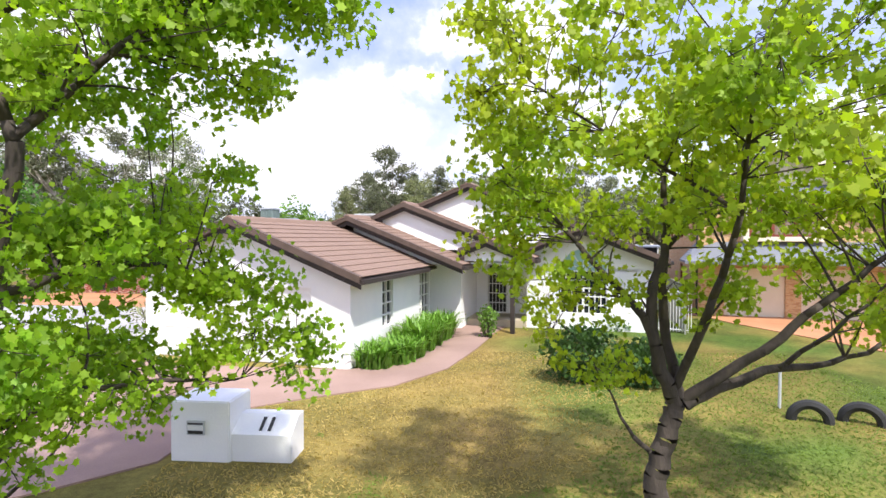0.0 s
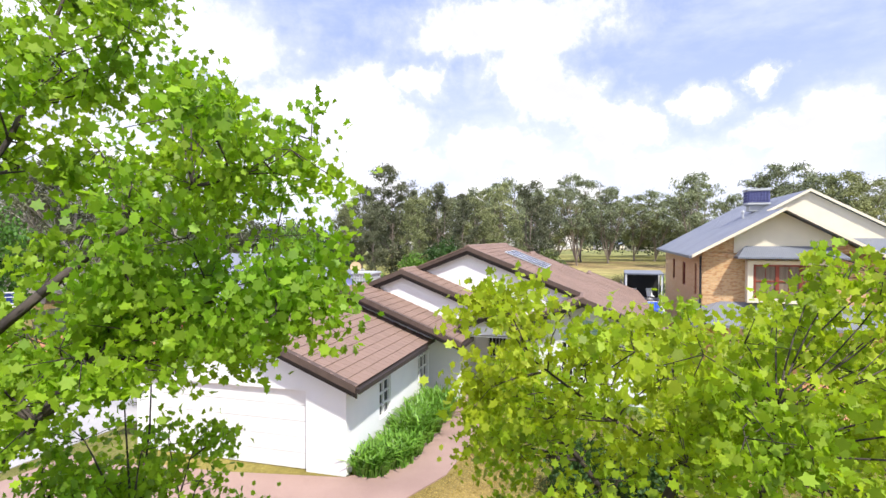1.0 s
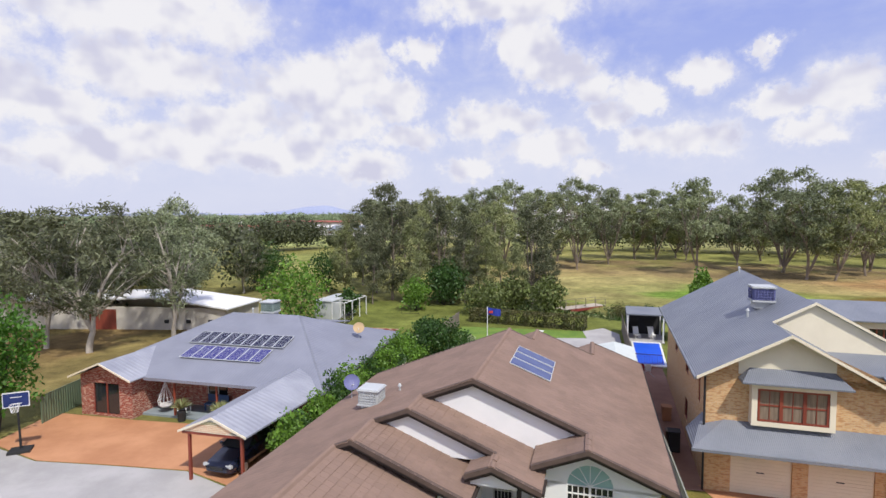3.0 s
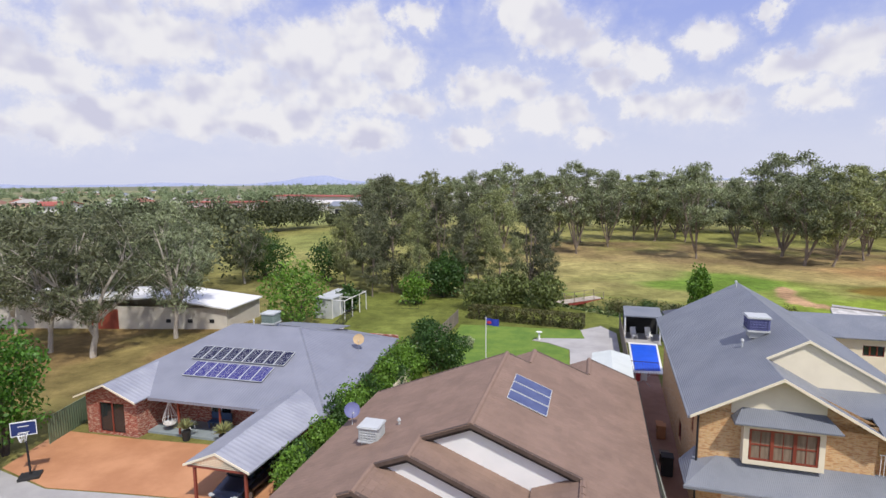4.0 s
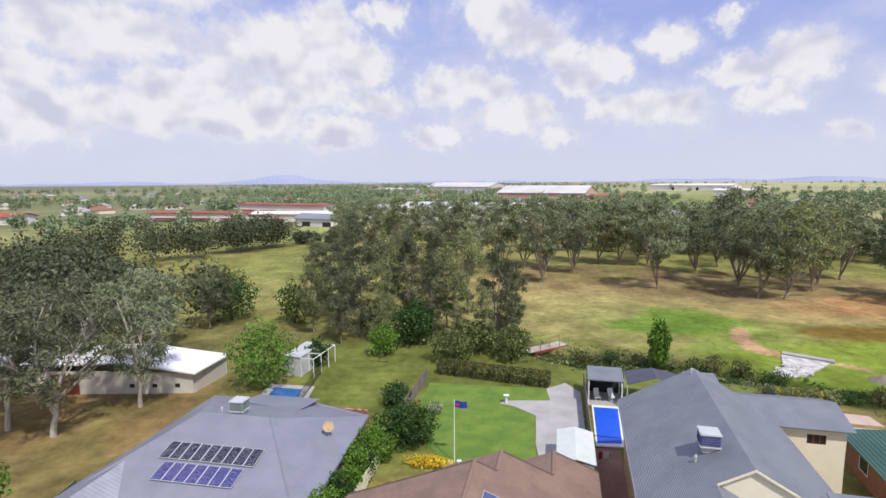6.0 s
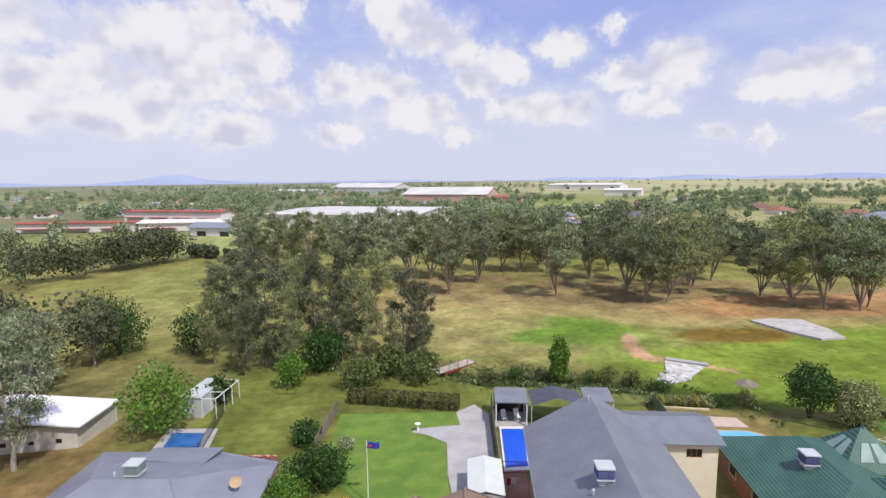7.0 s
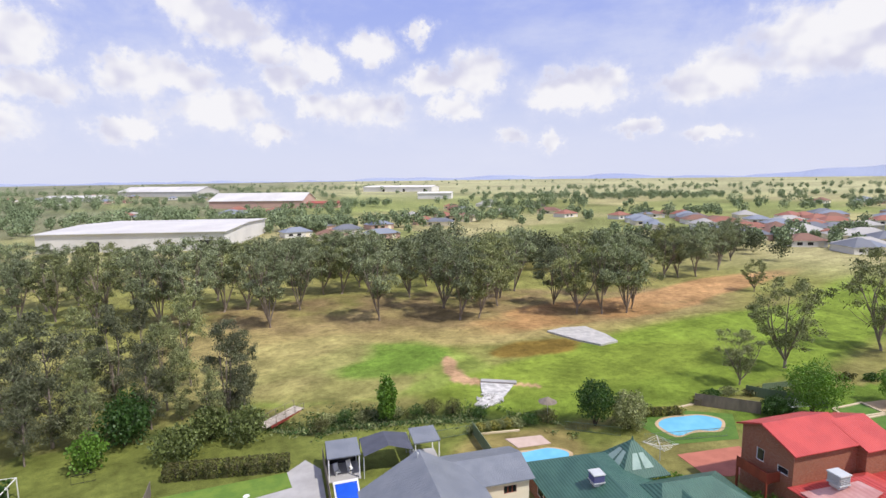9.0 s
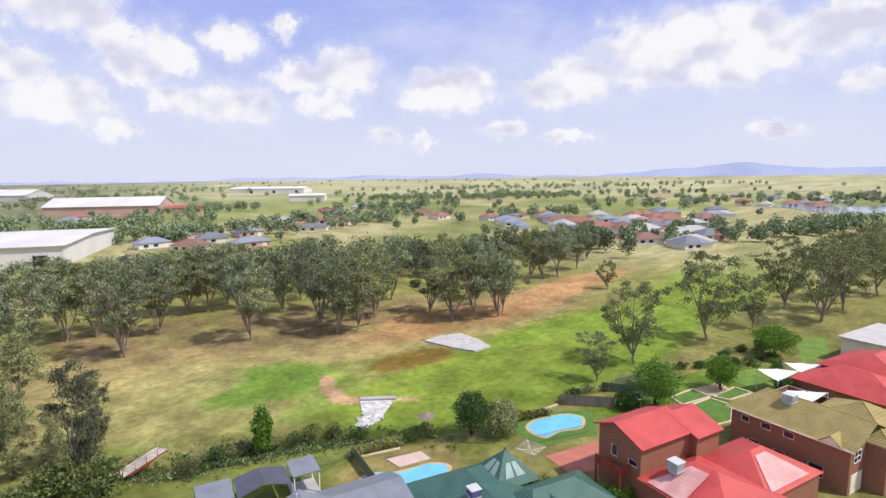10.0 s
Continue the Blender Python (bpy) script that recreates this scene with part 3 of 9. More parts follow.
def gable_roofs_a():
    left = lambda x: 2.43 + S_A * (x + 7.2)
    w1 = lambda x: left(-3.4) - S_A * (x + 3.4)
    w2 = lambda x: left(-2.7) - S_A * (x + 2.7)
    w3 = lambda x: left(-1.2) - S_A * (x + 1.2)
    right = lambda x: left(1.05) - S_A * (x - 1.05)
    porch = lambda x: w3(2.33) + S_A * (x - 2.33)
    bay = lambda x: right(5.65) + S_A * (x - 5.65)
    back1 = lambda x: right(2.4) + S_A * (x - 2.4)
    back2 = lambda x: right(5.7) + S_A * (x - 5.7)
    planes = [
        ([(-7.2, -0.44), (-3.4, -0.44), (-3.4, 5.3), (-2.7, 5.3), (-2.7, 7.3), (-1.2, 7.3), (-1.2, 8.9), (1.05, 8.9), (1.05, 18.7), (-7.2, 18.7)], left, -1),
        ([(-3.4, -0.44), (0.46, -0.44), (0.46, 6.4), (-3.4, 6.4)], w1, 1),
        ([(-2.7, 5.3), (1.7, 5.3), (1.7, 8.6), (-2.7, 8.6)], w2, 1),
        ([(-1.2, 7.3), (2.33, 7.3), (2.33, 6.2), (4.1, 6.2), (4.1, 9.3), (-1.2, 9.3)], w3, 1),
        ([(2.33, 6.2), (1.33, 6.2), (1.33, 7.3), (2.33, 7.3)], porch, -1),
        ([(5.65, 7.4), (3.6, 7.4), (3.6, 9.3), (5.65, 9.3)], bay, -1),
        ([(1.05, 8.9), (5.65, 8.9), (5.65, 7.4), (8.7, 7.4), (8.7, 24.3), (5.7, 24.3), (5.7, 21.2), (2.4, 21.2), (2.4, 18.7), (1.05, 18.7)], right, 1),
        ([(2.4, 18.7), (2.4, 21.2), (-1.5, 21.2), (-1.5, 18.7)], back1, -1),
        ([(5.7, 21.2), (5.7, 24.3), (2.4, 24.3), (2.4, 21.2)], back2, -1),
    ]
    poses = []
    for poly, z, down in planes:
        bm = solids(([(x, y, z(x)) for x, y in poly], (0, 0, -0.09)))
        part("roof", bm, M_FASCIA, HOUSE_A, "dark roof deck under brown tiles")
        poses.append(tiles_on(poly, z, down))
    # verge and ridge caps
    verges = [(-7.2, -3.4, -0.44, left), (-3.4, 0.46, -0.44, w1), (-3.4, -2.7, 5.3, left), (-2.7, 1.7, 5.3, w2), (-2.7, -1.2, 7.3, left), (-1.2, 2.33, 7.3, w3), (2.33, 4.1, 6.2, w3),
              (1.33, 2.33, 6.2, porch), (-1.2, 1.05, 8.9, left), (1.05, 5.65, 8.9, right), (5.65, 8.7, 7.4, right), (3.6, 5.65, 7.4, bay), (-7.2, 1.05, 18.7, left), (1.05, 2.4, 18.7, right), (2.4, 5.7, 21.2, right), (5.7, 8.7, 24.3, right)]
    for a, b, y, z in verges:
        s = 1 if y > 18 else -1
        y0, y1 = sorted((y + s * 0.02, y - s * 0.16))
        pts = [(a, y0, z(a) - 0.10), (b, y0, z(b) - 0.10), (b, y0, z(b) + 0.085), (a, y0, z(a) + 0.085)]
        part("verge_cap", solids((pts, (0, y1 - y0, 0))), M_VERGE, HOUSE_A, "dark brown verge tiles")
        pts = [(a, y0 + 0.1, z(a) - 0.26), (b, y0 + 0.1, z(b) - 0.26), (b, y0 + 0.1, z(b) - 0.1), (a, y0 + 0.1, z(a) - 0.1)]
        part("barge_board", solids((pts, (0, 0.03, 0))), M_FASCIA, HOUSE_A)
    for x, y0, y1, z in ((-3.4, -0.44, 5.3, left), (-2.7, 5.3, 7.3, left), (-1.2, 7.3, 8.9, left), (1.05, 8.9, 18.7, left), (2.33, 6.2, 7.3, w3), (5.65, 7.4, 8.9, right), (2.4, 18.7, 21.2, right), (5.7, 21.2, 24.3, right)):
        n = max(2, int((y1 - y0) / 0.4))
        for i in range(n):
            piece("ridge_tile", RIDGE, HOUSE_A, Matrix.Translation((x, y0 + (y1 - y0) * i / n, z(x) + 0.01)))
    # gutters along the eaves
    for x, y0, y1, z in ((0.46, -0.4, 5.2, w1(0.46)), (1.7, 5.4, 6.9, w2(1.7)), (4.1, 6.3, 7.4, w3(4.1)), (8.7, 7.4, 24.3, right(8.7)), (-7.2, -0.4, 18.7, 2.43)):
        s = 1 if x > -5 else -1
        x0, x1 = sorted((x - s * 0.02, x + s * 0.10))
        part("gutter", boxes((x0, x1, y0, y1, z - 0.13, z - 0.01)), M_FASCIA, HOUSE_A, "dark brown gutter")
    near = poses[1]
    rest = [m for k, ps in enumerate(poses) if k != 1 for m in ps]
    return near, rest


A_NEAR, A_REST = gable_roofs_a()


def walls_a():
    left = lambda x: 2.43 + S_A * (x + 7.2)
    bm = bmesh.new()
    wall_x(bm, -6.6, 0.0, 0.0, 0, 2.2, 0.22, [(-6.2, -1.15, -0.1, 2.12)])
    gable(bm, -6.6, 0.0, -3.4, 2.2, left(-3.4) - 0.12, 0.0, 0.22, zl=2.5, zr=2.4)
    part("wall", bm, M_WHITE, HOUSE_A)
    bm = bmesh.new()
    wall_y(bm, -0.22, 0.22, 8.6, 0, 2.42, 0.22, [(2.2, 3.1, 0.75, 2.15), (5.75, 6.95, 0.45, 2.2)])
    part("wall", bm, M_WHITE, HOUSE_A)
    bm = bmesh.new()
    wall_x(bm, 0.0, 1.25, 7.0, 0, 2.5, 0.2)
    gable(bm, -2.7, 1.25, -2.7, 2.5, left(-2.7) - 0.15, 5.9, 0.15, zr=2.6)
    wall_y(bm, 1.05, 7.2, 9.8, 0, 2.5, 0.2)
    part("wall", bm, M_WHITE, HOUSE_A)
    bm = bmesh.new()
    wall_x(bm, 1.25, 3.8, 9.8, 0, 3.4, 0.2, [(1.75, 2.55, 0.3, 2.35)])
    part("wall", bm, M_WHITE, HOUSE_A, "white porch wall with the front door")
    # white panels between the stepped roofs
    z3, z4 = left(-1.2), left(1.05)
    part("gable_panel", solids(([(-2.2, 7.6, 3.0), (2.6, 7.6, 3.0), (2.6, 7.6, z3 - S_A * 3.8 - 0.2), (-1.2, 7.6, z3 - 0.2), (-2.2, 7.6, left(-2.2) - 0.2)], (0, 0.15, 0))), M_WHITE, HOUSE_A)
    part("gable_panel", solids(([(-1.0, 9.2, 3.0), (5.5, 9.2, 3.0), (5.5, 9.2, z4 - S_A * 4.45 - 0.2), (1.05, 9.2, z4 - 0.2), (-1.0, 9.2, left(-1.0) - 0.2)], (0, 0.15, 0))), M_WHITE, HOUSE_A)
    part("gable_panel", solids(([(1.5, 6.5, 2.62), (3.9, 6.5, 2.62), (2.33, 6.5, 3.22), (1.5, 6.5, 2.9)], (0, 0.12, 0))), M_WHITE, HOUSE_A, "white porch gable")
    # bay with the arched window
    zr = left(1.05) - S_A * (5.65 - 1.05)
    bm = bmesh.new()
    y, cx, half, sill, spring = 8.1, 5.72, 0.86, 0.62, 2.22
    wall_x(bm, 3.6, 8.2, y, 0, spring, 0.22, [(cx - half, cx + half, sill, spring + 0.1)])
    n = 14
    arc = [(cx - half * math.cos(math.pi * i / n), spring + half * math.sin(math.pi * i / n)) for i in range(n + 1)]
    top = lambda x: zr - S_A * abs(x - 5.65) - 0.12
    for i in range(n):
        (xa, za), (xb, zb) = arc[i], arc[i + 1]
        solid(bm, [(xa, y, za), (xb, y, zb), (xb, y, top(xb)), (xa, y, top(xa))], (0, 0.22, 0))
    solid(bm, [(3.6, y, spring), (cx - half, y, spring), (cx - half, y, top(cx - half)), (3.6, y, top(3.6))], (0, 0.22, 0))
    solid(bm, [(cx + half, y, spring), (8.2, y, spring), (8.2, y, top(8.2)), (cx + half, y, top(cx + half))], (0, 0.22, 0))
    part("wall", bm, M_WHITE, HOUSE_A, "white front wall with an arched window")
    part("wall", wall_y(bmesh.new(), 8.0, 8.32, 24.0, 0, 2.75, 0.2), M_WHITE, HOUSE_A)
    part("wall", wall_y(bmesh.new(), 3.6, 8.32, 9.8, 0, 3.0, 0.2), M_WHITE, HOUSE_A)
    part("wall", boxes((-6.6, -6.4, 0.22, 18.3, 0, 2.55), (-6.4, 8.0, 18.1, 18.3, 0, 2.6), (3.0, 8.0, 23.7, 23.9, 0, 2.8)), M_WHITE, HOUSE_A)
    win = part("arched_window", solids(([(cx - half, y + 0.12, sill), (cx + half, y + 0.12, sill)] + [(x, y + 0.12, z) for x, z in reversed(arc)], (0, 0.02, 0))), M_GLASS, HOUSE_A, "dark glass in white glazing bars")
    bm = bmesh.new()
    for x in np.linspace(cx - half, cx + half, 9):
        w = 0.045 if abs(x - cx) < 0.01 or abs(abs(x - cx) - half) < 0.01 else 0.018
        box(bm, x - w, x + w, y + 0.06, y + 0.13, sill, spring)
    for z in np.linspace(sill, spring, 6):
        box(bm, cx - half, cx + half, y + 0.065, y + 0.125, z - 0.02, z + 0.02)
    part("glazing_bars", bm, M_WHITEPAINT, win)
    bm = bmesh.new()
    for a in (30, 60, 90, 120, 150):
        tube(bm, (cx, y + 0.1, spring), (cx + half * math.cos(radians(a)), y + 0.1, spring + half * math.sin(radians(a))), 0.018, 0.018, 4)
    for i in range(n):
        tube(bm, (arc[i][0], y + 0.09, arc[i][1]), (arc[i + 1][0], y + 0.09, arc[i + 1][1]), 0.035, 0.035, 4)
    part("fanlight_bars", bm, M_WHITEPAINT, win)
    part("fanlight", solids(([(x, y + 0.112, z) for x, z in arc], (0, 0.006, 0))), material("aqua_blind", (0.32, 0.5, 0.48), (0.28, 0.45, 0.43), 1, 0.3, 0.0), win, "pale aqua fan light")
    # garage door
    door = part("garage_door", boxes((-6.2, -1.15, 0.14, 0.17, 0.0, 2.12)), M_WHITEPAINT, HOUSE_A, "white panelled double garage door")
    for i in range(5):
        part("door_panel", boxes((-6.2, -1.15, 0.10, 0.15, 0.02 + i * 0.42, 0.02 + i * 0.42 + 0.41)), M_WHITEPAINT, door)
    part("handle", boxes((-3.8, -3.6, 0.08, 0.10, 0.9, 0.93)), M_GALV, door)
    # windows of the garage side
    for y0, y1, z0, z1 in ((2.2, 3.1, 0.75, 2.15), (5.75, 6.95, 0.45, 2.2)):
        w = part("window", boxes((-0.14, -0.12, y0, y1, z0, z1)), M_GLASS, HOUSE_A)
        bm = bmesh.new()
        for yy in np.linspace(y0, y1, 3 if y1 - y0 < 1 else 4):
            box(bm, -0.12, -0.05, yy - 0.025, yy + 0.025, z0, z1)
        for zz in np.linspace(z0, z1, 5):
            box(bm, -0.12, -0.06, y0, y1, zz - 0.02, zz + 0.02)
        part("window_frame", bm, M_WHITEPAINT, w)
    # front door behind a pale screen
    d = part("front_door", boxes((1.75, 2.55, 9.9, 9.94, 0.3, 2.35)), M_DARK, HOUSE_A, "dark front door behind a white security screen")
    bm = bmesh.new()
    for x in np.linspace(1.78, 2.52, 6):
        box(bm, x - 0.012, x + 0.012, 9.86, 9.88, 0.3, 2.35)
    for z in np.linspace(0.32, 2.33, 6):
        box(bm, 1.75, 2.55, 9.855, 9.875, z - 0.02, z + 0.02)
    part("security_screen", bm, M_WHITEPAINT, d)
    part("porch_post", boxes((3.2, 3.36, 6.5, 6.66, 0, 2.7)), M_FASCIA, HOUSE_A, "dark timber porch post")
    part("porch_step", boxes((1.25, 3.6, 7.9, 9.8, 0.0, 0.28)), material("cream_tile_step", (0.5, 0.43, 0.32), (0.42, 0.36, 0.27), 1.5, 0.6, 0.1), HOUSE_A, "cream tiled porch floor")
    part("ceiling", boxes((1.25, 3.6, 6.6, 9.8, 2.52, 2.56)), M_WHITE, HOUSE_A, "white porch ceiling")


walls_a()


# ---- simple roof pieces for the neighbours ----
def plane_roof(parent, mat, pts, thick=0.08, label=""):
    return part("roof", solids((pts, (0, 0, -thick))), mat, parent, label)


def fascia(parent, mat, a, b, h=0.18, label=""):
    a, b = Vector(a), Vector(b)
    side = Vector((0, 0, 1)).cross(b - a).normalized() * 0.04
    pts = [a - Vector((0, 0, h)), b - Vector((0, 0, h)), b, a]
    return part("fascia", solids(([p + side * 0.5 for p in pts], -side)), mat, parent, label)


def window_in(parent, x0, x1, y, z0, z1, cols, rows, frame_mat, name="window", label=""):
    """A framed window on a wall along x that faces -y."""
    w = part(name, boxes((x0, x1, y - 0.01, y + 0.01, z0, z1)), M_GLASS, parent, label)
    bm = bmesh.new()
    for x in np.linspace(x0, x1, cols + 1):
        box(bm, x - 0.035, x + 0.035, y - 0.06, y + 0.0, z0 - 0.03, z1 + 0.03)
    for z in np.linspace(z0, z1, rows + 1):
        box(bm, x0 + 0.035, x1 - 0.035, y - 0.055, y + 0.0, z - 0.03, z + 0.03)
    part("window_frame", bm, frame_mat, w)
    return w


# ---- the red brick house with the blue-grey roof ----
HOUSE_B = thing("brick_house", pose(-18.79, 32.52, 0, 0, 0, -12.5), "low red brick house with a blue-grey steel roof", "house")


def house_b():
    zr = 4.95
    e = 2.5
    ridge = ((0.4, 9.0, zr), (6.0, 9.0, zr))
    plane_roof(HOUSE_B, M_GREYROOF, [(-4.3, 0.2, e), (12.4, 0.2, e), ridge[1], ridge[0]], label="blue-grey ribbed steel roof slope")
    plane_roof(HOUSE_B, M_GREYROOF, [(12.4, 0.2, e), (11.6, 15.8, e), (6.0, 17.5, e), ridge[1]])
    plane_roof(HOUSE_B, M_GREYROOF, [(-4.3, 0.2, e), ridge[0], (-4.3, 17.5, e)])
    plane_roof(HOUSE_B, M_GREYROOF, [ridge[0], ridge[1], (6.0, 17.5, e), (-4.3, 17.5, e)])
    plane_roof(HOUSE_B, M_GREYROOF, [(0.4, 14.2, 3.6), (6.3, 13.4, 3.6), (6.3, 17.5, 2.9), (0.4, 17.5, 2.9)])
    # brick wing to the front
    plane_roof(HOUSE_B, M_GREYROOF, [(-4.35, -0.85, 2.55), (-2.0, -0.85, 3.5), (-2.0, 3.4, 3.5), (-4.35, 3.4, 2.55)])
    plane_roof(HOUSE_B, M_PALEROOF, [(-2.0, -0.85, 3.5), (0.3, -0.85, 2.55), (0.3, 1.4, 2.55), (-2.0, 4.0, 3.5)])
    bm = bmesh.new()
    wall_x(bm, -4.0, -0.15, -0.3, 0, 2.45, 0.22, [(-3.1, -1.1, 0.12, 2.1)])
    gable(bm, -4.0, -0.15, -2.0, 2.45, 3.32, -0.3, 0.22, zl=2.55, zr=2.55)
    part("wall", bm, M_REDBRICK, HOUSE_B, "red brick gable wall")
    window_in(HOUSE_B, -3.1, -1.1, -0.16, 0.12, 2.1, 2, 1, M_TIMBER, "sliding_door", label="sliding glass door in a dark red timber frame")
    part("wall", boxes((-0.37, -0.15, -0.08, 2.4, 0, 2.45), (-4.0, -3.78, -0.08, 17.0, 0, 2.45)), M_REDBRICK, HOUSE_B)
    bm = bmesh.new()
    wall_x(bm, -0.15, 11.3, 2.4, 0, 2.6, 0.22, [(3.1, 4.6, 0.5, 2.1), (6.2, 7.2, 0.1, 2.1)])
    part("wall", bm, M_REDBRICK, HOUSE_B, "red brick verandah wall")
    window_in(HOUSE_B, 3.1, 4.6, 2.5, 0.5, 2.1, 2, 1, M_WHITEPAINT)
    window_in(HOUSE_B, 6.2, 7.2, 2.5, 0.1, 2.1, 1, 1, M_TIMBER, "door")
    part("wall", boxes((11.1, 11.32, 2.62, 15.2, 0, 2.45), (-3.78, 11.1, 16.8, 17.0, 0, 2.45)), M_REDBRICK, HOUSE_B)
    part("verandah_floor", boxes((-0.15, 8.6, 0.45, 2.4, 0, 0.14)), material("blue_grey_paint", (0.27, 0.31, 0.33), (0.22, 0.26, 0.28), 1.0, 0.6, 0.0), HOUSE_B, "blue-grey painted verandah floor")
    fascia(HOUSE_B, M_GREYROOF, (0.3, 0.2, e), (12.4, 0.2, e))
    fascia(HOUSE_B, M_GREYROOF, (12.4, 0.2, e), (11.6, 15.8, e))
    for x in (2.2, 5.2, 8.0):
        part("post", boxes((x - 0.05, x + 0.05, 0.5, 0.6, 0.14, 2.45)), M_TIMBER, HOUSE_B)
    for y in (5, 9, 13, 15.4):
        part("post", boxes((11.6, 11.7, y, y + 0.1, 0, 2.45)), M_TIMBER, HOUSE_B)
    for a, b in (((-4.35, -0.87, 2.57), (-2.0, -0.87, 3.52)), ((-2.0, -0.87, 3.52), (0.3, -0.87, 2.57))):
        fascia(HOUSE_B, M_CREAM, a, b, 0.11, "cream barge board")
    # carport
    plane_roof(HOUSE_B, M_PALEROOF, [(8.15, -6.1, 2.45), (9.95, -6.1, 3.2), (9.95, 2.0, 3.2), (8.15, 1.0, 2.45)])
    plane_roof(HOUSE_B, M_PALEROOF, [(9.95, -6.1, 3.2), (11.75, -6.1, 2.45), (12.2, 0.9, 2.45), (9.95, 2.0, 3.2)])
    for a, b in (((8.15, -6.12, 2.47), (9.95, -6.12, 3.22)), ((9.95, -6.12, 3.22), (11.75, -6.12, 2.47))):
        fascia(HOUSE_B, M_CREAM, a, b, 0.11, "cream barge board")
    bm = bmesh.new()
    zt = lambda x: 3.1 - abs(x - 9.95) * 0.417
    for i in range(-18, 19):
        x = 9.95 + i * 0.085
        if zt(x) > 2.48:
            box(bm, x - 0.012, x + 0.012, -6.03, -6.02, 2.42, zt(x))
    z = 2.46
    while z < 3.05:
        w = (3.1 - z) / 0.417
        box(bm, 9.95 - w, 9.95 + w, -6.05, -6.035, z - 0.012, z + 0.012)
        z += 0.085
    part("lattice", bm, M_CREAM, HOUSE_B, "cream timber lattice in the carport gable")
    part("beam", boxes((8.3, 11.6, -6.02, -5.92, 2.3, 2.42)), M_TIMBER, HOUSE_B)
    for x in (8.6, 11.4):
        for y in (-5.95, -2.6, 0.2):
            part("post", boxes((x - 0.06, x + 0.06, y, y + 0.12, 0, 2.4)), M_TIMBER, HOUSE_B, "dark red carport post")


house_b()


# ---- the two-storey tan brick house ----
HOUSE_C = thing("tan_brick_house", pose(11.42, 24.33, 0, 0, 0, -15.5), "two-storey tan brick house with a slate grey steel roof", "house")


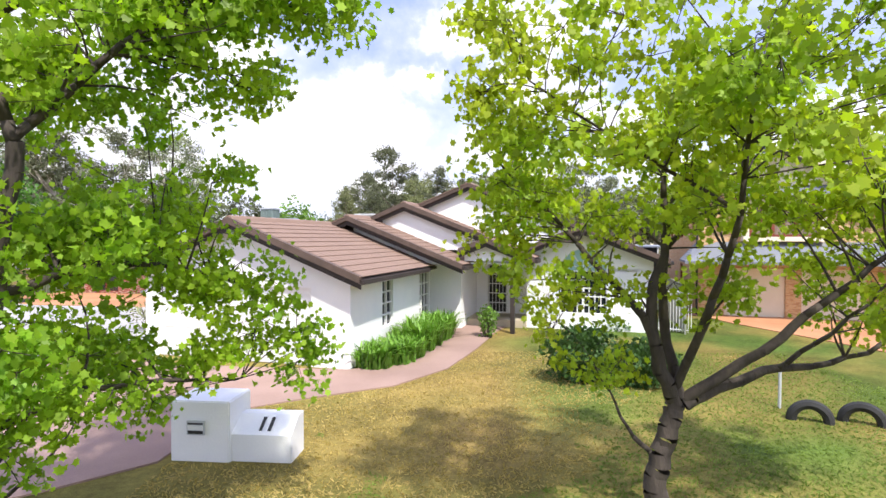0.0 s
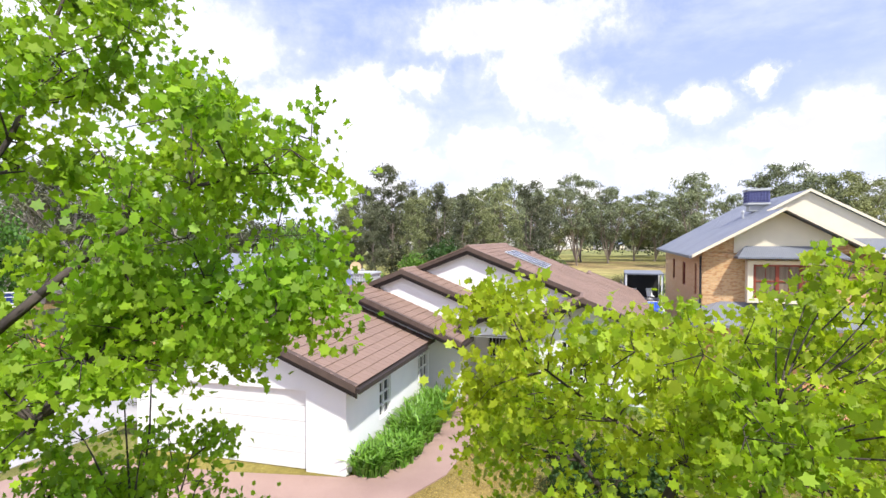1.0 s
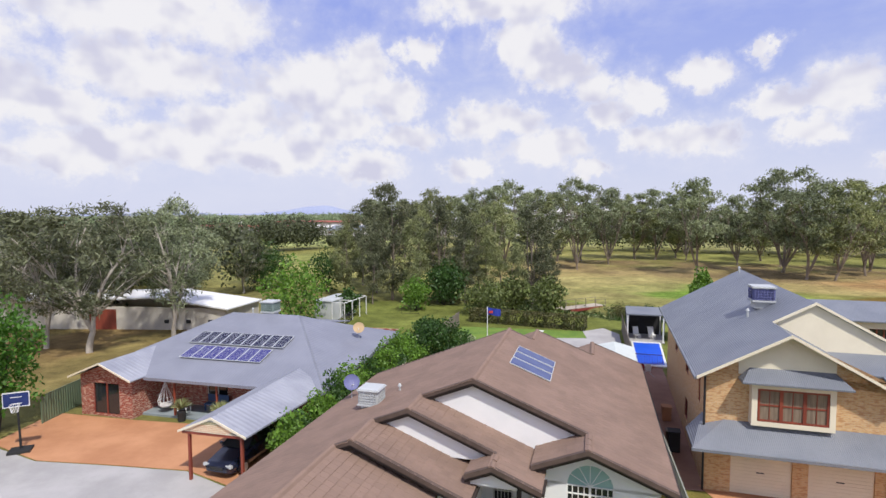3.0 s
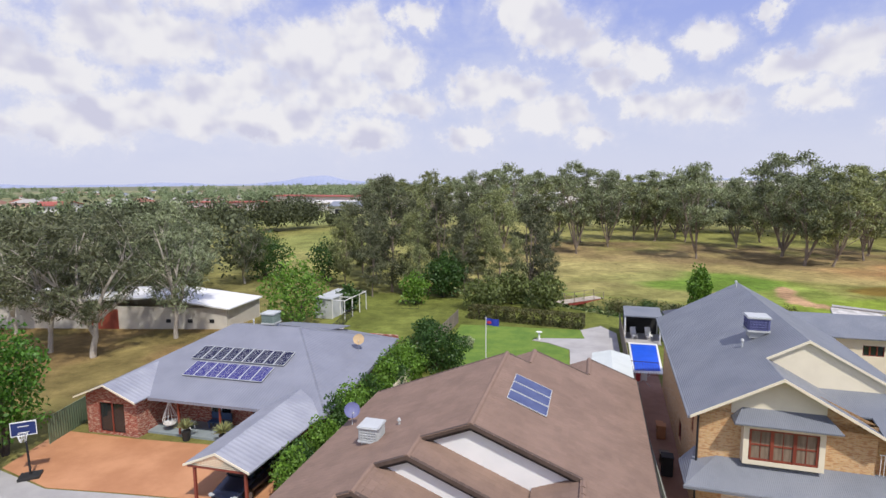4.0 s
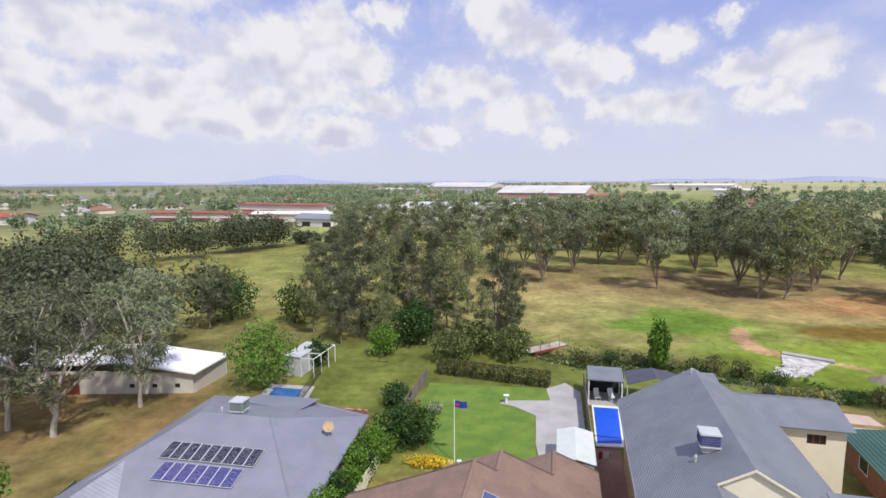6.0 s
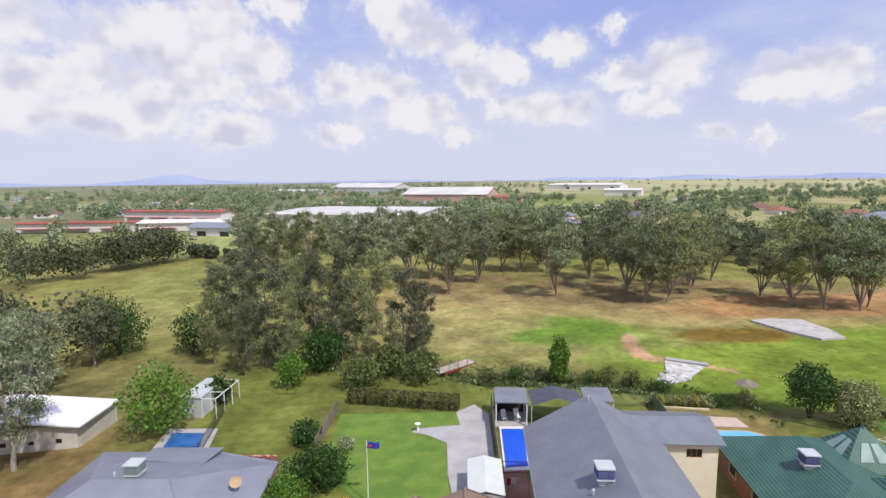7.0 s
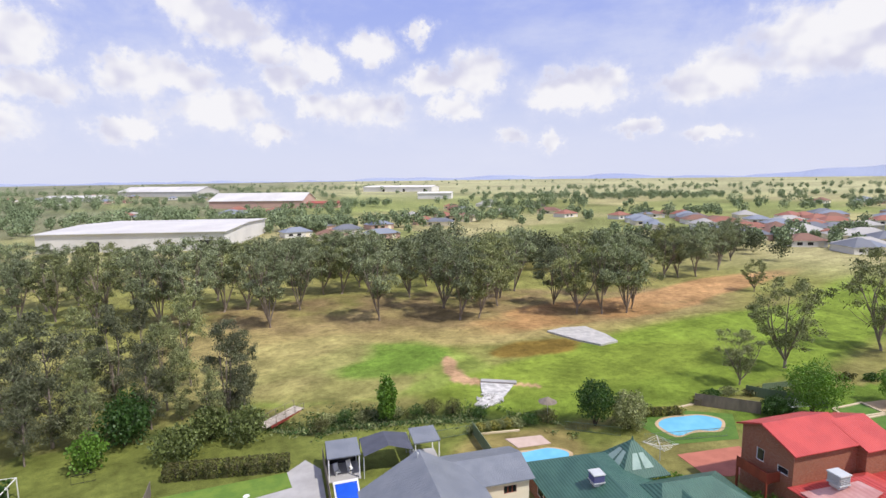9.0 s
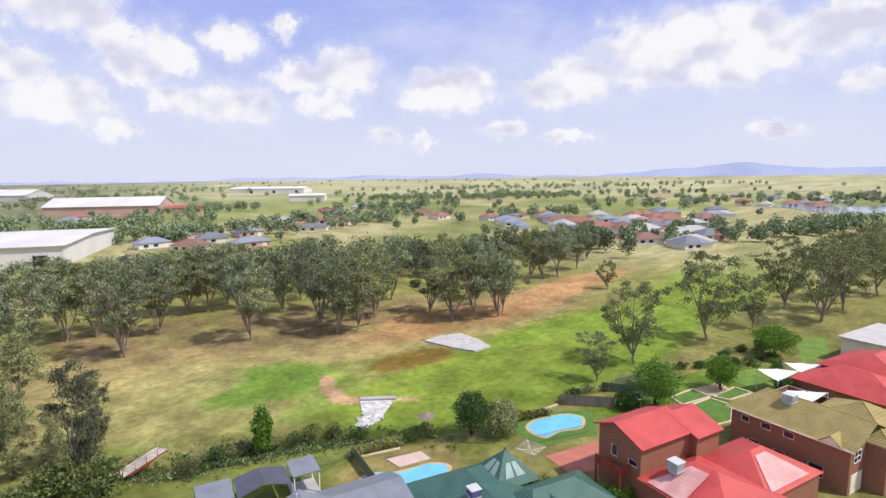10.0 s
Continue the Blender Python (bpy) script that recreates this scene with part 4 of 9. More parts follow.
def house_c():
    e, s = 5.35, 0.565
    zl = lambda x: e + s * x
    z1 = lambda x: zl(3.57) - s * (x - 3.57)
    z2 = lambda x: zl(5.3) - s * (x - 5.3)
    plane_roof(HOUSE_C, M_TANROOF, [(0, -0.3, e), (3.57, -0.3, zl(3.57)), (3.57, 2.6, zl(3.57)), (5.3, 2.6, zl(5.3)), (5.3, 17.6, zl(5.3)), (0, 17.6, e)], label="slate grey corrugated roof slope")
    plane_roof(HOUSE_C, M_TANROOF, [(3.57, -0.3, zl(3.57)), (7.6, -0.3, z1(7.6)), (7.6, 3.2, z1(7.6)), (3.57, 3.2, zl(3.57))])
    plane_roof(HOUSE_C, M_TANROOF, [(5.3, 2.6, zl(5.3)), (10.6, 2.6, z2(10.6)), (10.6, 17.6, z2(10.6)), (5.3, 17.6, zl(5.3))])
    plane_roof(HOUSE_C, M_TANROOF, [(7.3, -0.3, 5.2), (13.2, -0.3, 5.2), (13.2, 4.5, 6.616), (9.2, 4.5, 6.616), (9.2, 2.74, 6.097), (4.6, 2.74, 6.097), (4.6, 1.0, 5.5835), (7.3, 1.0, 5.5835)])
    for a, b in (((0, -0.32, e), (3.57, -0.32, zl(3.57))), ((3.57, -0.32, zl(3.57)), (7.6, -0.32, z1(7.6))), ((3.57, 2.58, zl(3.57)), (5.3, 2.58, zl(5.3))), ((5.3, 2.58, zl(5.3)), (10.6, 2.58, z2(10.6)))):
        fascia(HOUSE_C, M_CREAM, Vector(a) + Vector((0, 0, 0.03)), Vector(b) + Vector((0, 0, 0.03)), 0.13, "cream barge board")
    part("gutter", boxes((-0.1, 0.02, -0.3, 17.6, e - 0.13, e - 0.01)), M_TANROOF, HOUSE_C)
    bm = bmesh.new()
    wall_x(bm, 0.5, 7.3, 0.35, 0, 5.45, 0.22, [(1.55, 3.95, -0.1, 2.15), (4.55, 6.95, -0.1, 2.15), (2.45, 5.05, 3.6, 4.95)])
    gable(bm, 0.5, 7.3, 3.57, 5.45, zl(3.57) - 0.12, 0.35, 0.22, zl=5.5, zr=5.05)
    part("wall", bm, M_TANBRICK, HOUSE_C, "tan brick front wall")
    part("gable_panel", solids(([(1.75, 0.30, 5.45), (5.4, 0.30, 5.45), (5.4, 0.30, 6.2), (3.57, 0.30, zl(3.57) - 0.15), (1.75, 0.30, 6.2)], (0, 0.05, 0))), M_CREAM, HOUSE_C, "cream painted gable panel")
    part("gable_panel", solids(([(3.62, 2.75, 6.0), (9.0, 2.75, 5.9), (9.0, 2.75, z2(9.0) - 0.12), (5.3, 2.75, zl(5.3) - 0.12), (3.62, 2.75, zl(3.62) - 0.12)], (0, 0.15, 0))), M_CREAM, HOUSE_C, "cream painted gable panel")
    bm = bmesh.new()
    wall_y(bm, 0.5, 0.57, 17.0, 0, 5.4, 0.22, [(2.0, 2.6, 3.4, 4.9), (6.0, 7.2, 3.5, 4.8), (6.0, 7.2, 0.9, 2.1), (11, 12.2, 3.5, 4.8)])
    part("wall", bm, M_TANBRICK, HOUSE_C, "tan brick side wall")
    for y0, y1, z0, z1_ in ((2.0, 2.6, 3.4, 4.9), (6.0, 7.2, 3.5, 4.8), (6.0, 7.2, 0.9, 2.1), (11, 12.2, 3.5, 4.8)):
        w = part("window", boxes((0.6, 0.62, y0, y1, z0, z1_)), M_GLASS, HOUSE_C)
        part("window_frame", boxes((0.54, 0.6, y0, y0 + 0.06, z0, z1_), (0.54, 0.6, y1 - 0.06, y1, z0, z1_), (0.545, 0.6, y0, y1, z0, z0 + 0.06), (0.545, 0.6, y0, y1, z1_ - 0.06, z1_)), M_TIMBER, w)
    part("wall", boxes((0.72, 10.2, 16.8, 17.0, 0, 5.4), (10.0, 10.2, 2.8, 16.8, 0, 5.4), (7.3, 13.0, 3.0, 3.2, 0, 5.4), (7.1, 7.3, 0.57, 3.0, 0, 4.9)), M_TANBRICK, HOUSE_C)
    for x0, x1 in ((1.55, 3.95), (4.55, 6.95)):
        d = part("garage_door", boxes((x0, x1, 0.45, 0.48, 0, 2.15)), M_CREAM, HOUSE_C, "cream roller garage door")
        for i in range(14):
            part("slat", boxes((x0 + 0.01, x1 - 0.01, 0.435, 0.45, 0.02 + i * 0.152, 0.02 + i * 0.152 + 0.13)), M_CREAM, d)
        part("handle", boxes(((x0 + x1) / 2 - 0.15, (x0 + x1) / 2 + 0.15, 0.41, 0.435, 1.02, 1.06)), M_DARK, d)
    # skillion over the garage doors
    plane_roof(HOUSE_C, M_TANROOF, [(-0.2, -1.1, 2.5), (13.0, -1.1, 2.5), (13.0, 0.4, 3.35), (1.3, 0.4, 3.35)], label="slate grey lean-to roof over the garage")
    plane_roof(HOUSE_C, M_TANROOF, [(-0.2, -1.1, 2.5), (1.3, 0.4, 3.35), (0.5, 1.2, 3.3), (-0.2, 1.2, 2.5)])
    part("gutter", boxes((-0.25, 13.0, -1.22, -1.1, 2.38, 2.5)), M_TANROOF, HOUSE_C)
    # projecting window with its own little roof
    bay = part("bay_window", boxes((2.2, 2.42, -0.12, 0.35, 3.35, 5.15), (5.08, 5.3, -0.12, 0.35, 3.35, 5.15), (2.42, 5.08, -0.12, 0.35, 3.35, 3.55), (2.42, 5.08, -0.12, 0.35, 4.98, 5.15)), M_CREAM, HOUSE_C, "cream bay with three timber casements")
    window_in(bay, 2.45, 5.05, -0.03, 3.58, 4.96, 3, 2, M_TIMBER, "casement")
    curtain = material("drawn_curtain_behind_glass", (0.26, 0.20, 0.15), (0.17, 0.13, 0.10), 3.0, 0.25, 0.0, stretch=(3, 1, 0.3))
    for i in range(3):
        x = 2.45 + i * 0.867
        part("curtained_pane", boxes((x + 0.06, x + 0.81, -0.055, -0.042, 3.64, 4.9)), curtain, bay, "pane with a drawn curtain")
        part("casement_frame", boxes((x, x + 0.07, -0.11, -0.06, 3.56, 4.98), (x + 0.8, x + 0.867, -0.11, -0.06, 3.56, 4.98), (x + 0.07, x + 0.8, -0.11, -0.06, 3.56, 3.64), (x + 0.07, x + 0.8, -0.11, -0.06, 4.9, 4.98), (x + 0.42, x + 0.45, -0.08, -0.056, 3.64, 4.9), (x + 0.07, x + 0.42, -0.08, -0.056, 4.25, 4.28), (x + 0.45, x + 0.8, -0.08, -0.056, 4.25, 4.28)), M_TIMBER, bay, "red timber casement frame")
    part("bay_roof", solids(([(1.75, -0.5, 5.3), (5.8, -0.5, 5.3), (5.35, 0.34, 5.78), (2.2, 0.34, 5.78)], (0, 0, -0.07)), ([(1.75, -0.5, 5.3), (2.2, 0.34, 5.78), (1.75, 0.34, 5.3)], (0, 0, -0.07)), ([(5.8, -0.5, 5.3), (5.8, 0.34, 5.3), (5.35, 0.34, 5.78)], (0, 0, -0.07))), M_TANROOF, bay)
    part("downpipe", tubes(((0.42, 0.25, 0.05), (0.42, 0.25, 5.3), 0.045, 0.045)), M_DARK, HOUSE_C)
    # balcony at the far side of the front
    part("balcony_wall", boxes((7.3, 12.8, 1.4, 1.6, 0, 5.2)), M_TANBRICK, HOUSE_C)
    bm = bmesh.new()
    for i in range(40):
        x = 7.4 + i * 0.13
        box(bm, x, x + 0.02, 0.2, 0.22, 3.4, 4.3)
    box(bm, 7.35, 12.8, 0.19, 0.23, 4.3, 4.34)
    part("balustrade", bm, M_WHITEPAINT, HOUSE_C, "white balcony balustrade")
    # rear wing
    plane_roof(HOUSE_C, M_TANROOF, [(8.2, 15.0, 5.45), (15.2, 15.0, 5.45), (15.2, 18.2, 6.3), (7.6, 18.2, 6.3)], label="slate grey roof of the rear wing")
    plane_roof(HOUSE_C, M_TANROOF, [(15.2, 18.2, 6.3), (7.6, 18.2, 6.3), (7.6, 21.0, 5.45), (15.2, 21.0, 5.45)])
    bm = bmesh.new()
    wall_x(bm, 10.2, 14.8, 15.4, 0, 5.45, 0.2, [(12.4, 13.6, 4.2, 4.9)])
    box(bm, 14.6, 14.8, 15.6, 20.6, 0, 5.45)
    part("wall", bm, M_CREAM, HOUSE_C, "cream upper wall of the rear wing")
    window_in(HOUSE_C, 12.4, 13.6, 15.48, 4.2, 4.9, 3, 1, M_TIMBER)


house_c()

# ---- the green-roofed house ----
def hip_roof(parent, mat, x0, x1, y0, y1, e, zr, hx0, hx1, hy0, hy1, label=""):
    """Four slopes from the eaves rectangle up to a ridge from (hx0, hy0) to (hx1, hy1)."""
    a, b, c, d = (x0, y0, e), (x1, y0, e), (x1, y1, e), (x0, y1, e)
    p, q = (hx0, hy0, zr), (hx1, hy1, zr)
    along_x = abs(hx1 - hx0) >= abs(hy1 - hy0)
    rows = ([a, b, q, p], [b, c, q], [c, d, p, q], [d, a, p]) if along_x else ([a, b, p], [b, c, q, p], [c, d, q], [d, a, p, q])
    for pts in rows:
        plane_roof(parent, mat, pts, 0.08, label)


HOUSE_D = thing("green_roofed_house", pose(34.0, 41.2, 0, 0, 0, -18), "brick house with a ribbed dark green steel roof", "house")


def house_d():
    hip_roof(HOUSE_D, M_GREENROOF, 0, 11, -16, 0, 2.6, 4.7, 5.5, 5.5, -10.5, -3.6, "dark green ribbed roof slope")
    hip_roof(HOUSE_D, M_GREENROOF, 7, 18, -13, -6.0, 2.6, 4.6, 9.5, 14.5, -9.5, -9.5)
    hip_roof(HOUSE_D, M_GREENROOF, 7.6, 13.0, -6.0, -0.8, 2.9, 5.6, 10.2, 10.4, -3.4, -3.4, "green pyramid roof with skylights")
    part("finial", tubes(((10.3, -3.4, 5.5), (10.3, -3.4, 5.9), 0.16, 0.05)), M_GREENROOF, HOUSE_D)
    sky_mat = material("pale_skylight", (0.30, 0.40, 0.36), (0.24, 0.33, 0.30), 1, 0.6, 0.0, spec=0.2)
    top = Vector((10.3, -3.4, 5.6))
    ring = [Vector(p) for p in ((7.6, -6.0, 2.9), (13.0, -6.0, 2.9), (13.0, -0.8, 2.9), (7.6, -0.8, 2.9))]
    for i in range(4):
        a, b = ring[i], ring[(i + 1) % 4]
        at = lambda u, v: (a * (1 - u) + b * u) * (1 - v) + top * v + Vector((0, 0, 0.05))
        part("skylight", solids(([at(0.22, 0.22), at(0.46, 0.22), at(0.46, 0.62), at(0.22, 0.62)], (0, 0, 0.03))), sky_mat, HOUSE_D, "pale skylight panel")
        part("skylight", solids(([at(0.54, 0.22), at(0.78, 0.22), at(0.78, 0.62), at(0.54, 0.62)], (0, 0, 0.03))), sky_mat, HOUSE_D, "pale skylight panel")
    # cross gable with a lattice vent
    plane_roof(HOUSE_D, M_GREENROOF, [(9.2, -14.6, 2.8), (11.0, -14.6, 4.2), (11.0, -9.4, 4.2), (9.2, -9.4, 2.8)])
    plane_roof(HOUSE_D, M_GREENROOF, [(11.0, -14.6, 4.2), (12.8, -14.6, 2.8), (12.8, -9.4, 2.8), (11.0, -9.4, 4.2)])
    part("gable_lattice", solids(([(9.5, -14.4, 2.9), (12.5, -14.4, 2.9), (11.0, -14.4, 4.05)], (0, 0.1, 0))), M_CREAM, HOUSE_D, "cream lattice gable vent")
    part("wall", boxes((0.5, 0.72, -15.5, -0.5, 0, 2.55), (0.72, 10.5, -0.72, -0.5, 0, 2.55), (0.72, 17.5, -15.5, -15.3, 0, 2.55), (17.3, 17.5, -15.3, -6.5, 0, 2.55)), M_BROWNBRICK, HOUSE_D, "brown brick wall")
    for y0 in (-4.2, -8.5, -12.0):
        w = part("window", boxes((0.47, 0.5, y0, y0 + 1.3, 0.9, 2.1)), M_GLASS, HOUSE_D)
        part("window_frame", boxes((0.44, 0.47, y0 - 0.05, y0, 0.85, 2.15), (0.44, 0.47, y0 + 1.3, y0 + 1.35, 0.85, 2.15), (0.44, 0.47, y0, y0 + 1.3, 2.1, 2.15), (0.44, 0.47, y0, y0 + 1.3, 0.85, 0.9)), M_WHITEPAINT, w)
    part("gutter", boxes((-0.12, 0.0, -16, 0, 2.48, 2.6)), M_GREENROOF, HOUSE_D)
    part("gutter", boxes((0, 11, 0.0, 0.12, 2.48, 2.6)), M_GREENROOF, HOUSE_D)


house_d()

# ---- the red-roofed two-storey house ----
HOUSE_E = thing("red_roofed_house", pose(53.6, 29.9, 0, 0, 0, -15), "two-storey brown brick house with bright red steel roofs", "house")


def house_e():
    e = 6.1
    # upper storey
    plane_roof(HOUSE_E, M_REDROOF, [(-0.3, -6.3, e), (8.2, -6.3, e), (8.2, -2.4, e + 1.5), (-0.3, -2.4, e + 1.5)], label="bright red steel roof slope")
    plane_roof(HOUSE_E, M_REDROOF, [(-0.3, -2.4, e + 1.5), (8.2, -2.4, e + 1.5), (8.2, 0.5, e + 0.3), (-0.3, 0.5, e + 0.3)])
    plane_roof(HOUSE_E, M_REDROOF, [(7.4, -7.2, e - 0.3), (12.0, -7.2, e - 0.3), (12.0, -3.2, e + 1.2), (7.4, -3.2, e + 1.2)])
    plane_roof(HOUSE_E, M_REDROOF, [(7.4, -3.2, e + 1.2), (12.0, -3.2, e + 1.2), (12.0, -0.2, e), (7.4, -0.2, e)])
    for x0 in (7.6, 11.5):
        part("wall", solids(([(x0, -6.6, e - 0.5), (x0, -0.4, e - 0.5), (x0, -0.6, e + 0.1), (x0, -3.2, e + 1.1), (x0, -6.6, e - 0.15)], (0.18, 0, 0))), M_BROWNBRICK, HOUSE_E)
    part("barge_board", solids(([(-0.36, -6.35, e - 0.14), (-0.36, -2.4, e + 1.38), (-0.36, -2.4, e + 1.56), (-0.36, -6.35, e + 0.04)], (0.06, 0, 0)), ([(-0.36, -2.4, e + 1.38), (-0.36, 0.5, e + 0.18), (-0.36, 0.5, e + 0.36), (-0.36, -2.4, e + 1.56)], (0.06, 0, 0))), M_REDROOF, HOUSE_E)
    bm = bmesh.new()
    wall_y(bm, 0, -5.9, 0, 0, e, 0.22, [(-2.7, -1.8, 3.6, 4.9), (-5.4, -4.2, 3.6, 4.3)])
    solid(bm, [(0, -5.9, e), (0, 0, e), (0, 0, e + 0.4), (0, -2.4, e + 1.4), (0, -5.9, e + 0.1)], (0.22, 0, 0))
    part("wall", bm, M_BROWNBRICK, HOUSE_E, "tall brown brick end wall")
    part("wall", boxes((0.22, 8.0, -5.9, -5.68, 0, e), (0.22, 11.5, -0.22, 0, 0, e - 0.1), (8.0, 11.5, -6.8, -6.6, 0, e - 0.3), (11.5, 11.7, -6.8, -0.22, 0, e - 0.1), (7.8, 8.0, -6.8, -5.9, 0, e - 0.2)), M_BROWNBRICK, HOUSE_E)
    for y0, y1, z0, z1 in ((-2.7, -1.8, 3.6, 4.9), (-5.4, -4.2, 3.6, 4.3)):
        w = part("window", boxes((0.08, 0.1, y0, y1, z0, z1)), M_GLASS, HOUSE_E)
        part("window_frame", boxes((0.03, 0.08, y0, y0 + 0.06, z0, z1), (0.03, 0.08, y1 - 0.06, y1, z0, z1), (0.035, 0.08, y0, y1, z0, z0 + 0.06), (0.035, 0.08, y0, y1, z1 - 0.06, z1)), M_WHITEPAINT, w)
    part("balcony", boxes((-1.6, 0, -4.6, -1.0, 2.7, 2.85), (-1.6, -1.55, -4.6, -1.0, 2.85, 3.75), (-1.55, 0, -4.6, -4.55, 2.85, 3.75), (-1.6, -1.45, -4.6, -4.45, 0, 2.7), (-1.6, -1.45, -1.2, -1.0, 0, 2.7)), M_TIMBER, HOUSE_E, "dark timber balcony")
    # single-storey wings
    hip_roof(HOUSE_E, M_REDROOF, -0.5, 9.5, -16.5, -5.8, 2.9, 5.0, 4.5, 4.5, -11.5, -9.0, "red steel lower roof")
    hip_roof(HOUSE_E, M_REDROOF, 7.5, 17.5, -15.0, -6.0, 2.9, 4.9, 11.5, 13.5, -10.5, -10.5)
    part("wall", boxes((0, 0.2, -16.0, -5.9, 0, 2.9), (0.2, 9.2, -16.0, -15.8, 0, 2.9), (9.0, 9.2, -15.8, -14.6, 0, 2.9), (9.2, 17, -14.8, -14.6, 0, 2.9), (16.8, 17, -14.6, -6.5, 0, 2.9), (13.0, 16.8, -6.7, -6.5, 0, 2.9)), M_BROWNBRICK, HOUSE_E)
    # sun-bleached sheets on the lower roofs
    faded = ribbed("faded_red_roof", (0.62, 0.36, 0.34), (0.50, 0.24, 0.22), "X", 0.35)
    for ring in ([(-0.35, -11.2, 3.02), (-0.35, -7.0, 3.02), (3.6, -9.2, 4.72), (3.7, -11.2, 4.76)], [(8.6, -14.6, 3.1), (15.4, -14.6, 3.1), (13.2, -11.2, 4.62), (11.3, -11.2, 4.62)]):
        part("faded_sheet", solids(([Vector(p) + Vector((0, 0, 0.05)) for p in ring], (0, 0, 0.02))), faded, HOUSE_E, "sun-bleached pink roof sheets")


house_e()

# ---- the house with the yellow tiled roof ----
HOUSE_F = thing("yellow_roofed_house", pose(71.7, 21.7, 0, 0, 0, -13.5), "two-storey brown brick house with a yellow tiled roof", "house")


def house_f():
    e, zr = 5.3, 7.4
    plane_roof(HOUSE_F, M_YELLOWTILE, [(-0.5, -13.6, e), (-0.5, 0.5, e), (4.2, -2.0, zr), (4.2, -13.6, zr)], label="mossy yellow tiled roof slope")
    plane_roof(HOUSE_F, M_YELLOWTILE, [(-0.5, 0.5, e), (9.0, 0.5, e), (4.2, -2.0, zr)])
    plane_roof(HOUSE_F, M_YELLOWTILE, [(9.0, 0.5, e), (9.0, -13.6, e), (4.2, -13.6, zr), (4.2, -2.0, zr)])
    hip_roof(HOUSE_F, M_YELLOWTILE, 3.5, 13.5, -15.5, -5.5, e, zr + 0.4, 8.4, 8.6, -10.5, -10.5)
    # raised tile courses on the two slopes in view
    for a, b, c, d, n in (((-0.5, -13.6, e), (-0.5, 0.5, e), (4.2, -2.0, zr), (4.2, -13.6, zr), 15), ((3.5, -15.5, e), (3.5, -5.5, e), (8.4, -10.5, zr + 0.4), (8.4, -10.5, zr + 0.4), 15), ((13.5, -15.5, e), (3.5, -15.5, e), (8.4, -10.5, zr + 0.4), (8.6, -10.5, zr + 0.4), 15)):
        a, b, c, d = Vector(a), Vector(b), Vector(c), Vector(d)
        for i in range(n):
            u = i / n
            p, q = a.lerp(d, u), b.lerp(c, u)
            part("tile_course", solids(([p, q, b.lerp(c, u + 0.55 / n), a.lerp(d, u + 0.55 / n)], (0, 0, 0.05))), M_YELLOWTILE, HOUSE_F)
    part("ridge_cap", tubes(((4.2, -13.6, zr), (4.2, -2.0, zr), 0.12, 0.12), ((-0.5, 0.5, e), (4.2, -2.0, zr), 0.1, 0.1), ((3.5, -15.5, e), (8.4, -10.5, zr + 0.4), 0.1, 0.1), ((3.5, -5.5, e), (8.4, -10.5, zr + 0.4), 0.1, 0.1)), M_YELLOWTILE, HOUSE_F)
    # small dormer gable at the street end
    plane_roof(HOUSE_F, M_YELLOWTILE, [(-0.6, -12.4, e), (-0.6, -11.2, e + 1.0), (2.4, -11.2, e + 1.0), (1.0, -12.4, e)])
    plane_roof(HOUSE_F, M_YELLOWTILE, [(-0.6, -11.2, e + 1.0), (-0.6, -10.0, e), (1.0, -10.0, e), (2.4, -11.2, e + 1.0)])
    part("dormer_gable", solids(([(-0.5, -12.2, e), (-0.5, -10.2, e), (-0.5, -11.2, e + 0.85)], (0.12, 0, 0))), M_CREAM, HOUSE_F)
    bm = bmesh.new()
    holes = [(-2.2, -1.2, 3.9, 4.7), (-4.8, -3.6, 3.9, 4.7), (-7.4, -6.2, 3.9, 4.7), (-3.6, -2.2, 0.2, 2.1), (-6.6, -5.2, 0.8, 2.0), (-10.6, -9.0, 0.8, 2.2)]
    wall_y(bm, 0, -13.0, 0, 0, 5.25, 0.22, holes)
    part("wall", bm, M_BROWNBRICK, HOUSE_F, "brown brick side wall")
    for y0, y1, z0, z1 in holes:
        w = part("window", boxes((0.08, 0.1, y0, y1, z0, z1)), M_GLASS, HOUSE_F)
        part("window_frame", boxes((0.03, 0.08, y0, y0 + 0.06, z0, z1), (0.03, 0.08, y1 - 0.06, y1, z0, z1), (0.035, 0.08, y0, y1, z0, z0 + 0.06), (0.035, 0.08, y0, y1, z1 - 0.06, z1)), M_WHITEPAINT, w)
    part("wall", boxes((0.22, 13, -0.22, 0, 0, 5.25), (0.22, 3.4, -13.0, -12.8, 0, 5.25), (3.6, 13, -15.0, -14.8, 0, 5.25), (12.8, 13, -14.8, -0.22, 0, 5.25), (3.4, 3.6, -15.0, -12.8, 0, 5.25)), M_BROWNBRICK, HOUSE_F)
    part("gutter", boxes((-0.6, -0.5, -13.6, 0.5, 5.18, 5.3)), M_CREAM, HOUSE_F)
    part("garage_door", boxes((3.9, 6.2, -15.05, -15.0, 0, 2.2)), M_CREAM, HOUSE_F, "cream garage door")
    part("garage_door", boxes((0.5, 3.0, -13.05, -13.0, 0, 2.2)), M_CREAM, HOUSE_F, "cream garage door")
    for x0 in (4.2, 0.8):
        y = -15.02 if x0 > 3 else -13.02
        window_in(HOUSE_F, x0, x0 + 1.6, y, 3.5, 4.8, 2, 2, M_WHITEPAINT)


house_f()

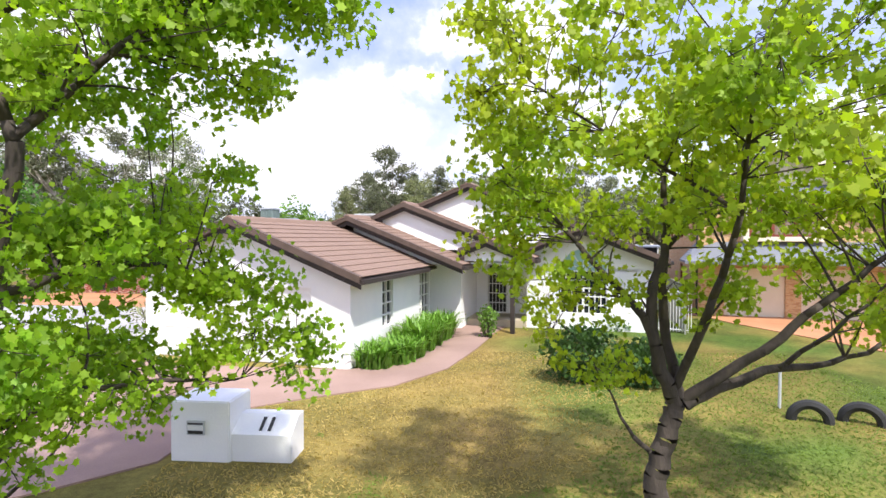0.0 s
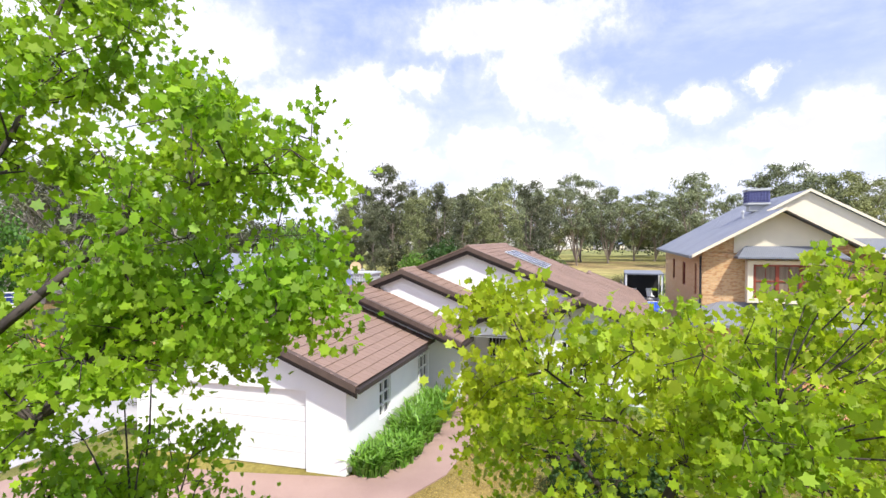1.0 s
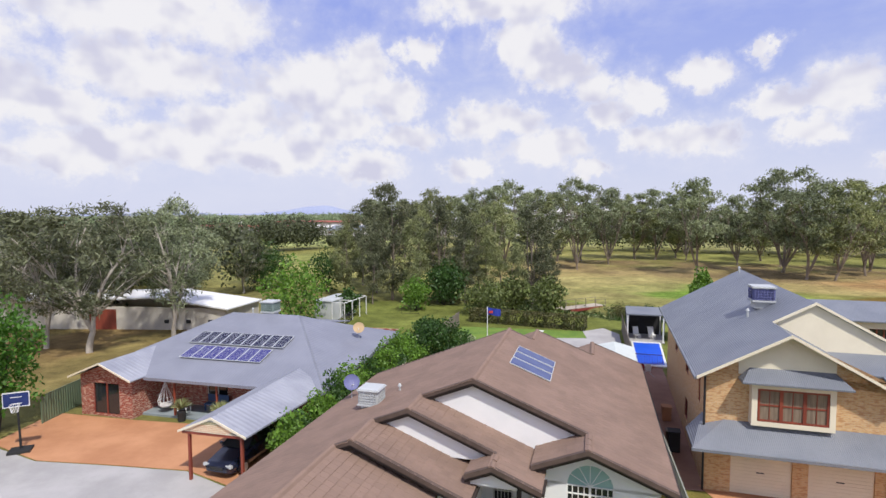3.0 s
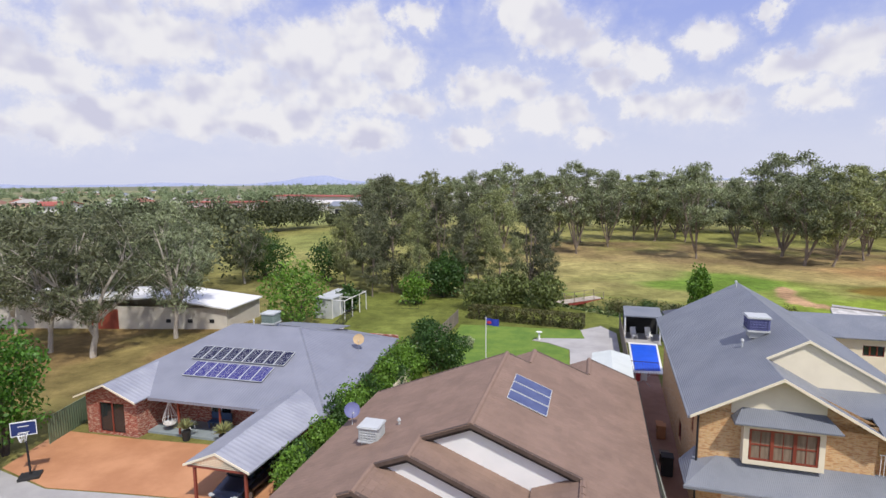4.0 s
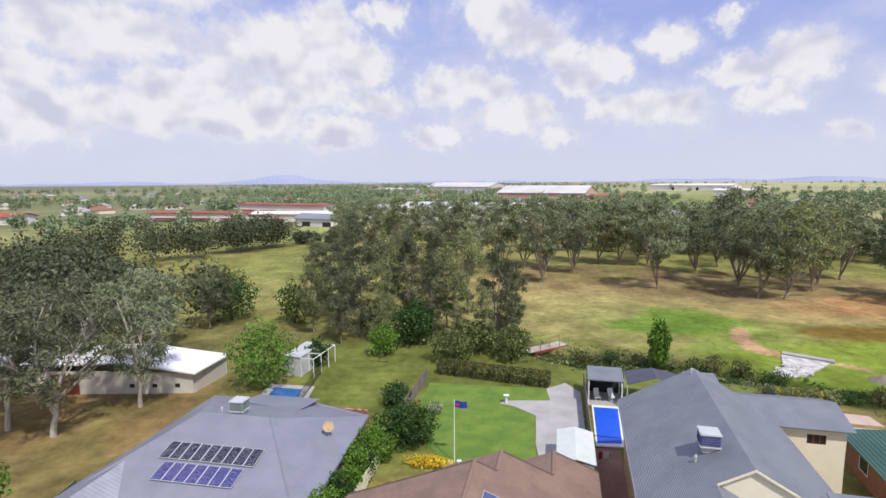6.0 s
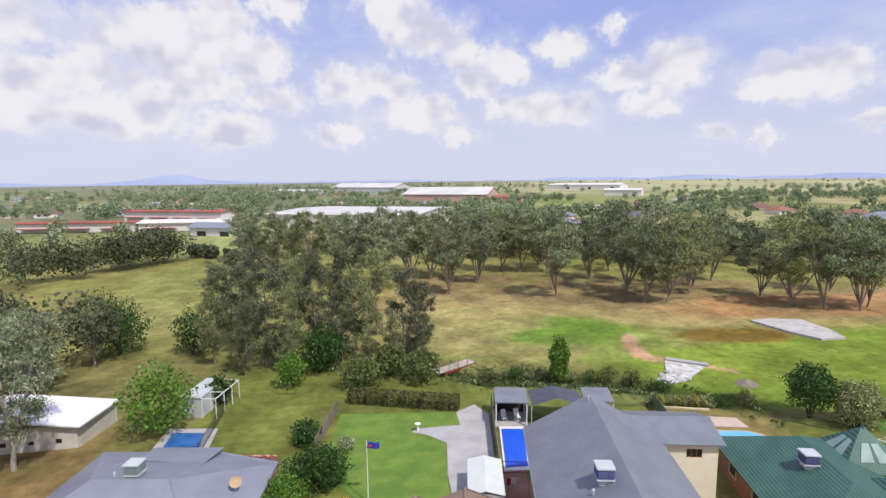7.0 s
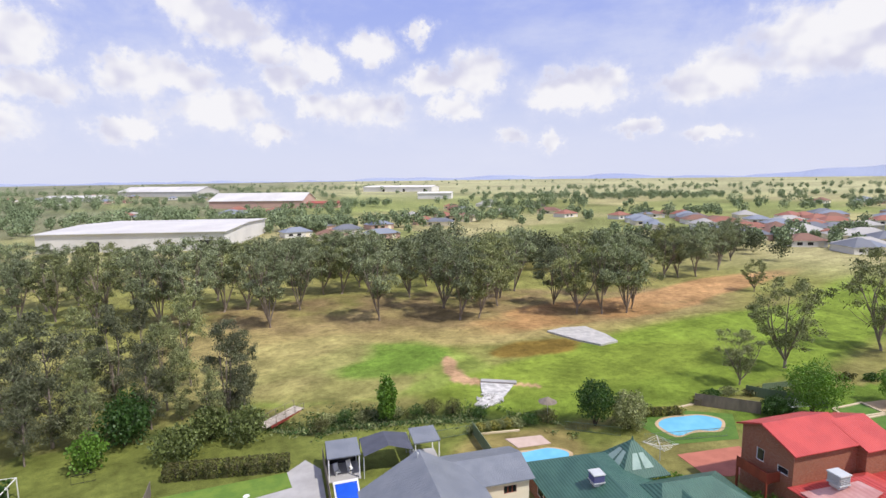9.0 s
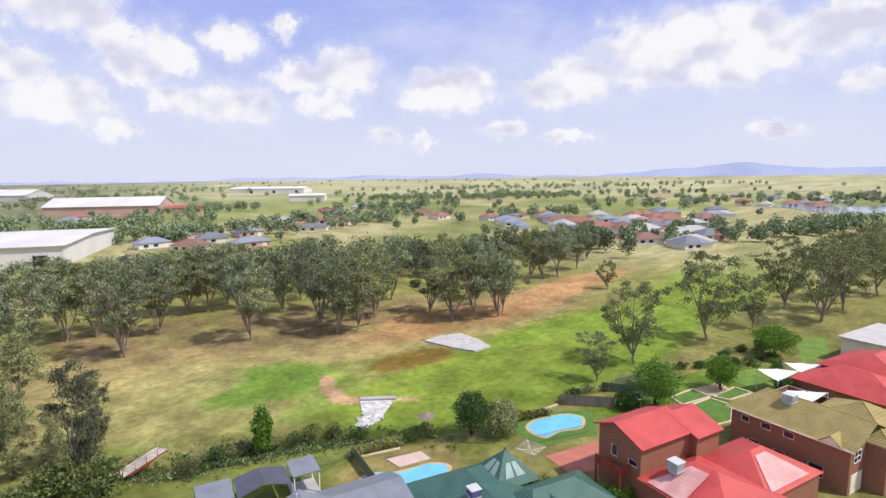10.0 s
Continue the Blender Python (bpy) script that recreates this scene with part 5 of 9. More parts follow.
HOUSE_G = thing("red_roofed_house", pose(95.0, 21.0, 0, 0, 0, -14), "low brick house with red steel roofs and verandahs", "house")
hip_roof(HOUSE_G, M_REDROOF, 0, 12, -15, 0, 2.8, 5.2, 5, 6, -9, -5, "red steel roof slope")
hip_roof(HOUSE_G, M_REDROOF, 6, 18, -14, -1, 4.2, 6.6, 10, 14, -7, -7)
part("wall", boxes((0.5, 17, -14.5, -14.3, 0, 2.8), (0.5, 0.7, -14.3, -0.5, 0, 2.8), (6.5, 17, -1.7, -1.5, 0, 4.2)), M_BROWNBRICK, HOUSE_G)
HOUSE_H = thing("grey_house", pose(119, 19, 0, 0, 0, -14), "cream house with a flat pale grey roof", "house")
part("roof", boxes((0, 16, -9, 0, 4.2, 4.5)), material("pale_grey_roof", (0.5, 0.48, 0.45), (0.42, 0.4, 0.38), 0.5, 0.7, 0.1), HOUSE_H, "flat pale grey roof")
part("wall", boxes((0.6, 15.4, -8.5, -0.5, 0, 4.2)), M_CREAM, HOUSE_H)
for i in range(4):
    window_in(HOUSE_H, 2 + i * 3.3, 3.6 + i * 3.3, -8.52, 1.0, 2.4, 2, 1, M_WHITEPAINT)

SAIL_WHITE = material("white_shade_cloth", (0.78, 0.78, 0.76), (0.7, 0.7, 0.68), 1.0, 0.8, 0.05)
for k, (x, y, w) in enumerate(((95.5, 22.5, 5.0), (101.5, 20.5, 4.5), (81.5, 15.8, 4.0))):
    t = thing("shade_sail", pose(x, y, 0, 0, 0, -20), "white tensioned shade sail on steel posts", "shade sail", "shade sails")
    v, fcs = [], []
    n = 8
    for i in range(n + 1):
        for j in range(n + 1):
            u, q = i / n, j / n
            sag = 0.5 * (u * (1 - u) + q * (1 - q)) * 2
            v.append(((u - 0.5) * w, (q - 0.5) * w * 0.7, 2.6 + 0.8 * abs(u - q) - sag * 0.35 + (2.6 if k == 2 else 0)))
    for i in range(n):
        for j in range(n):
            a = i * (n + 1) + j
            fcs.append((a, a + 1, a + n + 2, a + n + 1))
    piece("sail", mesh_of("sail", v, fcs, SAIL_WHITE), t)
    for sx in (-0.5, 0.5):
        for sy in (-0.35, 0.35):
            part("post", tubes(((sx * w, sy * w, 0), (sx * w, sy * w, 2.6 + (0.8 if sx * sy < 0 else 0) + (2.6 if k == 2 else 0)), 0.05, 0.05)), M_WHITEPAINT, t)

# ---- the long white shed among the gums ----
SHED = thing("white_shed", pose(-24.2, 57.3, 0, 0, 0, 8), "long low shed with a white roof and cream walls", "shed")
part("roof", solids(([(0.4, -0.6, 2.4), (2.6, 5.6, 2.4), (-6.5, 7.5, 3.6), (-7.5, 0.8, 3.6)], (0, 0, -0.15)), ([(-7.5, 0.8, 3.6), (-6.5, 7.5, 3.6), (-26, 12, 3.0), (-28, 4, 3.0)], (0, 0, -0.15))), material("white_sheet_roof", (0.8, 0.8, 0.8), (0.72, 0.73, 0.75), 0.4, 0.5, 0.05), SHED, "bright white sheet roof")
part("wall", solids(([(0, 0, 0), (0, 0, 2.3), (-28, 4.5, 2.8), (-28, 4.5, 0)], (0.03, 0.2, 0)), ([(0.1, 0.2, 0), (0.1, 0.2, 2.3), (2.2, 5.4, 2.3), (2.2, 5.4, 0)], (-0.2, 0.05, 0))), material("cream_sheet_wall", (0.56, 0.53, 0.47), (0.48, 0.45, 0.4), 0.8, 0.7, 0.1), SHED)
part("back_wall", solids(([(2.2, 5.4, 0), (2.2, 5.4, 2.3), (-26, 11.8, 2.8), (-26, 11.8, 0)], (0.03, 0.2, 0))), M_CREAM, SHED)
part("door", solids(([(-12, 1.88, 0), (-15, 2.36, 0), (-15, 2.36, 2.2), (-12, 1.88, 2.2)], (-0.01, -0.06, 0))), M_TIMBER, SHED, "brown shed door")
for k in range(3):
    x = -1.4 - k * 2.4
    part("vent", solids(([(x, -x * 0.161, 0.7), (x - 0.5, -(x - 0.5) * 0.161, 0.7), (x - 0.5, -(x - 0.5) * 0.161, 1.1), (x, -x * 0.161, 1.1)], (-0.01, -0.05, 0))), M_DARK, SHED)

# ---- trees ----
def grow(rng, p, d, length, r, depth, segs, tips, kids, spread, up, shrink, clumps=False):
    """One limb in three bent steps, then its branches."""
    for i in range(3):
        bend = Vector((rng.uniform(-1, 1), rng.uniform(-1, 1), rng.uniform(-0.6, 0.8))) * 0.16 + Vector((0, 0, up * 0.08))
        d = (d + bend).normalized()
        q = p + d * (length / 3)
        r2 = r * (0.9 if depth else 0.75)
        segs.append((p, q, r, r2))
        p, r = q, r2
        if (depth == 0 and (i or not clumps)) or depth == 1 or (depth == 2 and i and not clumps):
            tips.append((p, depth))
    if depth == 0:
        return
    n = rng.choice(kids)
    turn = rng.uniform(0, 6.28)
    for i in range(n):
        a = turn + 6.283 * i / n + rng.uniform(-0.5, 0.5)
        side = d.orthogonal().normalized()
        side = Matrix.Rotation(a, 3, d) @ side
        s = spread * rng.uniform(0.7, 1.3)
        nd = (d * math.cos(s) + side * math.sin(s) + Vector((0, 0, up * 0.15))).normalized()
        grow(rng, p, nd, length * shrink * rng.uniform(0.8, 1.15), r * 0.72, depth - 1, segs, tips, kids, spread, up, shrink, clumps)


def limbs_mesh(segs, mat, sides=6, least=0.0):
    bm = bmesh.new()
    for p, q, r0, r1 in segs:
        if r0 > least:
            tube(bm, p, q, r0, r1, sides if r0 > 0.05 else 4)
    bmesh.ops.delete(bm, geom=[f for f in bm.faces if len(f.verts) > 4], context="FACES_ONLY")
    me = bpy.data.meshes.new("trunk")
    bm.to_mesh(me)
    bm.free()
    me.materials.append(mat)
    me.polygons.foreach_set("use_smooth", np.ones(len(me.polygons), bool))
    return me


LEAF_SHAPES = {
    "oval": [(0, -0.5, 0), (0.32, -0.1, 0.06), (0.24, 0.3, 0.05), (0, 0.55, -0.05), (-0.24, 0.3, 0.05), (-0.32, -0.1, 0.06)],
    "long": [(0, -0.7, 0), (0.17, 0, 0.04), (0, 0.7, -0.06), (-0.17, 0, 0.04)],
    "lobed": [(0, -0.5, 0), (0.16, -0.26, 0.03), (0.46, -0.2, 0.1), (0.34, 0.06, 0.05), (0.42, 0.3, 0.07), (0.17, 0.28, 0.02), (0, 0.56, -0.08), (-0.17, 0.28, 0.02), (-0.42, 0.3, 0.07), (-0.34, 0.06, 0.05), (-0.46, -0.2, 0.1), (-0.16, -0.26, 0.03)],
    "tuft": [(0, -0.5, 0), (0.5, -0.1, 0.1), (0.1, 0.5, -0.1), (-0.45, 0.15, 0.12)],
}


def leaves_mesh(name, rs, centres, size, shape, mat, droop=0.0):
    """Leaves as small bent blades, one at each centre, turned at random."""
    base = np.array(LEAF_SHAPES[shape])
    n, k = len(centres), len(base)
    a, b, c = rs.rand(3, n)
    th, ph, ps = a * 6.283, np.arccos(np.clip(1 - 1.5 * b, -1, 1)) + droop, c * 6.283
    ct, st, cp, sp, cs, ss = np.cos(th), np.sin(th), np.cos(ph), np.sin(ph), np.cos(ps), np.sin(ps)
    rot = np.empty((n, 3, 3))
    rot[:, 0] = np.stack([ct * cp * cs - st * ss, -ct * cp * ss - st * cs, ct * sp], 1)
    rot[:, 1] = np.stack([st * cp * cs + ct * ss, -st * cp * ss + ct * cs, st * sp], 1)
    rot[:, 2] = np.stack([-sp * cs, sp * ss, cp], 1)
    s = size * (0.65 + 0.7 * rs.rand(n))
    v = np.einsum("nij,kj->nki", rot, base) * s[:, None, None] + centres[:, None]
    me = bpy.data.meshes.new(name)
    me.vertices.add(n * k)
    me.vertices.foreach_set("co", v.astype(np.float32).ravel())
    me.loops.add(n * k)
    me.loops.foreach_set("vertex_index", np.arange(n * k, dtype=np.int32))
    me.polygons.add(n)
    me.polygons.foreach_set("loop_start", np.arange(0, n * k, k, dtype=np.int32))
    me.update(calc_edges=True)
    me.validate()
    me.materials.append(mat)
    return me


def bent_limb(rng, segs, p, q, r0, r1, sag=0.12, steps=3):
    """A limb from p to q in bent steps that taper."""
    length = (q - p).length
    mid = Vector((rng.uniform(-1, 1), rng.uniform(-1, 1), rng.uniform(-0.2, 0.9))) * length * sag
    last = p
    for i in range(1, steps + 1):
        u = i / steps
        here = p.lerp(q, u) + mid * (4 * u * (1 - u))
        segs.append((last, here, r0 + (r1 - r0) * (i - 1) / steps, r0 + (r1 - r0) * u))
        last = here


def clump_tree(seed, height, reach, low, stems, clumps, per, sigma, size, shape, bark, leaf, girth, fork=0.12, droop=0.0, lean=0.5, peak=0.45, deep=1.0, shift=0.0):
    """A tree whose limbs fork near the ground and carry separate clumps of leaves inside an uneven crown."""
    rng, rs = random.Random(seed), np.random.RandomState(seed)
    segs, hold, centres = [], [], []
    root = Vector((0, 0, -0.1))
    crotch = Vector((rng.uniform(-0.02, 0.02) * height, rng.uniform(-0.02, 0.02) * height, fork * height))
    bent_limb(rng, segs, root, crotch, girth * 1.15, girth * 0.9, 0.03)
    turn = rng.uniform(0, 6.28)
    for i in range(stems):
        a = turn + 6.283 * i / stems + rng.uniform(-0.5, 0.5)
        out = reach * lean * rng.uniform(0.35, 1.1) * (0.25 if stems == 1 else 1)
        top = Vector((out * math.cos(a) + shift * 0.5, out * math.sin(a) * deep, height * rng.uniform(0.62, 0.86)))
        n = len(segs)
        bent_limb(rng, segs, crotch, top, girth * (0.8 if stems > 1 else 0.85), girth * 0.2, 0.10, 7)
        hold += segs[n:]
    lobes = [(rng.uniform(0, 6.28), rng.uniform(0.7, 1.15)) for i in range(5)]
    for i in range(clumps):
        u = (i + rng.random()) / clumps
        a = rng.uniform(0, 6.28)
        lobe = min(lobes, key=lambda w: abs((w[0] - a + 3.1416) % 6.283 - 3.1416))[1]
        wide = math.sin(math.pi * min(1.0, (u / peak) * 0.5 if u < peak else 0.5 + 0.43 * (u - peak) / (1 - peak))) ** 0.6
        wide = max(wide, 0.42 if u < peak else 0.2)
        d = reach * lobe * wide * rng.random() ** 0.42
        c = Vector((d * math.cos(a) + shift, d * math.sin(a) * deep, height * (low + (0.97 - low) * u) + rng.uniform(-0.3, 0.3) * sigma))
        # the limb springs from the nearest stem, lower down
        want = c.z - 0.75 * d - 0.05 * height
        at = min(hold, key=lambda w: (w[1].x - c.x) ** 2 + (w[1].y - c.y) ** 2 + 1.6 * (w[1].z - want) ** 2)
        bent_limb(rng, segs, at[1], c, min(max(at[3] * 0.5, girth * 0.07), girth * 0.24), girth * 0.04)
        for k in range(3):
            o = Vector((rng.gauss(0, 1), rng.gauss(0, 1), rng.gauss(0, 0.6))) * sigma * 0.8
            segs.append((c, c + o, girth * 0.04, girth * 0.015))
            s = sigma * rng.uniform(0.45, 0.8)
            centres.append(np.array(c + o)[None] + rs.randn(int(per / 3 * rng.uniform(0.7, 1.3)), 3) * np.array((s, s, s * 0.6)))
    return limbs_mesh(segs, bark, 7), leaves_mesh("crown", rs, np.concatenate(centres), size, shape, leaf, droop)


def limbed_tree(seed, limbs, masses, per, sigma, size, leaf):
    """A broadleaf tree on given main limbs (points with radii at both ends), with clumps of lobed leaves in given masses."""
    rng, rs = random.Random(seed), np.random.RandomState(seed)
    segs, hold, centres = [], [], []
    for r0, r1, *pts in limbs:
        pts = [Vector(p) for p in pts]
        n = len(pts)
        fine = []
        for i in range(n - 1):
            a, b, c, d = pts[max(i - 1, 0)], pts[i], pts[i + 1], pts[min(i + 2, n - 1)]
            for s in range(4):
                u = s / 4
                q = 0.5 * (2 * b + (c - a) * u + (2 * a - 5 * b + 4 * c - d) * u * u + (3 * b - a - 3 * c + d) * u**3)
                fine.append(q + Vector((rng.uniform(-1, 1), rng.uniform(-1, 1), rng.uniform(-1, 1))) * 0.025)
        fine.append(pts[-1])
        m = len(fine) - 1
        for i in range(m):
            seg = (fine[i], fine[i + 1], r0 + (r1 - r0) * i / m, r0 + (r1 - r0) * (i + 1) / m)
            segs.append(seg)
            hold.append(seg)
    for cx, cy, cz, rx, ry, rz, n in masses:
        for i in range(n):
            d = Vector((rng.gauss(0, 1), rng.gauss(0, 1), rng.gauss(0, 1))).normalized() * rng.random() ** 0.45
            c = Vector((cx + d.x * rx, cy + d.y * ry, cz + d.z * rz))
            at = min(hold, key=lambda w: (w[1] - c - Vector((0, 0, -0.25))).length + 2.0 * max(0.0, w[1].z - c.z))
            bent_limb(rng, segs, at[1], c, min(max(at[3] * 0.45, 0.008), 0.022), 0.005, 0.1, 4)
            for k in range(4):
                o = Vector((rng.gauss(0, 1), rng.gauss(0, 1), rng.gauss(0, 0.7))) * sigma
                segs.append((c, c + o, 0.005, 0.003))
                s = sigma * rng.uniform(0.4, 0.75)
                centres.append(np.array(c + o)[None] + rs.randn(int(per / 4 * rng.uniform(0.6, 1.4)), 3) * np.array((s, s, s * 0.75)))
    return limbs_mesh(segs, M_BARK, 8), leaves_mesh("crown", rs, np.concatenate(centres), size, "lobed", leaf)


# the two street trees close by
LAWN_TRUNK = [
    (0.155, 0.12, (0, 0, -0.1), (-0.02, 0, 0.5), (0.1, 0, 1.0), (0.22, 0, 1.42)),
    (0.095, 0.025, (0.2, 0, 1.4), (-0.05, -0.1, 2.0), (-0.1, 0, 2.7), (0.1, 0.1, 3.4), (0.08, 0.1, 4.2), (0.1, 0, 5.2)),
    (0.065, 0.014, (0.0, 0, 1.75), (-0.25, -0.1, 2.5), (-1.0, 0.2, 3.4), (-1.5, 0.3, 4.0), (-2.1, 0.2, 4.5)),
    (0.08, 0.018, (0.25, 0, 1.45), (0.16, 0.25, 2.4), (0.2, 0.3, 3.3), (0.9, 0.4, 4.2), (1.4, 0.4, 5.0)),
    (0.075, 0.016, (0.3, 0, 1.45), (1.1, -0.3, 2.15), (1.6, -0.5, 2.7), (2.3, -0.6, 3.3), (2.9, -0.6, 3.9))]
LAWN_LIMBS = [
    (0.09, 0.02, (0.3, 0, 1.42), (0.9, 0.1, 1.62), (1.6, 0.3, 1.78), (2.7, 0.6, 1.85), (3.7, 0.7, 2.3)),
    (0.045, 0.012, (-0.05, 0, 0.75), (-0.38, 0, 1.1), (-0.7, -0.1, 1.65)),
    (0.035, 0.012, (0.1, 0.1, 3.9), (0.55, 0.2, 4.15), (1.5, 0.1, 4.4)),
    (0.06, 0.014, (0.2, 0, 1.6), (0.3, -0.8, 2.8), (0.2, -1.5, 3.7), (0.0, -2.1, 4.8)),
    (0.03, 0.01, (0.2, -1.5, 3.7), (-0.8, -1.5, 4.3), (-1.8, -1.4, 5.0)),
    (0.04, 0.012, (1.6, 0.3, 1.78), (2.1, 0.0, 2.3), (2.6, -0.3, 3.0))]
LAWN_TREE = limbed_tree(34, LAWN_TRUNK + LAWN_LIMBS,
    [(0.3, 0.2, 4.3, 2.3, 1.7, 1.2, 46), (0.0, -2.0, 4.7, 1.8, 1.0, 1.0, 30), (1.9, -1.6, 4.7, 1.3, 1.2, 0.9, 18), (3.1, 0.1, 4.3, 1.3, 1.3, 0.9, 16), (-1.8, 0.2, 3.9, 1.0, 1.1, 0.7, 14), (-1.3, -0.1, 2.8, 0.7, 0.8, 0.5, 6), (2.3, 0, 3.7, 1.5, 1.6, 0.9, 20),
     (2.7, 0.2, 2.7, 1.2, 1.1, 0.6, 9), (0.3, -0.3, 2.9, 0.8, 0.8, 0.4, 5), (-0.6, 0, 1.9, 0.35, 0.3, 0.3, 3), (0.9, -1.9, 5.7, 0.6, 0.6, 0.35, 5), (-1.8, -1.3, 5.0, 0.8, 0.8, 0.7, 14)],
    125, 0.2, 0.082, M_YOUNGLEAF)
DRIVE_TRUNK = [
    (0.10, 0.06, (0, 0, -0.1), (0.22, 0, 1.5), (0.48, 0, 3.0), (0.72, -0.05, 4.2)),
    (0.05, 0.012, (0.72, -0.05, 4.2), (0.55, -0.2, 5.0), (0.4, 0.1, 6.0), (0.6, 0.7, 7.2), (0.75, 1.1, 8.6)),
    (0.042, 0.01, (0.72, -0.05, 4.2), (1.1, 0.3, 4.9), (1.5, 0.5, 5.3), (2.2, 0.6, 5.6), (2.8, 0.5, 5.7)),
    (0.05, 0.012, (0.48, 0, 3.0), (1.0, 1.0, 3.2), (1.5, 1.9, 3.0), (1.9, 2.4, 2.6))]
DRIVE_LIMBS = [
    (0.045, 0.012, (0.28, 0, 1.8), (0.6, 0.8, 2.0), (1.2, 1.6, 1.9), (1.6, 2.1, 1.8)),
    (0.06, 0.014, (0.48, 0, 3.0), (-0.6, 0.6, 4.2), (-1.2, 0.8, 5.2), (-1.3, 0.7, 6.2)),
    (0.045, 0.012, (0.55, -0.2, 5.0), (1.3, 0.3, 5.9), (1.9, 0.5, 6.4), (2.5, 0.5, 6.6)),
    (0.045, 0.012, (0.28, 0, 1.8), (-0.6, 1.0, 2.3), (-1.3, 1.4, 2.8))]
DRIVE_TREE = limbed_tree(37, DRIVE_TRUNK + DRIVE_LIMBS,
    [(1.85, 2.1, 2.1, 0.6, 0.7, 0.5, 9), (-0.05, 1.9, 2.0, 1.3, 1.0, 0.7, 18), (0.9, 1.3, 3.4, 1.3, 1.2, 0.8, 34), (0.6, 0.6, 5.0, 1.7, 1.4, 0.9, 32), (2.75, 0.5, 5.7, 0.65, 0.8, 0.5, 13), (2.4, 0.6, 6.6, 0.85, 0.9, 0.6, 18), (1.0, 0.8, 7.4, 1.1, 1.0, 0.9, 21), (0.75, 1.2, 8.6, 0.9, 0.8, 0.5, 14),
     (-1.3, 0.6, 4.6, 1.2, 1.3, 1.6, 18), (1.6, 1.0, 5.6, 1.1, 1.0, 0.7, 20), (0.3, -0.3, 3.1, 0.9, 0.5, 0.8, 15), (0.6, 0.2, 2.2, 0.9, 0.7, 0.5, 10)],
    150, 0.2, 0.08, M_LEAF)
for meshes, m, label in ((LAWN_TREE, pose(3.7, 6.6, 0), "young broadleaf tree with yellow-green leaves on the lawn"), (DRIVE_TREE, pose(-2.95, 4.0, 0), "tall broadleaf tree with bright green leaves beside the driveway")):
    t = thing("street_tree", m, label, "tree", "street trees")
    piece("trunk", meshes[0], t)
    piece("crown", meshes[1], t)

GUMS = [clump_tree(s, 16, 6.4, (0.33, 0.39, 0.27)[s % 3], (4, 5, 6, 4)[s % 4], (56, 62, 50)[s % 3], 150, 0.68, 0.40, "long", M_GUMBARK, (M_GUMLEAF, M_GUMLEAF, M_OLIVELEAF)[s % 3], (0.25, 0.21, 0.19, 0.23)[s % 4], (0.05, 0.03, 0.08)[s % 3], 0.5, 0.7, 0.55) for s in (2, 3, 4, 5, 6, 7, 8, 9)]
OLD_GUMS = [clump_tree(s, 15, 6.4, 0.30, (3, 4)[s % 2], 50, 160, 0.72, 0.36, "long", M_PALEBARK, (M_SHADYLEAF, M_SHADYLEAF, M_GUMLEAF)[s % 3], 0.27, 0.14, 0.8, 0.8, 0.5) for s in (21, 22, 23)]
SLIM_GUMS = [clump_tree(s, 16, 3.4, (0.10, 0.2, 0.14)[s % 3], (1, 2, 3)[s % 3], 44, 200, 0.7, 0.34, "long", M_GUMBARK, (M_SHADYLEAF, M_OLIVELEAF)[s % 2], 0.2, 0.12, 0.5, 0.5, 0.35) for s in (12, 13, 14, 15, 16)]


def gums(rows, group, slim=1.0, label="grey-green gum tree with pale bark on the golf course"):
    """Gum trees at x, y with a height."""
    for n, (x, y, h) in enumerate(rows):
        rng = random.Random(x * 7 + y)
        h *= 1.02 if group == "gum grove" and x < 60 else 0.97
        m = pose(x, y, float(ground_height(np.array([x]), np.array([y]))[0]), 0, 0, rng.uniform(0, 360)) @ Matrix.Diagonal((h / 16 * slim * rng.uniform(0.85, 1.15), h / 16 * slim * rng.uniform(0.85, 1.15), h / 15.6, 1))
        t = thing("gum_tree", Matrix.Identity(4), label, "tree", group)
        t.matrix_world = m
        kinds = [g for g in GUMS if g[1].materials[0] is M_OLIVELEAF] if group == "fairway trees" else SLIM_GUMS if slim < 1 else OLD_GUMS if slim > 1 else GUMS
        a, b = kinds[rng.randrange(len(kinds))]
        piece("trunk", a, t)
        piece("crown", b, t)


gums([(48.4, 109, 18), (26.1, 116, 18.5), (11.2, 125, 18.5), (6, 130.5, 17), (46.6, 142, 16), (51, 140, 17), (64.6, 125.6, 16), (66, 110.5, 21), (63.7, 99.5, 17), (68.2, 98.6, 18), (78.2, 105, 18), (93, 117, 18), (91.4, 99.3, 14.5),
      (89.5, 89.4, 19.5), (94.2, 86.2, 20), (99.7, 83.8, 19), (104, 86, 17), (144, 107, 17), (148.4, 105.3, 16), (154, 102.8, 16.5), (170, 105.5, 16.5), (36, 128, 17), (-6, 136, 17), (84, 112, 17), (72, 122, 17), (110, 100, 16), (20, 136, 17), (32, 138, 16), (58, 138, 17)], "gum grove")
gums([(-25, 171, 16), (-16.9, 161.7, 16), (-4.2, 151.2, 16), (20.4, 149.3, 16), (-10.5, 164, 15), (2.1, 140, 16), (25.3, 135.7, 16), (9.7, 158.5, 15), (-14, 148, 15), (-21, 150, 14), (41.1, 145.2, 15), (58.7, 145.9, 15), (75.6, 135.9, 15), (89.9, 130.9, 14), (126.5, 130.2, 15), (127.1, 119.1, 15), (191.1, 114.2, 16)], "gum grove")
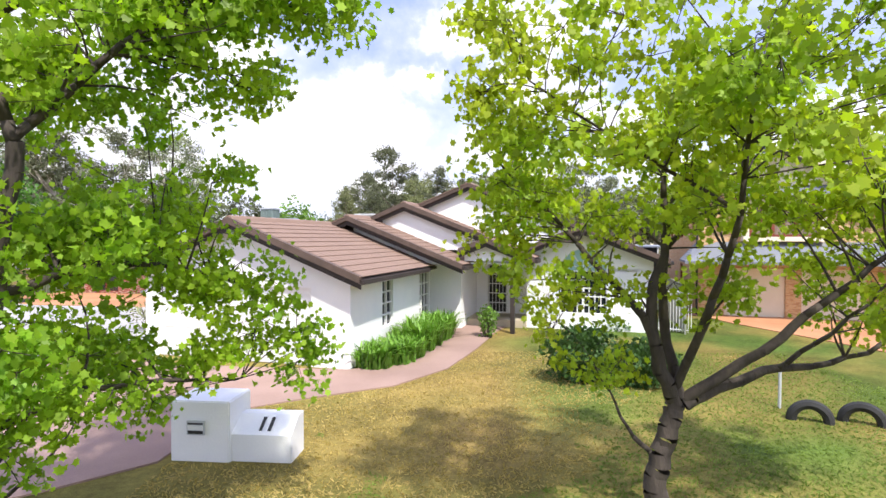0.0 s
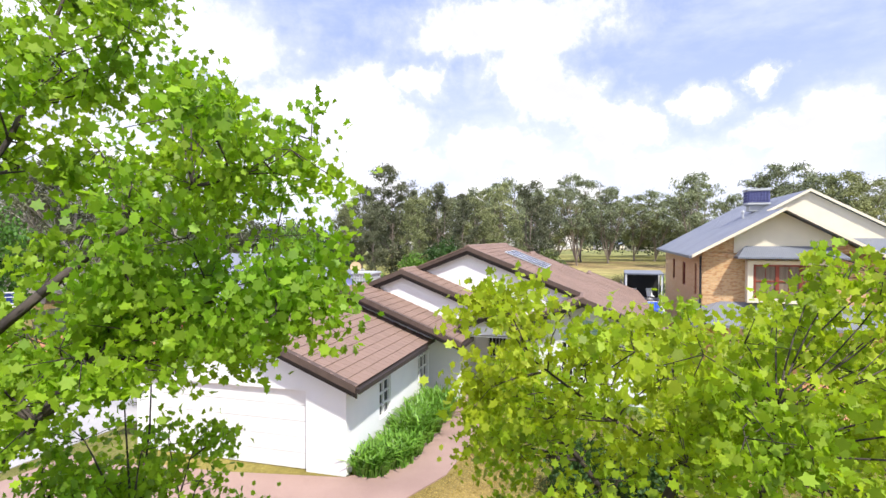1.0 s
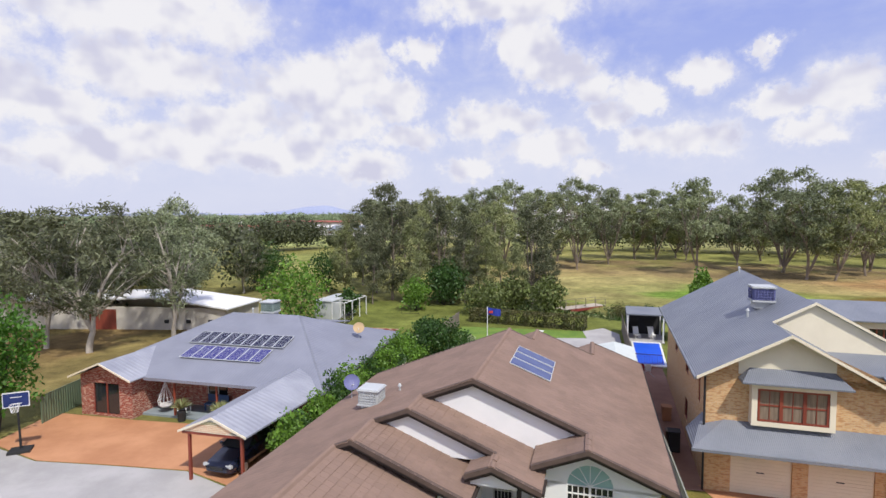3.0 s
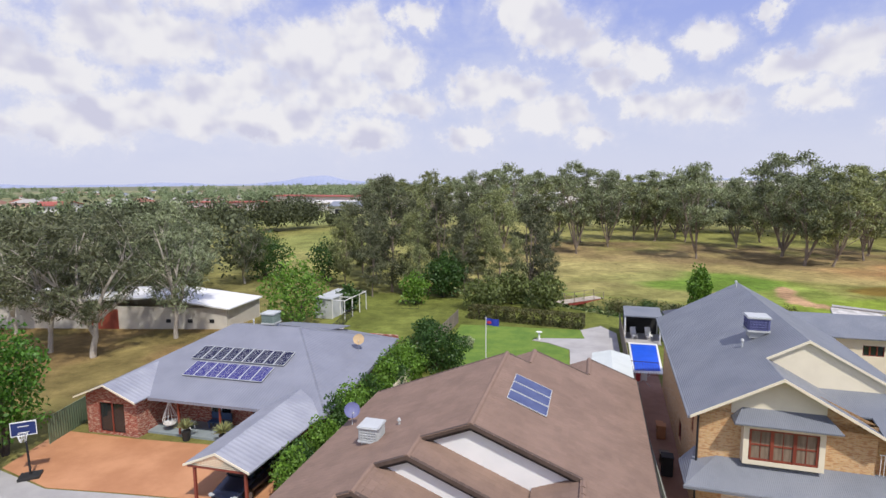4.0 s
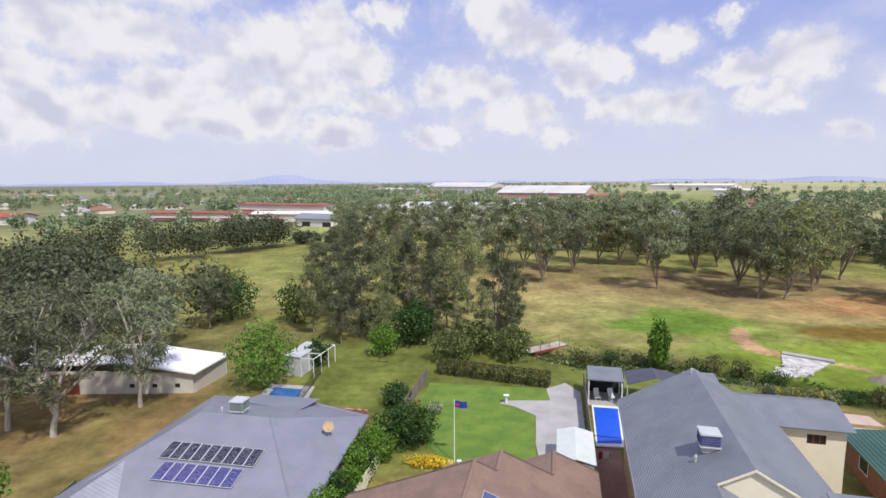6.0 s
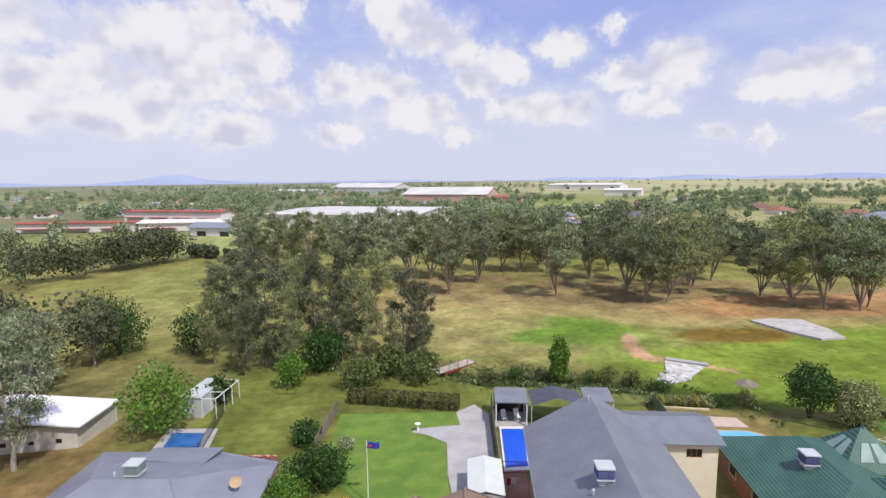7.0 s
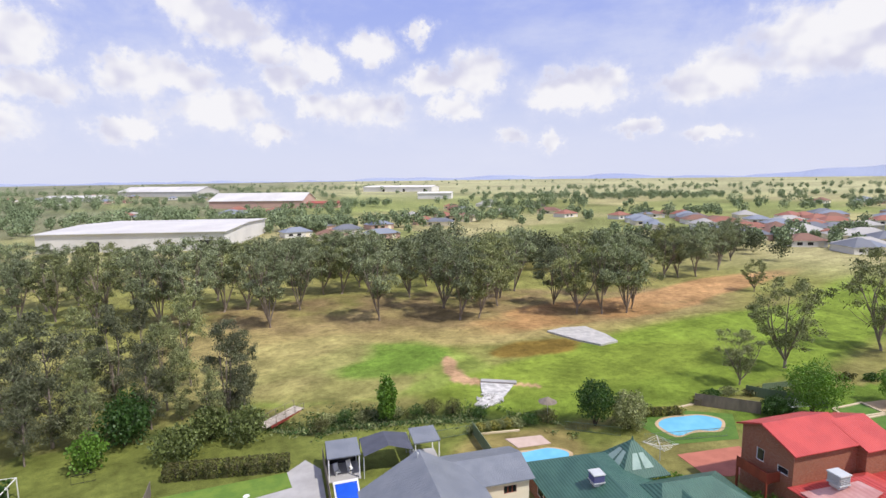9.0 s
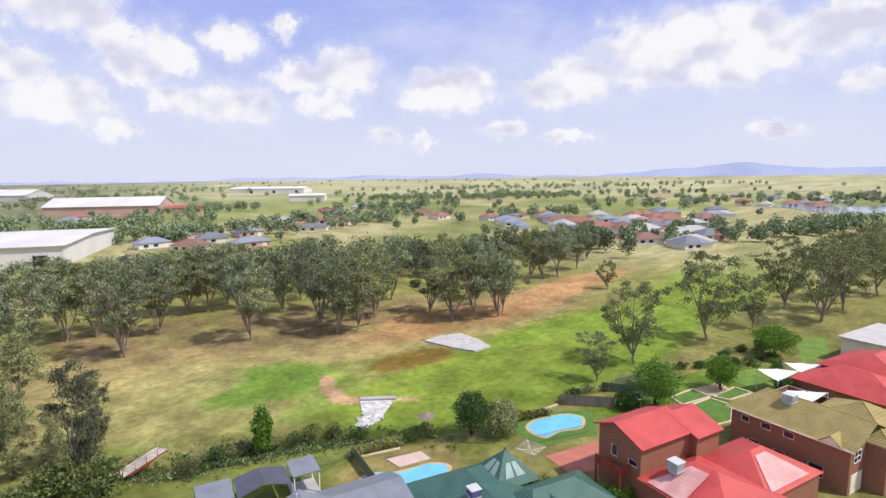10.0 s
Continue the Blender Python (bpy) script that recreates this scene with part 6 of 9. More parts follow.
gums([(-8.7, 77.5, 17), (-15.7, 92.8, 15), (7.8, 90, 15), (1.8, 77.5, 12), (10.9, 73.7, 14.5), (5.5, 78, 10), (-19.3, 99, 12), (-2, 86, 15), (-12, 84, 14), (-5, 74, 12), (4, 82, 13), (-11, 74, 10), (13.5, 78, 11), (8.5, 70.5, 9), (-16, 80, 11), (-6, 92, 14), (2, 95, 14)], "gum clump behind the gardens", 0.85, "tall slender gum tree in a clump behind the gardens")
gums([(-32.6, 47.8, 14.5), (-28.1, 53.9, 15), (-37.7, 49.2, 14), (-46.4, 55.6, 13.5), (-40, 62, 13), (-52, 66, 13), (-35, 72, 12), (-33, 84, 10)], "gums by the shed", 1.01, "spreading gum tree with white trunk near the shed")
gums([(92.2, 45, 15), (115.6, 40.5, 18.5), (146.4, 26.8, 19), (162, 25, 20), (147, 80.7, 8.7), (131, 36.4, 11.6), (191, 22, 20), (79, 44.9, 8.8), (154, 36, 18), (175, 30, 18)], "fairway trees")

# ---- shrubs and hedges ----
def shrub(name, x, y, rx, ry, h, mat, n, size, label, shape="tuft", seed=None, turn=0.0, category="shrub", group="", base=0.0, boxy=False, z=0.0):
    """A rounded or clipped shrub of many leaves on short stems."""
    rs = np.random.RandomState(int(abs(x * 13 + y * 7)) + 1 if seed is None else abs(seed) + 1)
    if boxy:
        c = (rs.rand(n, 3) - 0.5) * 2
        face = rs.randint(0, 3, n)
        c[np.arange(n), face] = np.sign(c[np.arange(n), face]) * (1 - 0.12 * rs.rand(n))
        c *= np.array((rx, ry, h / 2))
        c[:, 2] += h / 2
    else:
        d = rs.randn(n, 3)
        d /= np.linalg.norm(d, axis=1)[:, None]
        lump = 1 + 0.22 * np.sin(d[:, 0] * 5 + x) * np.sin(d[:, 1] * 6 + y) + 0.15 * np.sin(d[:, 2] * 7)
        c = d * (rs.rand(n) ** 0.35 * lump)[:, None] * np.array((rx, ry, (h - base) / 2))
        c[:, 2] += base + (h - base) / 2
    c[:, 2] = np.maximum(c[:, 2], 0.03)
    t = thing(name, pose(x, y, z, 0, 0, turn), label, category, group)
    bm = bmesh.new()
    rng = random.Random(n)
    for i in range(5):
        a = rng.uniform(0, 6.28)
        tube(bm, (0.1 * math.cos(a), 0.1 * math.sin(a), -0.05), (rx * 0.5 * math.cos(a), ry * 0.5 * math.sin(a), h * 0.7), 0.03 + h * 0.008, 0.012, 5)
    part("stem", bm, M_BARK, t)
    piece("foliage", leaves_mesh("foliage", rs, c, size, shape, mat), t)
    return t


M_DENSE = material("rich_green_leaf", (0.085, 0.20, 0.025), (0.06, 0.155, 0.02), 0.6, 0.5, 0.0, island=0.4, trans=0.3)


# strap-leaved clumps along the garage
def strap_clump(x, y, r, h, n, label):
    rs = random.Random(int(x * 100))
    bm = bmesh.new()
    for i in range(n):
        a, s = rs.uniform(0, 6.28), rs.random() ** 0.5 * r
        px, py = s * math.cos(a), s * math.sin(a)
        b, l, w = rs.uniform(0, 6.28), h * rs.uniform(0.55, 1.1), 0.03
        dx, dy = math.cos(b), math.sin(b)
        lean = rs.uniform(0.2, 0.95)
        pts = [(px, py, 0), (px + dx * l * lean * 0.4, py + dy * l * lean * 0.4, l * 0.65), (px + dx * l * lean, py + dy * l * lean, l * (1 - lean * 0.3))]
        v = []
        for k, (qx, qy, qz) in enumerate(pts):
            ww = w * (1.0, 1.1, 0.2)[k]
            v.append((bm.verts.new((qx - dy * ww, qy + dx * ww, qz)), bm.verts.new((qx + dy * ww, qy - dx * ww, qz))))
        for k in range(2):
            bm.faces.new((v[k][0], v[k][1], v[k + 1][1], v[k + 1][0]))
    me = bpy.data.meshes.new("leaves")
    bm.to_mesh(me)
    bm.free()
    me.materials.append(M_STRAP)
    t = thing("strap_leaf_plant", pose(x, y, 0), label, "plant", "garage border")
    piece("foliage", me, t)


M_STRAP = material("bright_strap_leaf", (0.20, 0.36, 0.05), (0.11, 0.25, 0.03), 1.0, 0.4, 0.0, island=0.35, trans=0.3)
for x, y, r in ((-1.05, 14.2, 0.5), (-0.6, 14.8, 0.6), (-0.35, 15.5, 0.6), (-0.15, 16.4, 0.6), (0.1, 17.3, 0.6), (0.3, 18.2, 0.6), (0.5, 19.0, 0.5)):
    strap_clump(x, y, r, 0.72 if y < 16 else 0.95, 460, "clump of bright green strap leaves by the garage wall")
shrub("shrub", 4.2, 13.0, 0.95, 0.75, 1.35, M_DARKLEAF, 2600, 0.10, "rounded dark green shrub on the front lawn", group="front lawn shrubs")
shrub("shrub", 5.5, 12.6, 0.75, 0.7, 1.1, M_DARKLEAF, 1800, 0.10, "rounded dark green shrub on the front lawn", group="front lawn shrubs")
shrub("shrub", 7.3, 20.2, 0.6, 0.4, 0.5, M_MIDLEAF, 500, 0.1, "low green plant under the arched window")
shrub("shrub", 2.2, 18.6, 0.35, 0.35, 1.2, M_MIDLEAF, 500, 0.09, "small leafy shrub by the porch")


def bare_shrub(x, y, h, label):
    rng = random.Random(5)
    segs, tips = [], []
    for i in range(7):
        a = 6.283 * i / 7
        grow(rng, Vector((0, 0, 0)), Vector((0.45 * math.cos(a), 0.45 * math.sin(a), 1)).normalized(), h * 0.42, 0.022, 3, segs, tips, (2, 2, 3), 0.5, 0.2, 0.7)
    t = thing("bare_shrub", pose(x, y, 0), label, "shrub")
    piece("branches", limbs_mesh(segs, M_BARK, 4), t)


bare_shrub(4.35, 18.9, 2.1, "leafless grey shrub with many thin twigs by the window")

# hedge of shrubs between the white house and the brick house
rng = random.Random(8)
for i in range(14):
    k = i / 13
    y = 25.6 + 18.5 * k + rng.uniform(-0.5, 0.5)
    x = -8.4 + (y - 20) * 0.215 + rng.uniform(-0.3, 0.2)
    r = rng.uniform(0.9, 1.25)
    shrub("boundary_shrub", x, y, r, r * 1.1, rng.uniform(2.3, 3.5), (M_MIDLEAF, M_DARKLEAF, M_MIDLEAF)[i % 3], 1700, 0.17, "tall loose green shrub along the boundary fence", "oval", i + 3, group="boundary shrubs")
shrub("boundary_shrub", -10.2, 19.5, 0.8, 0.7, 1.3, M_OLIVELEAF, 500, 0.12, "sparse dry shrub beside the forecourt", "long", 77, group="boundary shrubs")

# back garden of the white house
shrub("garden_shrub", -0.7, 45.2, 2.6, 2.3, 3.6, M_DARKLEAF, 4500, 0.2, "large rounded dark green garden shrub", "oval")
shrub("garden_shrub", -3.2, 42.5, 1.6, 1.6, 2.6, M_MIDLEAF, 2200, 0.2, "leafy green shrub behind the house", "oval", 4)
shrub("garden_shrub", -2.2, 53.5, 1.4, 2.0, 2.2, M_DARKLEAF, 2200, 0.2, "dark green shrub beside the timber fence", "oval", 6)
shrub("garden_shrub", 1.7, 51.5, 0.8, 1.2, 0.9, M_GUMLEAF, 700, 0.16, "low silver-green garden plant", "oval", 9)
shrub("flower_bed", 1.1, 41.3, 2.1, 0.7, 0.9, M_YELLOWFLOWER, 1500, 0.13, "bed of bright yellow flowers behind the house", "tuft", 12, -14, "flowers")
for i in range(6):
    x, y = 3.4 + i * 2.0, 62.3 - i * 0.82
    shrub("hedge", x, y, 1.12, 0.95, 1.4, M_HEDGE, 1500, 0.16, "clipped bronze-green hedge at the end of the lawn", "tuft", 20 + i, -21, "hedge", "bronze hedge", boxy=True)

# trees and bushes between the gardens and the creek
for x, y, r, h, mat in ((-17.1, 58.8, 3.6, 7.6, M_MIDLEAF), (-12.5, 65.2, 1.4, 3.4, M_DARKLEAF), (-20.4, 86, 2.6, 7, M_DARKLEAF), (-31, 88.3, 4.2, 7.5, M_DARKLEAF), (-4.7, 69, 1.9, 4.2, M_MIDLEAF), (-0.5, 76.5, 2.8, 6, M_DARKLEAF),
                        (11.7, 66.4, 2.4, 4.6, M_BUSHLEAF), (4.0, 66.4, 2.8, 4.0, M_BUSHLEAF), (-1.2, 73.6, 3.0, 5.6, M_DARKLEAF), (7.8, 69.5, 2.4, 4.5, M_BUSHLEAF), (-36, 96, 5, 8, M_BUSHLEAF), (-44, 84, 5, 8, M_BUSHLEAF)):
    shrub("bushy_tree", x, y, r, r, h, mat, int(600 * r), 0.34, "dense low bushy tree behind the gardens", "oval", int(x + 80), category="tree", group="creek-side bushes", base=0.3)
shrub("slim_tree", 29.0, 63.4, 1.35, 1.35, 5.8, M_MIDLEAF, 2600, 0.3, "slim upright bright green tree by the creek", "oval", 31, category="tree")
for x, y, r, h, mat in ((50.6, 47, 2.6, 6.0, M_DARKLEAF), (53.6, 44.2, 2.5, 4.8, M_OLIVELEAF), (76.2, 33.4, 3.4, 7.6, M_MIDLEAF), (89.6, 28.9, 2.5, 5.6, M_MIDLEAF), (113, 27.5, 4.0, 6.0, M_MIDLEAF), (72.5, 36.0, 1.8, 2.8, M_DARKLEAF), (93.5, 20.8, 1.6, 2.6, M_DARKLEAF), (-25.6, 30.0, 2.4, 8.2, M_DENSE), (-26.2, 26.0, 2.9, 8.6, M_DENSE)):
    t = shrub("garden_tree", x, y, r, r, h, mat, int(2000 * r), 0.22, "round-headed leafy green garden tree", "oval", int(x + 3), category="tree", group="garden trees", base=1.2 if h > 5 else 0.2)
    part("trunk", tubes(((0, 0, 0), (0.05, 0.03, h * 0.5), 0.13, 0.07, 8)), M_BARK, t)
for i, (x, y) in enumerate(((42.2, 52.5), (44, 52), (46.3, 51.0), (30.5, 64), (33, 62.5), (35.2, 62), (26.5, 65.2), (24, 66), (37.5, 60.5), (22, 67), (40, 57.5), (20, 64.6), (47.6, 53.0))):
    shrub("creek_bush", x, y, 1.3, 1.2, 1.1 + 0.5 * (i % 3), (M_OLIVELEAF, M_DARKLEAF, M_HEDGE)[i % 3], 700, 0.2, "low scrubby bush on the creek bank", "long", i + 50, group="creek bushes", z=-0.3)
for i in range(7):
    k = i / 6
    shrub("flowering_bush", 36.2 + 5.6 * k, 53.6 + -1.2 * k, 0.9, 0.8, 1.2, (M_OLIVELEAF, M_FLOWERY)[i % 2], 600, 0.16, "low bush with pale yellow flowers behind the pool garden", "tuft", i + 230, group="flowering bushes")
for i in range(12):
    k = i / 11
    shrub("hedge", 57 + 5.5 * k, 45.9 - 2.6 * k, 0.7, 0.6, 1.2, (M_HEDGE, M_FLOWERY)[i % 2], 500, 0.16, "mixed flowering hedge behind the pool", "tuft", i + 90, -25, "hedge", "pool hedge")
for i in range(16):
    k = i / 15
    shrub("hedge", 68 + 44 * k, 43.8 - 12 * k + 1.5 * math.sin(i), 1.6, 0.9, 1.3, (M_HEDGE, M_DARKLEAF, M_OLIVELEAF)[i % 3], 600, 0.2, "uneven hedge along the golf course boundary", "tuft", i + 130, -15, "hedge", "boundary hedge")
for i in range(10):
    k = i / 9
    shrub("border_shrub", 45.0 + 6.5 * k, 36.2 - 11 * k, 1.0, 0.9, 1.6, M_MIDLEAF, 700, 0.17, "leafy green border shrub between the houses", "oval", i + 160, group="side border")
for i in range(14):
    rng = random.Random(i)
    shrub("rockery_shrub", 100 + rng.uniform(0, 20), 24 + rng.uniform(0, 8), 1.2, 1.1, rng.uniform(0.8, 1.8), (M_MIDLEAF, M_DARKLEAF, M_HEDGE)[i % 3], 400, 0.2, "low shrub in the rockery garden", "oval", i + 190, group="rockery shrubs")

# ---- reeds and long grass along the creek ----
def creek_reeds():
    rs = np.random.RandomState(61)
    n = 15000
    x = rs.uniform(8, 47, n)
    y = creek_y(x) + rs.randn(n) * 1.9
    keep = (fbm(x, y, 3.0, 63) > 0.42) & ~((x > 12.5) & (x < 19.5) & (np.abs(y - 70.5) < 2.6) & (rs.rand(n) < 0.8))
    x, y = x[keep], y[keep]
    c = np.stack([x, y, ground_height(x, y) + 0.12 + 0.5 * rs.rand(len(x)) * fbm(x, y, 5.0, 64)], 1)
    for sel, mat, label in ((rs.rand(len(x)) < 0.6, M_DARKLEAF, "dark green reeds along the creek"), (rs.rand(len(x)) < 0.4, M_OLIVELEAF, "long dry grass along the creek")):
        tagged(new("reeds", leaves_mesh("reeds", rs, c[sel], 0.36, "long", mat, 0.6)), label, "reeds", kind="stuff")


creek_reeds()


# ---- grass blades on the front lawn ----
def lawn_blades():
    rs = np.random.RandomState(9)
    n = 50000
    x, y = rs.uniform(-3.2, 11, n), 4.8 + 11.5 * rs.rand(n) ** 1.5
    edge = np.interp(y, (4.8, 7.9, 10.5, 12.3, 14.0, 16.6), (-6.0, -3.3, -3.0, -0.2, 1.0, 1.85))
    keep = (x > edge) & ~((x > -3.4) & (x < -1.3) & (y > 7.9) & (y < 8.8))
    x, y = x[keep], y[keep]
    patch = fbm(x, y, 2.6, 51)
    dry = (patch > 0.5 - 0.12 * np.clip((4.5 - x) / 4, -1, 1) + 0.22 * np.clip((x - 2.6) / 2, 0, 1) * np.clip((12 - y) / 3, 0, 1) + 0.16 * np.clip((7.8 - y) / 1.2, 0, 1))
    z = ground_height(x, y) + 0.012
    for sel, mat, label in ((dry, M_STRAW, "dry straw-coloured lawn grass"), (~dry, M_GRASS, "green lawn grass")):
        c = np.stack([x[sel], y[sel], z[sel]], 1)
        tagged(new("lawn_grass", leaves_mesh("lawn_grass", rs, c, 0.06, "long", mat, 0.9)), label, "grass", kind="stuff")


M_STRAW = material("straw_grass", (0.50, 0.38, 0.15), (0.42, 0.33, 0.12), 0.7, 0.9, 0.0, island=0.14, trans=0.4)
M_GRASS = material("lawn_green_grass", (0.20, 0.27, 0.055), (0.14, 0.21, 0.04), 0.7, 0.9, 0.0, island=0.16, trans=0.4)
lawn_blades()

# ---- things on the roofs ----
M_LOUVRE = material("blue_grey_louvre", (0.15, 0.16, 0.33), (0.12, 0.13, 0.27), 1.0, 0.5, 0.0)
M_CELL = material("solar_cells", (0.012, 0.013, 0.04), (0.018, 0.02, 0.055), 2.0, 0.25, 0.0, 8, spec=0.25)
M_CELLBLUE = material("blue_solar_cells", (0.04, 0.04, 0.17), (0.05, 0.048, 0.20), 2.0, 0.25, 0.0, 8, spec=0.25)
M_RUBBER = material("black_rubber", (0.02, 0.02, 0.02), (0.03, 0.03, 0.03), 4.0, 0.7, 0.3)
M_BLUETARP = material("blue_pool_cover", (0.015, 0.09, 0.62), (0.02, 0.11, 0.7), 1.0, 0.4, 0.1)
M_POOL = material("pale_blue_pool_water", (0.18, 0.50, 0.68), (0.14, 0.43, 0.62), 0.5, 0.06, 0.12, 4, fleck=0.05)
M_POOLB = material("blue_pool_water", (0.03, 0.13, 0.36), (0.02, 0.10, 0.30), 0.5, 0.08, 0.12, 4, fleck=0.05)
M_SAND = material("sandstone_coping", (0.52, 0.38, 0.22), (0.44, 0.32, 0.19), 1.0, 0.85, 0.15)
M_FENCEGREEN = ribbed("green_steel_fence", (0.16, 0.22, 0.14), (0.13, 0.18, 0.115), "X", 0.2, depth=1.0)
M_TIMBERGREY = material("weathered_timber", (0.24, 0.20, 0.16), (0.16, 0.135, 0.11), 1.5, 0.9, 0.3, 20, stretch=(1, 1, 0.3))


def cooler(x, y, z, turn, louvre, label, s=1.0):
    """An evaporative cooler: a tray, a cabinet of louvred panels and a bevelled lid on a flashed base."""
    t = thing("evaporative_cooler", pose(x, y, z, 0, 0, turn), label, "air cooler", "roof coolers")
    part("base", boxes((-0.42 * s, 0.42 * s, -0.42 * s, 0.42 * s, -0.25, 0.06)), M_GALV, t)
    bm = bmesh.new()
    box(bm, -0.58 * s, 0.58 * s, -0.58 * s, 0.58 * s, 0.06, 0.18, 0.03)
    part("tray", bm, M_GALV, t)
    part("cabinet", boxes((-0.5 * s, 0.5 * s, -0.5 * s, 0.5 * s, 0.18, 0.82 * s)), louvre, t)
    for k in range(4):
        a = Matrix.Rotation(radians(90 * k), 4, "Z")
        bm = bmesh.new()
        for i in range(7):
            xx = (-0.45 + i * 0.15) * s
            box(bm, xx - 0.012, xx + 0.012, -0.55 * s, -0.5 * s, 0.2, 0.8 * s)
        for i in range(5):
            zz = 0.22 + i * 0.14 * s
            box(bm, -0.46 * s, 0.46 * s, -0.545 * s, -0.5 * s, zz - 0.015, zz + 0.015)
        g = part("louvre_panel", bm, louvre, t)
        g.matrix_basis = a
    bm = bmesh.new()
    box(bm, -0.6 * s, 0.6 * s, -0.6 * s, 0.6 * s, 0.82 * s, 0.95 * s, 0.04)
    part("lid", bm, M_GALV, t)


cooler(*(HOUSE_A.matrix_world @ Vector((-4.0, 10.3, 3.72))), -14, M_GALV, "pale grey evaporative cooler on the brown tiled roof", 0.9)
cooler(*(HOUSE_B.matrix_world @ Vector((3.1, 9.9, 4.85))), -12, material("sage_green_cabinet", (0.25, 0.31, 0.29), (0.2, 0.26, 0.24), 1, 0.5, 0.0), "sage green evaporative cooler on the steel roof ridge")
cooler(*(HOUSE_C.matrix_world @ Vector((3.9, 6.0, 7.75))), -15, M_LOUVRE, "cooler with a white lid and blue-grey louvres on the grey roof", 0.95)
cooler(*(HOUSE_D.matrix_world @ Vector((4.1, -7.6, 4.4))), -18, M_LOUVRE, "grey evaporative cooler on the green roof")
cooler(*(HOUSE_E.matrix_world @ Vector((2.0, -8.6, 4.45))), -15, M_GALV, "pale evaporative cooler on the red roof", 1.15)
cooler(*(HOUSE_F.matrix_world @ Vector((3.0, -5.2, 7.0))), -13, M_GALV, "pale evaporative cooler on the yellow tiled roof", 1.15)


def solar_panel(parent_m, m, w, l, cells_x, cells_y, group, label, cell=None):
    t = thing("solar_panel", parent_m @ m, label, "solar panel", group)
    part("frame", boxes((0, 0.03, 0, l, 0.03, 0.075), (w - 0.03, w, 0, l, 0.03, 0.075), (0.03, w - 0.03, 0, 0.03, 0.03, 0.075), (0.03, w - 0.03, l - 0.03, l, 0.03, 0.075)), M_GALV, t, "pale aluminium frame")
    part("glass", boxes((0.03, w - 0.03, 0.03, l - 0.03, 0.04, 0.062)), cell or M_CELL, t, "dark blue cell glass")
    bm = bmesh.new()
    for i in range(1, cells_x):
        x = 0.03 + (w - 0.06) * i / cells_x
        box(bm, x - 0.0025, x + 0.0025, 0.03, l - 0.03, 0.062, 0.065)
    for j in range(1, cells_y):
        y = 0.03 + (l - 0.06) * j / cells_y
        box(bm, 0.03, w - 0.03, y - 0.0025, y + 0.0025, 0.062, 0.065)
    part("grid", bm, M_GALV, t)
    part("rail", boxes((0, w, l * 0.25 - 0.02, l * 0.25 + 0.02, -0.04, 0.03), (0, w, l * 0.75 - 0.02, l * 0.75 + 0.02, -0.04, 0.03)), M_GALV, t)
    return t


SLOPE_B = math.degrees(math.atan(2.45 / 8.8))
zb = lambda y: 2.5 + (y - 0.2) * 2.45 / 8.8
for i in range(7):
    solar_panel(HOUSE_B.matrix_world, pose(1.0 + i * 0.85, 2.45, zb(2.45) + 0.05, SLOPE_B), 0.83, 1.6, 6, 10, "solar panels on the brick house", "blue solar panel on the blue-grey steel roof", M_CELLBLUE)
for i in range(9):
    solar_panel(HOUSE_B.matrix_world, pose(0.3 + i * 0.8, 4.25, zb(4.25) + 0.05, SLOPE_B), 0.77, 1.6, 6, 12, "solar panels on the brick house", "dark solar panel with a pale grid on the steel roof")
M_HEATER = material("solar_water_glass", (0.06, 0.075, 0.17), (0.09, 0.11, 0.22), 1.0, 0.15, 0.0, 8)
for i in range(3):
    solar_panel(HOUSE_A.matrix_world, Matrix.Translation((1.95, 12.75 + i * 1.13, 2.43 + S_A * 8.25 - S_A * 0.9 + 0.07)) @ Matrix.Rotation(math.atan(S_A), 4, "Y"), 2.05, 1.06, 1, 1, "solar water panels", "blue flat solar water panel on the tiled roof", M_HEATER)


def dish(x, y, z, turn, tone, label):
    t = thing("satellite_dish", pose(x, y, z, 0, 0, turn), label, "satellite dish", "satellite dishes")
    part("mast", tubes(((0, 0, -0.1), (0, 0, 0.75), 0.022, 0.022)), M_GALV, t)
    v, fcs, n = [(0, 0, 0)], [], 20
    for r, zz in ((0.16, 0.015), (0.32, 0.06), (0.42, 0.105)):
        v += [(r * math.cos(6.283 * i / n), r * math.sin(6.283 * i / n), zz) for i in range(n)]
    fcs += [(0, 1 + i, 1 + (i + 1) % n) for i in range(n)]
    for k in range(2):
        fcs += [(1 + k * n + i, 1 + (k + 1) * n + i, 1 + (k + 1) * n + (i + 1) % n, 1 + k * n + (i + 1) % n) for i in range(n)]
    bowl = piece("bowl", mesh_of("bowl", v, fcs, tone), t, pose(0, 0, 0.85, 62))
    part("feed_arm", tubes(((0, 0.0, 0.7), (0.0, -0.5, 0.85), 0.014, 0.014), ((0.0, -0.5, 0.85), (0.0, -0.56, 0.93), 0.03, 0.03)), M_GALV, t)


